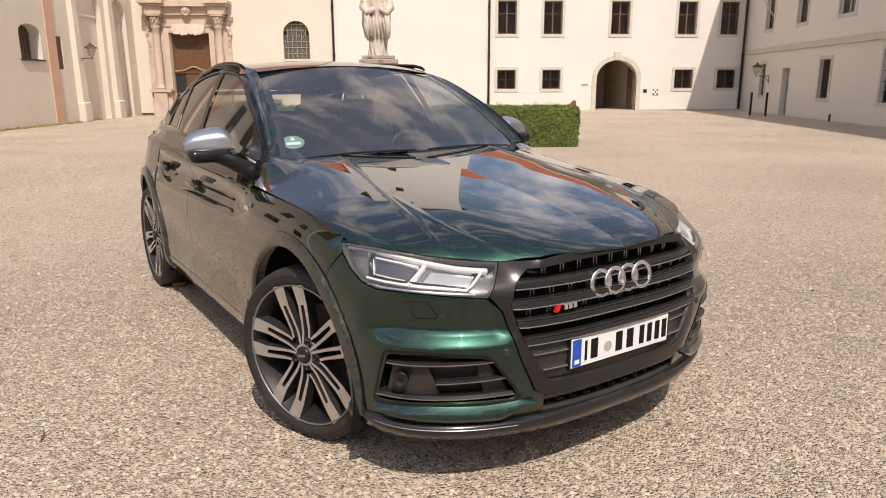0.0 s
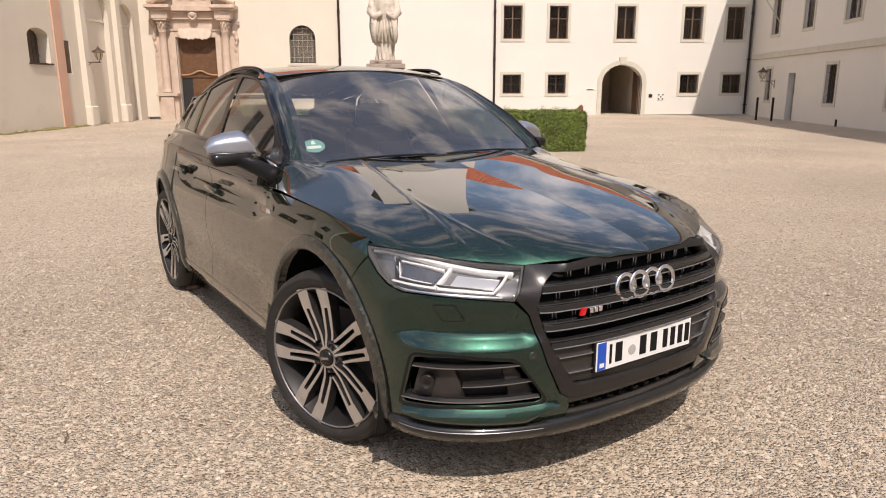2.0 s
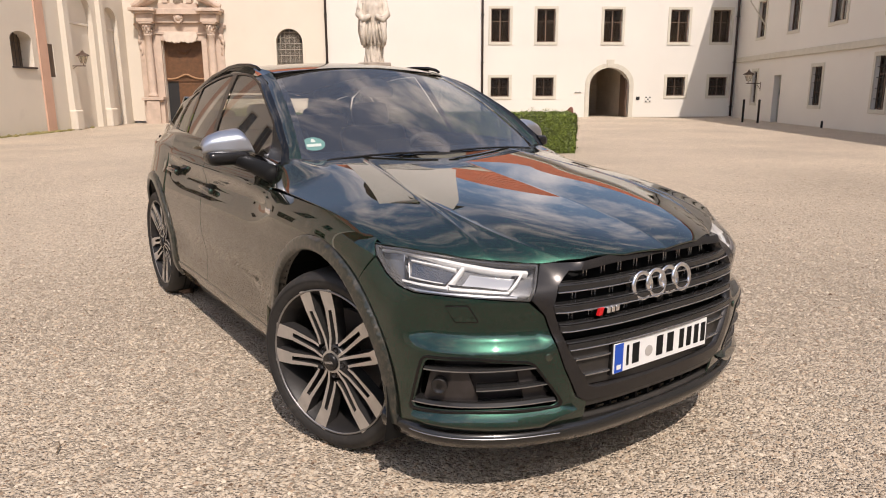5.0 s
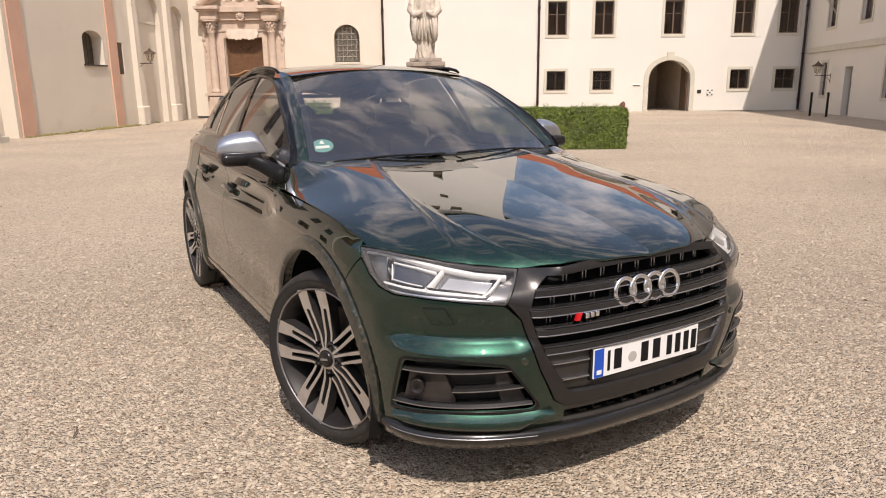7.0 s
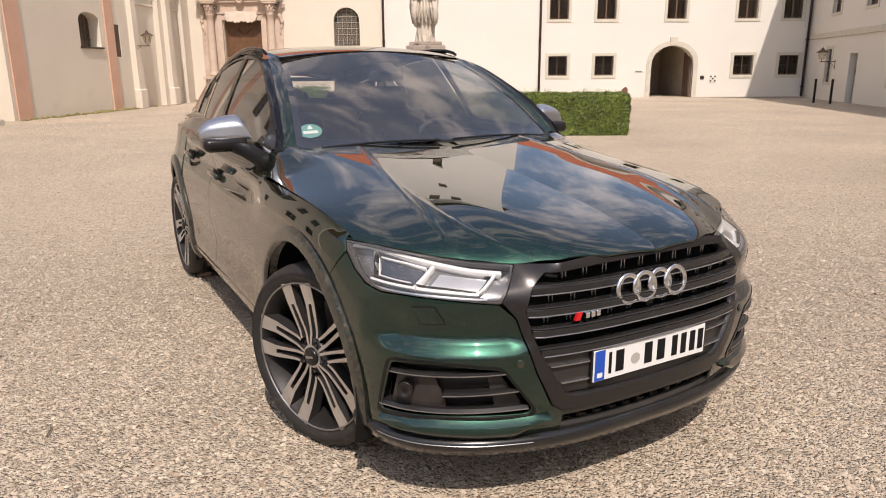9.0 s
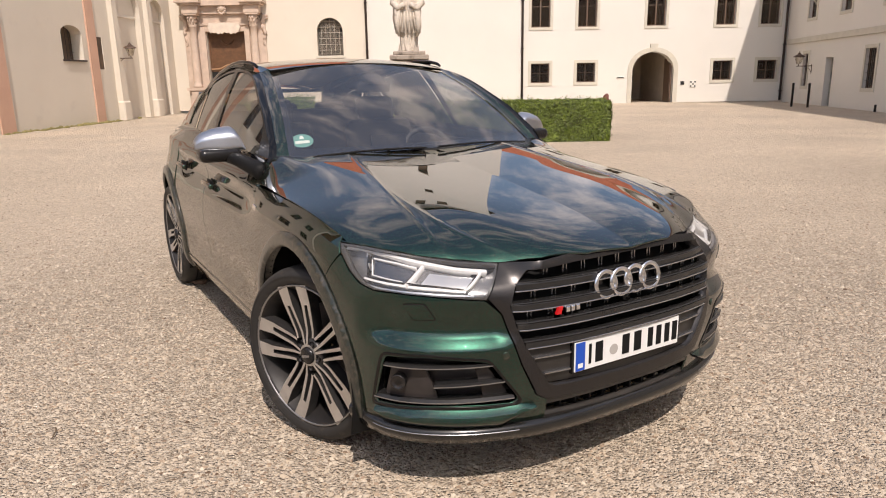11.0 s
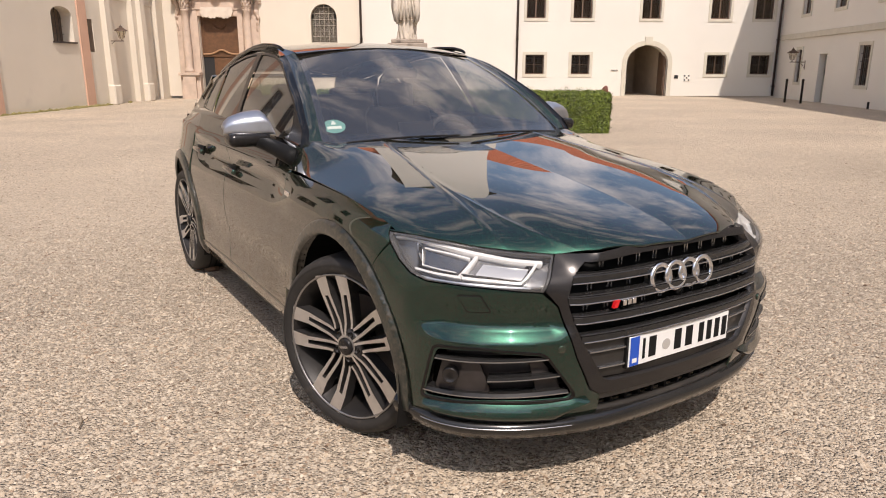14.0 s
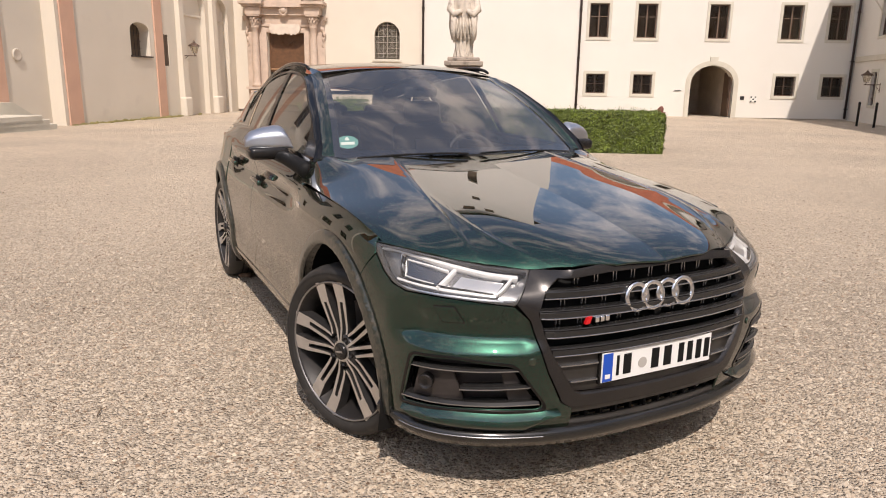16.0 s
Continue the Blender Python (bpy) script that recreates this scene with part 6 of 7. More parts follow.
part("parking_camera", lathe([(0.016, -0.850), (0.018, -0.845), (0.024, -0.82)], 16, "Y"), M_GLOSS, car, smooth=True).location = (0.0, 0, 0.693)

for g in (-1, 1):
    # fog lamp recess with blades
    skin("air_intake_tray", mir([(0.93, 0.545), (0.80, 0.56), (0.60, 0.545), (0.48, 0.40), (0.98, 0.385)], g), lower, M_TRAY, car, 0.04, flange=0, off=-0.06)
    skin("air_intake_frame", mir(poly_round([(0.955, 0.575), (0.786, 0.583), (0.575, 0.562), (0.452, 0.396), (0.475, 0.374), (0.71, 0.378), (1.02, 0.362)], 0.025), g), lower, M_GLOSS, car, 0.03, [mir(poly_round([(0.947, 0.567), (0.786, 0.575), (0.581, 0.555), (0.466, 0.401), (0.482, 0.384), (0.71, 0.388), (1.008, 0.373)], 0.02), g)], 0.055, off=0.003)
    skin("sensor_panel", mir(poly_round([(0.925, 0.53), (0.80, 0.53), (0.755, 0.41), (0.965, 0.405)], 0.01), g), lower, M_PIANO, car, 0.03, flange=0.02, off=-0.022, label="dark sensor cover")
    skin("intake_side", mir(poly_round([(0.63, 0.545), (0.59, 0.54), (0.50, 0.412), (0.59, 0.408)], 0.008), g), lower, M_PIANO, car, 0.03, flange=0.02, off=-0.03)
    for s, zc in ((0.520, 0.570),):
        c0 = Vector(lower(g * s, zc))
        nrm = Vector((g * 0.36, -0.93, 0)).normalized()
        ps = part("parking_sensor", lathe([(0.0135, 0.0), (0.0135, 0.005), (0.012, 0.0065), (0.002, 0.0068)], 20), M_PAINT, car, smooth=True)
        ps.matrix_local = Matrix.Translation(c0 - nrm * 0.002) @ nrm.to_track_quat("Z", "Y").to_matrix().to_4x4()
    c0 = Vector(lower(g * 0.889, 0.477))
    nrm = Vector((g * 0.68, -0.73, 0))
    so = part("distance_sensor", lathe([(0.026, 0.0), (0.028, 0.028), (0.022, 0.034), (0.020, 0.030), (0.004, 0.036)], 20), M_GLOSS, car, smooth=True)
    so.matrix_local = Matrix.Translation(c0 - nrm * 0.022) @ nrm.to_track_quat("Z", "Y").to_matrix().to_4x4()
    part("sensor_ring", lathe([(0.0215, 0.0335), (0.0235, 0.0362), (0.0262, 0.0355), (0.0275, 0.0300)], 24), M_TITAN, so, smooth=True)
    for z, a, b, th in ((0.534, 0.565, 0.945, 0.005), (0.471, 0.522, 0.765, 0.005), (0.404, 0.485, 1.0, 0.008)):
        pts = [lower(g * (a + (b - a) * i / 14), z - 0.012 * (i / 14 - 0.5)) for i in range(15)]
        bm = bmesh.new()
        rows = []
        for p in pts:
            n = Vector((p[0], p[1] - 0.1, 0)).normalized()
            rows.append([bm.verts.new((p[0] + n.x * d, p[1] + n.y * d, p[2] + h)) for d, h in ((0.004, -th * 0.3), (-0.008, th), (-0.05, th), (-0.05, -th), (-0.008, -th))])
        for p, q in zip(rows, rows[1:]):
            for i in range(5):
                bm.faces.new((p[i], p[(i + 1) % 5], q[(i + 1) % 5], q[i]))
        bl = part("intake_blade", bm, M_BARFACE, car, "gloss black intake blade")
        # light grey strip laid on the gloss blade as its edge highlight
        bm = bmesh.new()
        for p, q in zip(pts, pts[1:]):
            vs_ = []
            for o in (p, q):
                n = Vector((o[0], o[1] - 0.1, 0)).normalized()
                vs_ += [bm.verts.new((o[0] + n.x * 0.0055, o[1] + n.y * 0.0055, o[2] + h)) for h in (-0.0022, 0.0018)]
            bm.faces.new((vs_[0], vs_[1], vs_[3], vs_[2]))
        part("blade_highlight", bm, M_TITANBAR, bl)
    # painted blade below
    bm = bmesh.new()
    rows = []
    for i in range(49):
        s = 0.405 + (1.0 - 0.405) * i / 48
        zt = float(np.interp(s, [0.40, 0.46, 0.58, 0.79, 0.99], [0.372, 0.382, 0.374, 0.378, 0.362]))
        zb = float(np.interp(s, [0.40, 0.53, 0.95, 1.0], [0.366, 0.312, 0.320, 0.340]))
        p = lower(g * s, zt)
        n = Vector((p[0], p[1] - 0.1, 0)).normalized()
        rows.append([bm.verts.new((p[0] + n.x * d, p[1] + n.y * d, z)) for d, z in ((-0.03, zt + 0.004), (0.000, zt + 0.001), (0.003, zt - 0.002), (0.0210, zt * 0.35 + zb * 0.65 + 0.003), (0.0215, zt * 0.35 + zb * 0.65 - 0.002), (0.009, zb + 0.003), (0.006, zb), (-0.03, zb - 0.004))])
    for p, q in zip(rows, rows[1:]):
        for i in range(7):
            bm.faces.new((p[i], p[i + 1], q[i + 1], q[i]))
    part("bumper_blade", bm, M_PAINT, car, "dark green blade under the intake", smooth=True)
    skin("washer_seam", mir(poly_round([(0.8785, 0.7465), (0.7925, 0.7500), (0.7550, 0.6890), (0.8440, 0.6855)], 0.009), g), lower, M_BLACK, car, 0.02, flange=0.0, off=0.0015)
    skin("washer_cover", mir(poly_round([(0.874, 0.742), (0.796, 0.745), (0.761, 0.693), (0.84, 0.690)], 0.008), g), lower, M_PAINT, car, 0.02, flange=0.004, off=0.004)
    # headlight
    lampbase = skin("headlight", mir(HEAD, g), lower, M_LAMPIN, car, 0.03, flange=0.0, off=-0.045, label="clear headlight with white angled light guides")
    skin("lens", mir(HEAD, g), lower, M_LENS, lampbase, 0.025, flange=0.0, off=0.002).visible_shadow = False
    skin("bezel", mir(HEAD, g), lower, M_BEZEL, lampbase, 0.03, [mir(lamp([(1.160, 0.909), (0.923, 0.900), (0.729, 0.883), (0.533, 0.866), (0.581, 0.763), (0.685, 0.772), (0.787, 0.783), (0.891, 0.791), (0.980, 0.794), (1.045, 0.809), (1.10, 0.840)]), g)], 0.018, off=-0.004)
    def guide(pts, w, name="light_guide", material=M_LIGHTGUIDE, off=-0.016):
        pts = lamp(pts)
        poly = [(a, b + w * 0.4) for a, b in pts] + [(a, b - w * 0.4) for a, b in reversed(pts)]
        skin(name, mir(poly, g), lower, material, lampbase, 0.02, flange=0.03, off=off)
    def slant(p, q, w, off=-0.014):
        p, q = lamp([p, q])
        poly = [(p[0] - w / 2, p[1]), (p[0] + w / 2, p[1]), (q[0] + w / 2, q[1]), (q[0] - w / 2, q[1])]
        skin("light_guide", mir(poly, g), lower, M_LIGHTGUIDE, lampbase, 0.02, flange=0.03, off=off)
    guide([(1.150, 0.902), (1.105, 0.904), (0.975, 0.899), (0.794, 0.882), (0.681, 0.867), (0.562, 0.856)], 0.009)
    guide([(1.03, 0.884), (0.92, 0.880), (0.835, 0.871)], 0.005, off=-0.022)
    slant((0.588, 0.852), (0.645, 0.802), 0.011)
    guide([(0.858, 0.813), (0.747, 0.806), (0.648, 0.796)], 0.009)
    guide([(0.85, 0.826), (0.747, 0.819), (0.660, 0.809)], 0.004, off=-0.022)
    slant((0.808, 0.874), (0.866, 0.816), 0.014)
    guide([(1.045, 0.820), (0.961, 0.818), (0.864, 0.814)], 0.008)
    guide([(1.02, 0.836), (0.95, 0.833), (0.885, 0.829)], 0.004, off=-0.022)
    guide([(1.06, 0.893), (1.05, 0.875), (1.035, 0.835)], 0.010, "inner_bezel", M_LAMPSILVER)
    guide([(1.03, 0.800), (0.95, 0.796), (0.80, 0.789), (0.62, 0.775)], 0.008, "chrome_strip", M_LAMPSILVER, -0.012)
    guide([(1.04, 0.808), (0.95, 0.804), (0.80, 0.797), (0.63, 0.783)], 0.005, "dark_strip", M_INK, -0.02)
    guide([(1.052, 0.888), (1.044, 0.862), (1.032, 0.832)], 0.004, "dark_strip", M_INK, -0.010)
    guide([(0.862, 0.8215), (0.75, 0.8135), (0.655, 0.803)], 0.003, "dark_strip", M_INK, -0.010)
    guide([(1.035, 0.8275), (0.95, 0.826), (0.875, 0.8215)], 0.003, "dark_strip", M_INK, -0.010)
    skin("reflector", mir(lamp([(1.03, 0.882), (0.84, 0.868), (0.885, 0.826), (1.02, 0.832)]), g), lower, M_LAMPDARK, lampbase, 0.02, flange=0.0, off=-0.036)
    skin("reflector", mir(lamp([(0.78, 0.862), (0.612, 0.848), (0.655, 0.806), (0.82, 0.822)]), g), lower, M_LAMPSILVER, lampbase, 0.02, flange=0.0, off=-0.034)
    for s, zc in lamp([(0.985, 0.858), (0.915, 0.853), (0.735, 0.838)]):
        c0 = Vector(lower(g * s, zc))
        nrm = Vector((g * 0.7, -0.7, 0.1)).normalized()
        pj = part("projector", lathe([(0.016, 0.0), (0.020, 0.006), (0.018, 0.012), (0.010, 0.017), (0.002, 0.018)], 16), M_LAMPIN, lampbase, smooth=True)
        pj.matrix_local = lampbase.matrix_local.inverted() @ (Matrix.Translation(c0 - nrm * 0.036) @ nrm.to_track_quat("Z", "Y").to_matrix().to_4x4())

    # flanks
    fender = [(1.196, 0.874), (1.217, 0.907)] + [(a, b) for a, b in line(-0.31, 0.655, top_edge, 14)] + line(0.655, 0.655, lambda y: 0.84, 1)[:1] + [(s_at_y(0.640), 0.672), (s_at_y(0.66), 0.45)]
    fender += [q for q in arc(YF, ARCH_OUT, 8, 127.6, 26)]
    skin("front_fender", mir(fender, g), lower, M_PAINT, car, 0.015, flange=0.008)
    d0, d1, d2 = 0.66, 1.655, 2.47
    def door_poly(y0, y1, arch=False):
        pts = line(y0 + GAP, y1 - GAP, lambda y: Z_BELT(y) - 0.004, 10)
        if arch:
            a_ = [q for q in arc(YR, ARCH_OUT + 0.006, 128, 195, 14)]
            pts = line(y0 + GAP, y1 - GAP, lambda y: Z_BELT(y) - 0.004, 10)
            pts += [(s_at_y(y1 - GAP), 0.84)] + [q for q in a_ if q[0] < s_at_y(y1 - 0.005)] + [(s_at_y(y0 + GAP), 0.30)]
        else:
            pts += [(s_at_y(y1 - GAP), 0.30), (s_at_y(y0 + 0.012), 0.30), (s_at_y(y0 - 0.018), 0.672), (s_at_y(y0 - 0.005), 0.85)]
        return pts
    fd = skin("front_door", mir(door_poly(d0, d1), g), lower, M_PAINT, car, 0.022, flange=0.02)
    rd = skin("rear_door", mir(door_poly(d1, d2, True), g), lower, M_PAINT, car, 0.022, flange=0.02)
    quarter = line(d2 + GAP, 3.45, lambda y: Z_SHOULDER(y) + 0.02, 10) + [(s_at_y(3.45), 0.45)] + arc(YR, ARCH_OUT + 0.003, 5, 128, 22)
    skin("rear_quarter", mir(quarter, g), lower, M_PAINT, car, 0.04, flange=0.02)
    skin("sill_trim", mir([(s_at_y(0.60), 0.335), (s_at_y(2.34), 0.335), (s_at_y(2.34), 0.186), (s_at_y(0.60), 0.186)], g), lower, M_PAINT, car, 0.04, flange=0.05, off=0.006)
    for yc in (YF, YR):
        a1 = 190 if yc == YF else 197
        outer, inner = arc(yc, ARCH_OUT - 0.001, -8, a1, 40), arc(yc, ARCH_IN, -10, a1 + 2, 40)
        def arch_skin(s, z, yc=yc):
            p = lower(s, z)
            t = (math.hypot(p[1] - yc, z - ARCH_Z) - ARCH_IN) / (ARCH_OUT - ARCH_IN)
            h = 0.003 + 0.013 * smooth(1 - t, 0.0, 0.16) + 0.004 * (1 - t) - 0.014 * max(0.0, 1 - t / 0.22) ** 2
            return (p[0] + h * (1 if s > 0 else -1), p[1], p[2])
        skin("arch_trim", mir(outer + inner[::-1], g), arch_skin, M_ARCH, car, 0.012, flange=0.06, label="dusty painted wheel arch trim")
        liner = bmesh.new()
        rws = []
        for i in range(31):
            a = radians(-15 + 215 * i / 30)
            yl = yc + (ARCH_IN + 0.03) * math.cos(a)
            xo = min(0.91, PX(s_at_y(yl)) - 0.045) if yl > 2.9 else 0.91
            rws.append([liner.verts.new((g * x, yl, ARCH_Z + (ARCH_IN + 0.03) * math.sin(a))) for x in (xo, 0.58)])
        for p, q in zip(rws, rws[1:]):
            liner.faces.new((p[0], p[1], q[1], q[0]))
        liner.faces.new([r[1] for r in rws])
        part("wheel_housing", liner, M_INK, car)
    # small chrome marks behind the wheel arch
    for k in range(3):
        p = lower(g * s_at_y(0.565 + 0.026 * k), 0.905)
        part("fender_mark", boxes((p[0] - 0.003, p[0] + 0.003, p[1] - 0.010, p[1] + 0.010, 0.893, 0.917)), M_CHROME, car, bevel=0.002)
    skin("mirror_foot", mir([(s_at_y(0.652), 1.030), (s_at_y(0.71), 1.018), (s_at_y(0.84), 1.092), (s_at_y(0.655), 1.096)], g), lower, M_GLOSS, car, 0.02, flange=0.01, off=0.004)
    # handles
    for door, y in ((fd, 1.56), (rd, 2.27)):
        zh = 0.892 if door is fd else 0.936
        p = lower(g * s_at_y(y), zh)
        rbox("handle", (0.028, 0.21, 0.032), Matrix.Translation((p[0] + g * 0.022, y, zh + 0.004)) @ pose(0, 0, 0, 2, -12 * g, 0), M_PAINT, door, 0.012)
        # black plate on the door skin, painting the shade of the grip hollow
        rbox("handle_recess_shade", (0.008, 0.13, 0.06), Matrix.Translation((p[0] + g * 0.001, y + 0.01, zh)), M_INK, door, 0.003)
    # side glass and frames
    def G(y, z):
        return glass(y, z, g)
    zt = Curve([(0.55, 1.070), (0.62, 1.110), (0.78, 1.212), (0.89, 1.287), (1.0, 1.343), (1.2, 1.438), (1.4, 1.500), (1.6, 1.522), (1.86, 1.525), (2.1, 1.507), (2.38, 1.466), (2.6, 1.418), (2.74, 1.362), (2.82, 1.285), (2.86, 1.19)])
    def dlo(y0, y1, n=16):
        return [(y0 + (y1 - y0) * i / n, zt(y0 + (y1 - y0) * i / n)) for i in range(n + 1)]
    def bottom(y0, y1):
        return [(y1, Z_BELT(y1) + 0.006), (y0, Z_BELT(y0) + 0.006)]
    frame_top = [(y, z + 0.012) for y, z in dlo(0.70, 2.74, 34)]
    outer = [(0.665, 1.104)] + frame_top + [(2.842, 1.288), (2.885, 1.19), (2.880, 1.166), (2.3, 1.150), (1.7, 1.134), (1.0, 1.110)]
    win1 = [(0.815, 1.20)] + dlo(0.87, 1.71) + bottom(0.80, 1.605)
    win2 = dlo(1.80, 2.44) + bottom(1.665, 2.375)
    win3 = dlo(2.50, 2.72, 8) + [(2.80, 1.285), (2.835, 1.20)] + bottom(2.43, 2.835)
    fl = g < 0
    skin("window_frame", outer, G, M_BLACK, car, 0.03, [win1, win2, win3], 0.0, flip=fl, label="gloss black window surround")
    skin("side_window", win1, G, M_SIDEGLASS, fd, 0.04, flange=0, off=-0.006, flip=fl).visible_shadow = False
    skin("side_window", win2, G, M_PRIVACY, rd, 0.04, flange=0, off=-0.006, flip=fl).visible_shadow = False
    skin("quarter_window", win3, G, M_PRIVACY, car, 0.04, flange=0, off=-0.006, flip=fl).visible_shadow = False
    strip("belt_moulding", [G(y, Z_BELT(y) + 0.014) for y in np.linspace(0.675, 2.76, 26)], [lower(g * s_at_y(y), Z_BELT(y) - 0.004) for y in np.linspace(0.675, 2.76, 26)], M_GLOSS, car, 0.002, 2)
    # pillar and roof side, painted, from the windscreen's edge back along the roof
    a_pts = [screen(g, v) for v in np.linspace(0.0, 1.0, 14)] + [roof_skin(g, y) for y in np.linspace(1.40, 3.35, 22)]
    b_y = list(np.linspace(0.665, 1.30, 14)) + list(np.linspace(1.36, 3.0, 22))
    zo = Curve([(0.5, 1.05), (0.6, 1.112), (0.78, 1.224), (0.89, 1.299), (1.0, 1.355), (1.2, 1.450), (1.4, 1.512), (1.6, 1.534), (1.86, 1.537), (2.1, 1.519), (2.38, 1.478), (2.6, 1.432), (2.8, 1.395), (3.0, 1.362), (3.4, 1.2)])
    b_pts = [G(y, zo(y)) for y in b_y]
    b_pts[0] = G(0.665, 1.095)
    mid_ = [Vector(p).lerp(Vector(q), 0.60) for p, q in zip(a_pts[:15], b_pts[:15])]
    strip("windscreen_pillar", a_pts[:15], mid_, M_PAINT, car, 0.004 * g, 4, "painted windscreen pillar")
    strip("door_frame_seal", mid_, b_pts[:15], M_GLOSS, car, 0.003 * g, 3, "black seal between pillar and door")
    strip("roof_side", a_pts[14:], b_pts[14:], M_PAINT, car, 0.006 * g, 6, flip=False)
    ys = np.linspace(2.475, 3.44, 16)
    strip("rear_shoulder", [lower(g * s_at_y(y), Z_SHOULDER(y) + 0.02) for y in ys], [G(y, Z_BELT(min(y, 3.3)) + 0.004) for y in ys], M_PAINT, car, -0.006 * g, 4)
    pil = [(2.885, 1.167), (2.889, 1.19), (2.846, 1.29), (2.755, 1.378), (2.6, 1.431), (2.8, 1.395), (3.0, 1.361), (3.2, 1.262), (3.33, 1.184), (3.0, 1.174)]
    skin("rear_pillar", pil, G, M_PAINT, car, 0.05, flange=0.01, flip=fl)
    # corner piece between bonnet, windscreen pillar and door
    strip("pillar_foot", [Vector(hood(g * x, y)) - Vector((0, 0, 0.004)) for x, y in ((0.70, 0.640), (0.76, 0.658), (0.815, 0.668), (0.862, 0.674))], [Vector(q) for q in (screen(g * 0.98, 0.0), Vector(screen(g, 0.0)).lerp(Vector(G(0.665, 1.095)), 0.5), G(0.665, 1.097), lower(g * s_at_y(0.678), 1.09))], M_PAINT, car, 0.0, 3)
    # roof rail
    bm = bmesh.new()
    rail = [(g * x, y, z) for x, y, z in ((0.601, 1.45, 1.548), (0.603, 1.49, 1.562), (0.606, 1.58, 1.575), (0.607, 1.76, 1.581), (0.600, 1.96, 1.573), (0.585, 2.335, 1.530), (0.565, 2.62, 1.485), (0.535, 2.95, 1.435), (0.525, 3.05, 1.415))]
    tube(bm, rail, [0.008, 0.010, 0.011, 0.012, 0.012, 0.012, 0.012, 0.011, 0.008], 10)
    rl_ = part("roof_rail", bm, M_GLOSS, car, "black roof rail", smooth=True)
    ys = np.linspace(1.56, 3.0, 18)
    rx, rz = Curve([(abs(p[1]), p[0]) for p in rail]), Curve([(p[1], p[2]) for p in rail])
    strip("rail_foot", [(rx(y), y, rz(y) - 0.005) for y in ys], [(roof_skin(g, y)[0] + g * 0.012, y, roof_skin(g, y)[2] - 0.012) for y in ys], M_SATIN, rl_, 0.0, 2)
    # mirror
    mr = rbox("door_mirror", (0.204, 0.13, 0.066), Matrix.Translation((g * 1.013, 0.80, 1.134)), M_BLACK, car, 0.028, 4, label="door mirror with an aluminium cap")
    bm = bmesh.new()
    rows = []
    nx, nz = 24, 12
    for i in range(nx + 1):
        u = i / nx
        x = 0.914 + 0.206 * u
        h = MIRROR_H(u)
        row = []
        for j in range(nz + 1):
            t = j / nz
            dep = 0.075 * (1 - 0.55 * u ** 3)
            back_, up = np.interp(t, [0, 0.08, 0.5, 0.62, 0.85, 1], [0.96, 1.0, 0.93, 0.84, 0.36, 0.0]), np.interp(t, [0, 0.08, 0.5, 0.62, 0.85, 1], [0, 0.05, 0.60, 0.72, 0.95, 1.0])
            row.append(bm.verts.new((g * (x - 0.022 * (1 - u) ** 6 * (1 - up)), 0.80 - dep * back_ + 0.03 * u + 0.02, 1.160 + 0.006 * u + 0.86 * h * up)))
        rows.append(row)
    for p, q in zip(rows, rows[1:]):
        for j in range(nz):
            bm.faces.new((p[j], p[j + 1], q[j + 1], q[j]))
    cap = part("mirror_cap", bm, M_ALU, mr, "brushed aluminium mirror cap", smooth=True)
    sm = cap.modifiers.new("thick", "SOLIDIFY")
    sm.thickness, sm.offset = 0.012, 0
    bm = bmesh.new()
    tube(bm, [(g * 0.985, 0.79, 1.122), (g * 0.945, 0.715, 1.112), (g * 0.916, 0.62, 1.092), (g * 0.893, 0.545, 1.072), (g * 0.876, 0.50, 1.062)], [0.024, 0.033, 0.038, 0.042, 0.044], 14)
    part("mirror_arm", bm, M_INK, mr, smooth=True)
    bm = boxes((g * 1.010 - 0.086, g * 1.010 + 0.086, 0.872, 0.879, 1.105, 1.205))
    part("mirror_glass", bm, M_CHROME, mr, bevel=0.002)
    rbox("mirror_shell", (0.184, 0.04, 0.118), Matrix.Translation((g * 1.008, 0.855, 1.158)), M_BLACK, mr, 0.018)
    mr.location = (-0.043 * g, 0.165, -0.014)

# bonnet, glass, roof
xs = [0.0, 0.2, 0.35, 0.487, 0.6, 0.7, 0.78, 0.83, 0.862, 0.882]
front_edge = [(x, HOOD_EDGE(x) + 0.004) for x in xs]
side_edge = []
for y in np.linspace(-0.33, 0.675, 16):
    p = lower(s_at_y(y), Z_SHOULDER(y))
    side_edge.append((p[0] - 0.001, y))
rear_edge = [(0.868, 0.684), (0.83, 0.684), (0.77, 0.674), (0.715, 0.655), (0.6, 0.614), (0.5, 0.585), (0.25, 0.542), (0.0, 0.528)]
folds = []
for crease, y0, y1 in ((CREASE_OUT, -0.60, 0.555), (CREASE_IN, -0.74, 0.12)):
    for g in (-1, 1):
        for d in (-0.010, -0.005, 0.0, 0.005, 0.010):
            folds.append([(g * (crease(y) + d), y) for y in np.linspace(y0, y1, 70)])
skin("bonnet", both(front_edge + side_edge + rear_edge), hood, M_PAINT, car, 0.016, flange=0.008, label="dark green bonnet with sharp creases", creases=folds)
skin("windscreen", [(-1, 0), (1, 0), (1, 1), (-1, 1)], screen, M_SCREEN, car, 0.06, flange=0, off=-0.004).visible_shadow = False
skin("windscreen_surround", [(-1, 0), (1, 0), (1, 1), (-1, 1)], screen, M_GLOSS, car, 0.05, [[(-0.955, 0.085), (-0.5, 0.065), (0, 0.06), (0.5, 0.065), (0.955, 0.085), (0.945, 0.965), (0, 0.975), (-0.945, 0.965)]], 0, off=-0.006, label="black border of the windscreen")
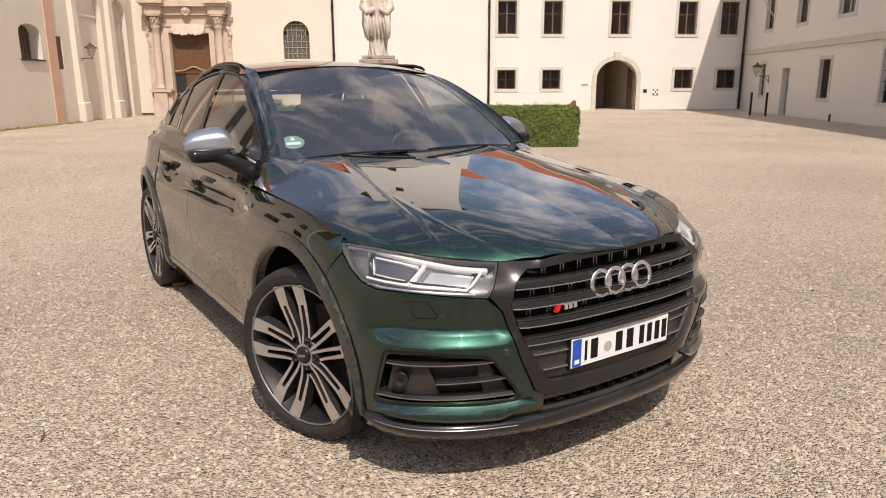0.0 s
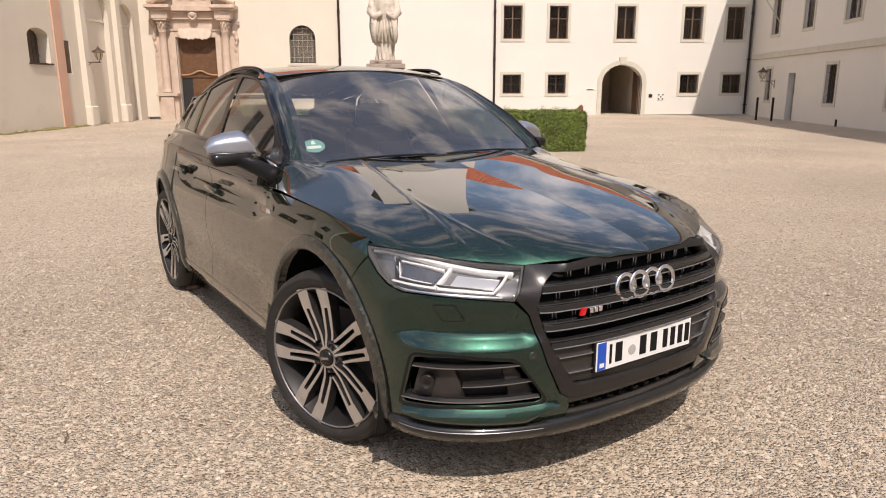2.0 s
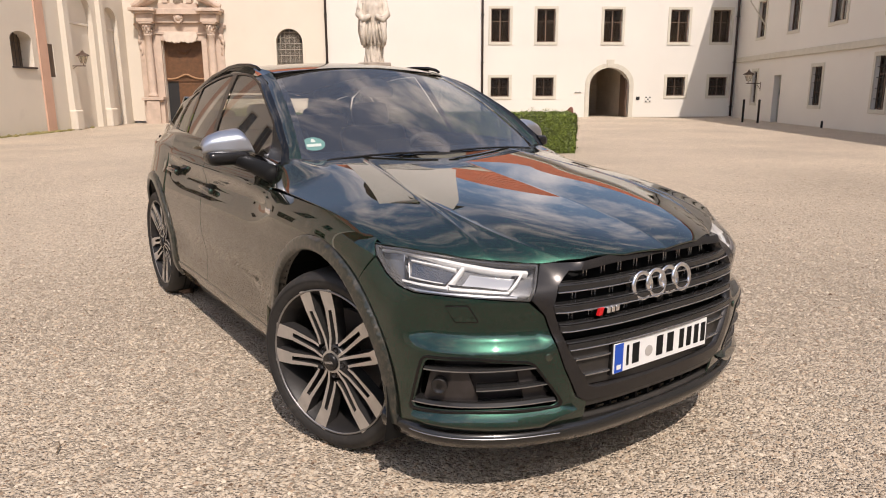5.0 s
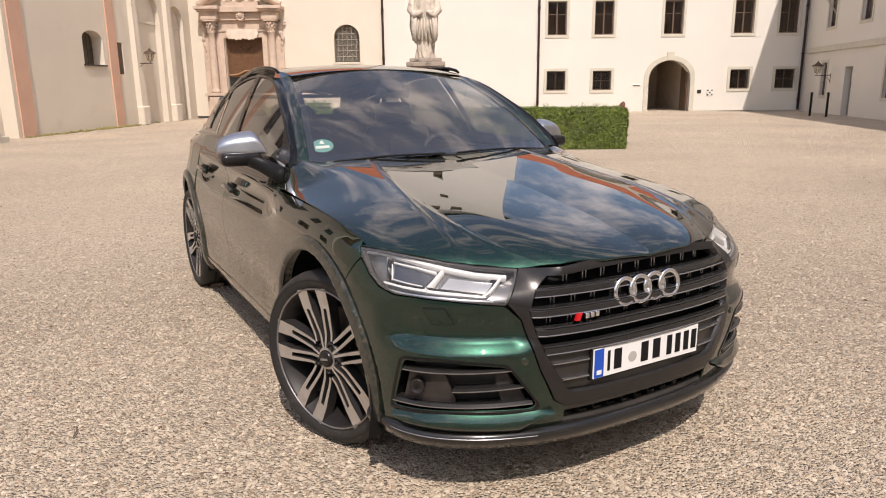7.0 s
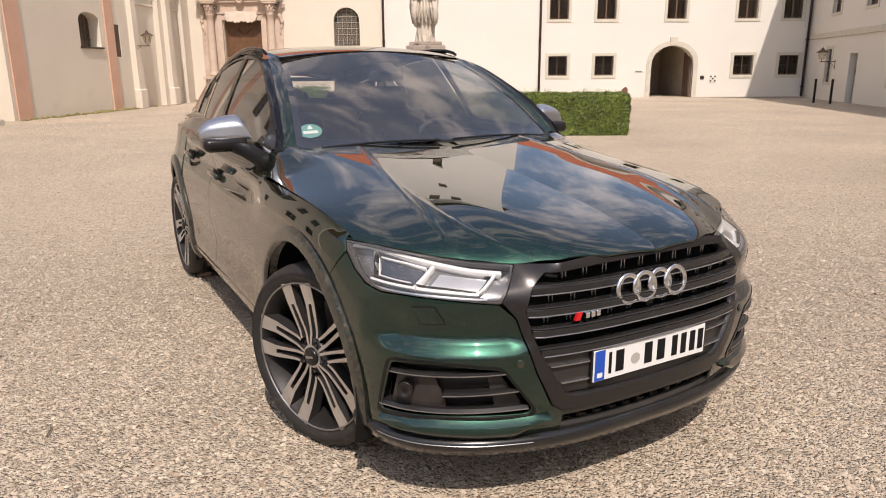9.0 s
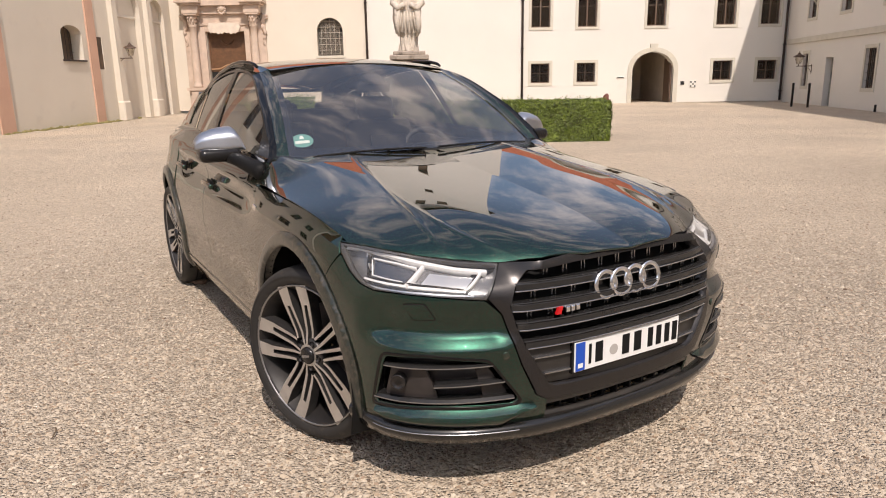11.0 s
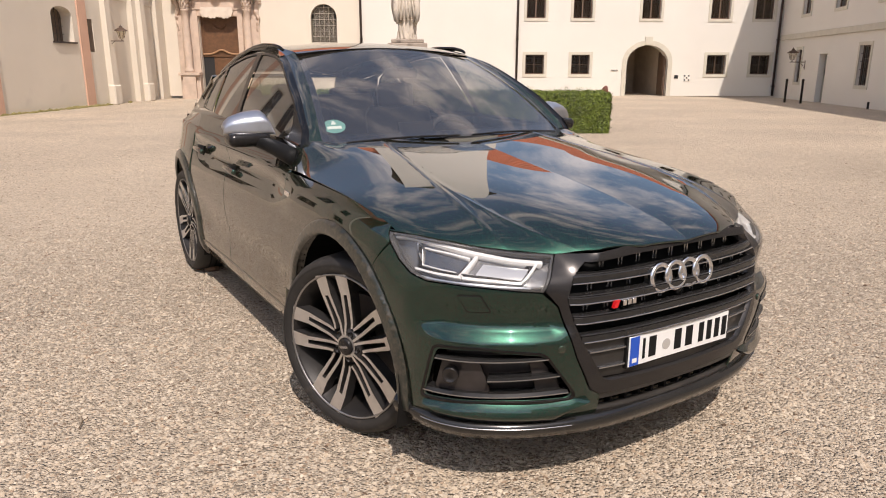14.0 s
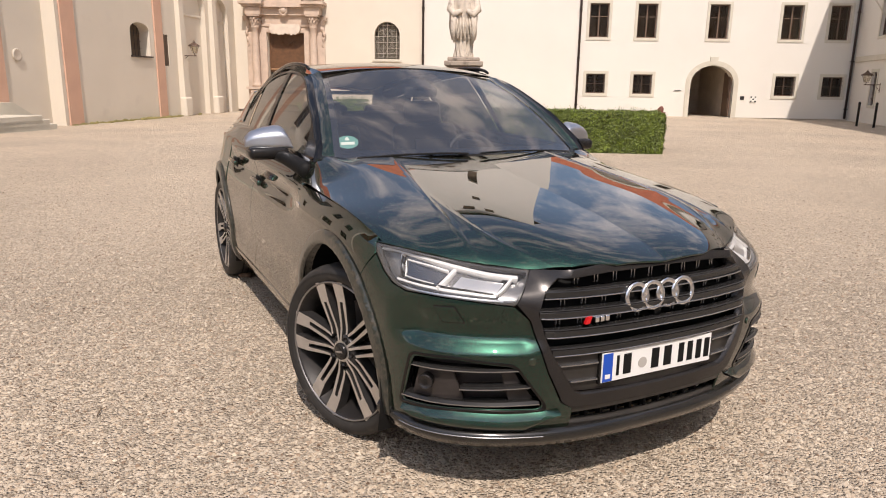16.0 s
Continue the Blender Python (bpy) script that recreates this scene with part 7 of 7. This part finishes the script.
skin("headliner", [(-0.93, 1.42), (0.93, 1.42), (0.93, 3.2), (-0.93, 3.2)], roof_skin, M_DASH, car, 0.08, flange=0, off=-0.014, label="dark cloth headliner")
skin("roof", [(-1, 1.36), (1, 1.36), (1, 3.35), (-1, 3.35)], roof_skin, M_PAINT, car, 0.06, flange=0.0)
bm = bmesh.new()
rows = [[bm.verts.new((x, y + 0.045 * (x / 0.8) ** 2, z)) for x in np.linspace(-0.80, 0.80, 21)] for y, z in ((0.58, 1.058), (0.61, 1.068), (0.66, 1.078))]
for p, q in zip(rows, rows[1:]):
    for i in range(20):
        bm.faces.new((p[i], p[i + 1], q[i + 1], q[i]))
part("cowl", bm, M_BLACK, car)
for x0, x1, y0 in ((0.62, 0.02, 0.60), (-0.05, -0.60, 0.60)):
    bm = bmesh.new()
    pts = []
    for i in range(9):
        u, v = (x0 + (x1 - x0) * i / 8) / 0.70, 0.0 + 0.012 * math.sin(math.pi * i / 8)
        p = screen(u, v)
        pts.append((p[0], p[1] - 0.008, p[2] + 0.001))
    tube(bm, pts, 0.0055, 6)
    tube(bm, [(x0, 0.60, 1.07), pts[3]], 0.005, 6)
    part("wiper", bm, M_BLACK, car)
def sticker_disc(r0, n=24):
    return [(-0.897 + 1.12 * r0 / 0.68 * math.cos(2 * math.pi * i / n), 0.162 + 0.85 * r0 / 0.65 * math.sin(2 * math.pi * i / n)) for i in range(n)]
skin("windscreen_sticker", sticker_disc(0.046), screen, M_STICKER, car, 0.03, flange=0, off=-0.009, label="round green emission sticker")
skin("sticker_print", [(-0.945, 0.135), (-0.85, 0.135), (-0.85, 0.160), (-0.945, 0.160)], screen, M_STICKW, car, 0.03, flange=0, off=-0.007)
skin("sticker_print", [(-0.915, 0.175), (-0.88, 0.175), (-0.89, 0.205), (-0.905, 0.205)], screen, M_STICKW, car, 0.03, flange=0, off=-0.007)

# tail, seen only past the roof
def tail(u, v):
    return (u * (0.62 - 0.09 * v), 3.60 - 0.28 * v, 1.06 + 0.335 * v)


skin("tailgate", [(-1, 0), (1, 0), (1, 1), (-1, 1)], tail, M_PAINT, car, 0.08, [[(-0.94, 0.06), (0.94, 0.06), (0.96, 0.97), (-0.96, 0.97)]], 0.02, flip=True)
skin("rear_window", [(-0.94, 0.06), (0.94, 0.06), (0.96, 0.97), (-0.96, 0.97)], tail, M_REARGLASS, car, 0.1, flange=0).visible_shadow = False
for g in (-1, 1):
    corner = [glass(3.40, 1.06, g), glass(3.36, 1.13, g), glass(3.33, 1.184, g), glass(3.2, 1.262, g), glass(3.1, 1.31, g), glass(3.0, 1.36, g), roof_skin(g, 3.2), roof_skin(g, 3.34)]
    strip("tail_side", [tail(g, v) for v in np.linspace(0, 1, 8)], corner, M_PAINT, car, 0.006 * g, 3)
rear_half = [(s_at_y(3.452), 0.35), (s_at_y(3.452), 1.26), (S_END - 0.9, 1.10), (S_END, 1.06), (S_END, 0.35)]
for g in (-1, 1):
    skin("rear_bumper", mir(rear_half, g), lower, M_PAINT, car, 0.06, flange=0.0)
part("rear_spoiler", boxes((-0.41, 0.41, 3.33, 3.44, 1.388, 1.404)), M_PAINT, car, bevel=0.01)

# underbody, as black boxes added inside the shell to block light, and cabin
part("light_block_underbody", boxes((-0.60, 0.60, -0.66, 3.55, 0.24, 0.42), (-0.78, 0.78, 0.62, 2.25, 0.22, 0.42), (-0.55, 0.55, -0.68, 0.50, 0.42, 0.82)), M_INK, car)
part("bulkhead", boxes((-0.78, 0.78, 0.52, 0.58, 0.42, 1.04)), M_INK, car)
for g in (-1, 1):
    rbox("door_lining", (0.05, 1.75, 0.62), Matrix.Translation((g * 0.80, 1.55, 0.76)), M_DASH, car, 0.02)
bm = bmesh.new()
rows = []
for x in np.linspace(-0.76, 0.76, 25):
    hood_ = 0.045 * math.exp(-((x - 0.36) / 0.17) ** 2)
    rows.append([bm.verts.new((x, y, z)) for y, z in ((0.60, 1.00), (0.70, 1.035), (0.90, 1.045 + hood_ * 0.5), (1.02, 1.040 + hood_), (1.07, 1.00), (1.07, 0.80), (0.98, 0.60))])
for p, q in zip(rows, rows[1:]):
    for i in range(6):
        bm.faces.new((p[i], p[i + 1], q[i + 1], q[i]))
part("dashboard", bm, M_DASH, car, smooth=True)
rbox("screen_display", (0.22, 0.015, 0.13), Matrix.Translation((0.0, 1.02, 1.10)) @ pose(0, 0, 0, -12), M_GLOSS, car, 0.005)
bm = bmesh.new()
rr = []
for i in range(36):
    a = 2 * math.pi * i / 36
    rr.append([bm.verts.new(((0.18 + 0.016 * math.cos(b)) * math.cos(a), 0.016 * math.sin(b), (0.18 + 0.016 * math.cos(b)) * math.sin(a))) for b in (2 * math.pi * j / 8 for j in range(8))])
for i in range(36):
    for j in range(8):
        bm.faces.new((rr[i][j], rr[(i + 1) % 36][j], rr[(i + 1) % 36][(j + 1) % 8], rr[i][(j + 1) % 8]))
bm_box(bm, -0.17, 0.17, -0.012, 0.012, -0.02, 0.03)
bm_box(bm, -0.03, 0.03, -0.012, 0.012, -0.17, 0.0)
bmesh.ops.create_icosphere(bm, subdivisions=2, radius=0.065, matrix=Matrix.Diagonal((1, 0.4, 1, 1)))
sw = part("steering_wheel", bm, M_DASH, car, smooth=True)
sw.matrix_local = pose(0.37, 1.20, 1.0, -24, 0, 0)
for g in (-1, 1):
    seat = rbox("front_seat", (0.50, 0.52, 0.16), Matrix.Translation((g * 0.37, 1.52, 0.60)), M_SEAT, car, 0.05, label="dark leather front seat")
    rbox("backrest", (0.49, 0.14, 0.62), Matrix.Translation((g * 0.37, 1.86, 0.90)) @ pose(0, 0, 0, -16), M_SEAT, seat, 0.06)
    rbox("headrest", (0.27, 0.10, 0.17), Matrix.Translation((g * 0.37, 1.97, 1.27)) @ pose(0, 0, 0, -10), M_SEAT, seat, 0.045)
rb = rbox("rear_bench", (1.25, 0.50, 0.18), Matrix.Translation((0, 2.45, 0.62)), M_SEAT, car, 0.05)
rbox("backrest", (1.25, 0.14, 0.64), Matrix.Translation((0, 2.78, 0.94)) @ pose(0, 0, 0, -18), M_SEAT, rb, 0.05)
for x in (-0.40, 0.0, 0.40):
    rbox("headrest", (0.25, 0.09, 0.13), Matrix.Translation((x, 2.90, 1.235)), M_SEAT, rb, 0.04)
part("load_floor", boxes((-0.6, 0.6, 2.85, 3.55, 0.86, 0.90)), M_DASH, car)
mb = rbox("interior_mirror", (0.22, 0.03, 0.06), Matrix.Translation((0.0, 1.20, 1.425)) @ pose(0, 0, 0, 8, 0, 6), M_DASH, car, 0.018)
rbox("sensor_housing", (0.12, 0.10, 0.03), Matrix.Translation((0.0, 1.20, 1.468)) @ pose(0, 0, 0, 26), M_BLACK, mb, 0.02)


# wheels
def wheel(name, place, label):
    """A twin-spoke wheel in its own frame: x outward, hub face near x = 0."""
    w = new(name)
    w.parent = car
    w.matrix_local = place
    w["label"] = label
    R, RR = 0.371, 0.300
    tyre_prof = [(RR - 0.012, -0.235), (RR + 0.02, -0.25), (0.340, -0.252), (0.361, -0.235), (R, -0.20), (R, -0.040), (0.365, -0.014), (0.350, 0.004), (0.326, 0.010), (RR + 0.006, -0.004), (RR - 0.012, -0.016)]
    tyre = part("tyre", lathe_open(tyre_prof, 80), M_TYRE, w, smooth=True)
    for rad, hgt in ((0.336, 0.0105),):
        part("tyre_rib", lathe_open([(rad, -0.004), (rad + 0.002, hgt), (rad + 0.006, -0.004)], 80), M_TYRE, tyre, smooth=True)
    # dark bands on the flat tread paint the shade of its grooves
    for off in (-0.085, -0.127, -0.170):
        part("groove_shade_band", lathe_open([(R + 0.0006, off - 0.005), (R + 0.0006, off + 0.005)], 80), M_INK, tyre)
    rim = part("rim", lathe_open([(RR + 0.001, -0.012), (RR, -0.004), (RR - 0.006, -0.004), (RR - 0.012, -0.012), (0.268, -0.05), (0.258, -0.11), (0.258, -0.20), (RR, -0.235)], 80), M_BARREL, w, "rim barrel, its shade put into a darker colour", smooth=True)
    part("rim_lip", lathe_open([(RR + 0.002, -0.006), (RR + 0.001, 0.0005), (RR - 0.004, 0.0), (RR - 0.007, -0.009)], 80), M_LIP, rim, "machined rim edge", smooth=True)
    part("brake_disc", lathe_open([(0.07, -0.125), (0.19, -0.125), (0.19, -0.145), (0.07, -0.145)], 48), M_DISC, w)
    # black disc added behind the spokes for the wheel's dark depth
    part("barrel_back", lathe_open([(0.01, -0.15), (0.258, -0.17)], 48), M_INK, w)
    cal = bmesh.new()
    bm_box(cal, -0.16, -0.10, -0.21, -0.115, -0.09, 0.09)
    part("brake_caliper", cal, M_INK, w, bevel=0.015)
    hub = part("hub", lathe_open([(0.010, -0.022), (0.066, -0.022), (0.072, -0.028), (0.074, -0.055), (0.07, -0.09)], 40), M_RIM, w, smooth=True)
    part("hub_face", lathe_open([(0.036, -0.0165), (0.047, -0.0165)], 40), M_FACE, hub)
    part("hub_cap", lathe_open([(0.001, -0.002), (0.030, -0.003), (0.036, -0.008), (0.038, -0.032)], 32), M_BLACK, hub, smooth=True)
    part("cap_mark", boxes((-0.002, -0.0005, -0.022, 0.022, -0.005, 0.005)), M_TITANBAR, hub)
    for k in range(5):
        a = radians(90 + 72 * k + 36)
        bolt = part("wheel_bolt", lathe_open([(0.001, -0.018), (0.008, -0.016), (0.012, -0.010), (0.013, -0.02)], 12), M_BLACK, hub)
        bolt.matrix_local = pose(-0.006, 0.056 * math.cos(a), 0.056 * math.sin(a))
    def spoke(side):
        """One spoke of a pair: wide pad at the rim, then two thin legs; the inner one meets its twin at the hub,
        the outer one meets the next pair. Rows of (r outward, t0, t1 across)."""
        def run(r0, r1, n, inner, outer):
            rows = []
            for r in np.linspace(r0, r1, n):
                k = (r - r0) / (r1 - r0)
                t = sorted((side * (inner[0] + (inner[1] - inner[0]) * k), side * (outer[0] + (outer[1] - outer[0]) * k)))
                rows.append((r, t[0], t[1]))
            return rows
        pad = run(0.212, 0.297, 5, (0.0275, 0.0255), (0.0805, 0.0885))
        leg_in = run(0.046, 0.214, 8, (0.0005, 0.0275), (0.0125, 0.0455))
        leg_out = run(0.072, 0.214, 8, (0.0400, 0.0610), (0.0520, 0.0806))
        return [leg_in, leg_out], pad
    def depth(r):
        return float(np.interp(r, [0.05, 0.10, 0.2, 0.296], [-0.016, -0.024, -0.014, -0.003]))
    for k in range(5):
        for side in (-1, 1):
            legs, pad = spoke(side)
            body, face = bmesh.new(), bmesh.new()
            rot = Matrix.Rotation(radians(72 * k + 90), 4, "X")
            for run in legs + [pad]:
                rows = []
                fr = []
                for r, t0, t1 in run:
                    d = depth(r)
                    pts = [(d - 0.0015, r, t0), (d - 0.0015, r, t1), (d - 0.045, r, t1 + 0.004), (d - 0.045, r, t0 - 0.004)]
                    rows.append([body.verts.new(rot @ Vector(p)) for p in pts])
                    fr.append([face.verts.new(rot @ Vector((d, r, t))) for t in (t0 + 0.0008, t1 - 0.0008)])
                for p, q in zip(rows, rows[1:]):
                    for i in range(4):
                        body.faces.new((p[i], p[(i + 1) % 4], q[(i + 1) % 4], q[i]))
                body.faces.new(rows[0])
                body.faces.new(rows[-1])
                for p, q in zip(fr, fr[1:]):
                    face.faces.new((p[0], p[1], q[1], q[0]))
            sp = part("spoke", body, M_RIM, w)
            part("spoke_face", face, M_FACE, sp, "machined light grey face")
    return w


def lathe_open(profile, n):
    """A turned shape round the x axis from (radius, x) pairs, without end faces."""
    bm = bmesh.new()
    rings = [[bm.verts.new((x, r * math.cos(2 * math.pi * i / n), r * math.sin(2 * math.pi * i / n))) for i in range(n)] for r, x in profile]
    for a, b in zip(rings, rings[1:]):
        for i in range(n):
            bm.faces.new((a[i], a[(i + 1) % n], b[(i + 1) % n], b[i]))
    return bm


WZ = 0.371
wheel("front_wheel", pose(-0.922, 0.012, WZ, 0, 0, 180 + 22) @ pose(0, 0, 0, 12, 0, 0), "twin-spoke front wheel with machined faces, steered")
wheel("front_wheel", pose(0.912, 0, WZ, 0, 0, 22) @ pose(0, 0, 0, 30, 0, 0), "twin-spoke front wheel with machined faces, steered")
wheel("rear_wheel", pose(-0.915, 2.822, WZ, 0, 0, 180) @ pose(0, 0, 0, 40, 0, 0), "twin-spoke rear wheel with machined faces")
wheel("rear_wheel", pose(0.915, 2.822, WZ, 0, 0, 0) @ pose(0, 0, 0, 5, 0, 0), "twin-spoke rear wheel with machined faces")
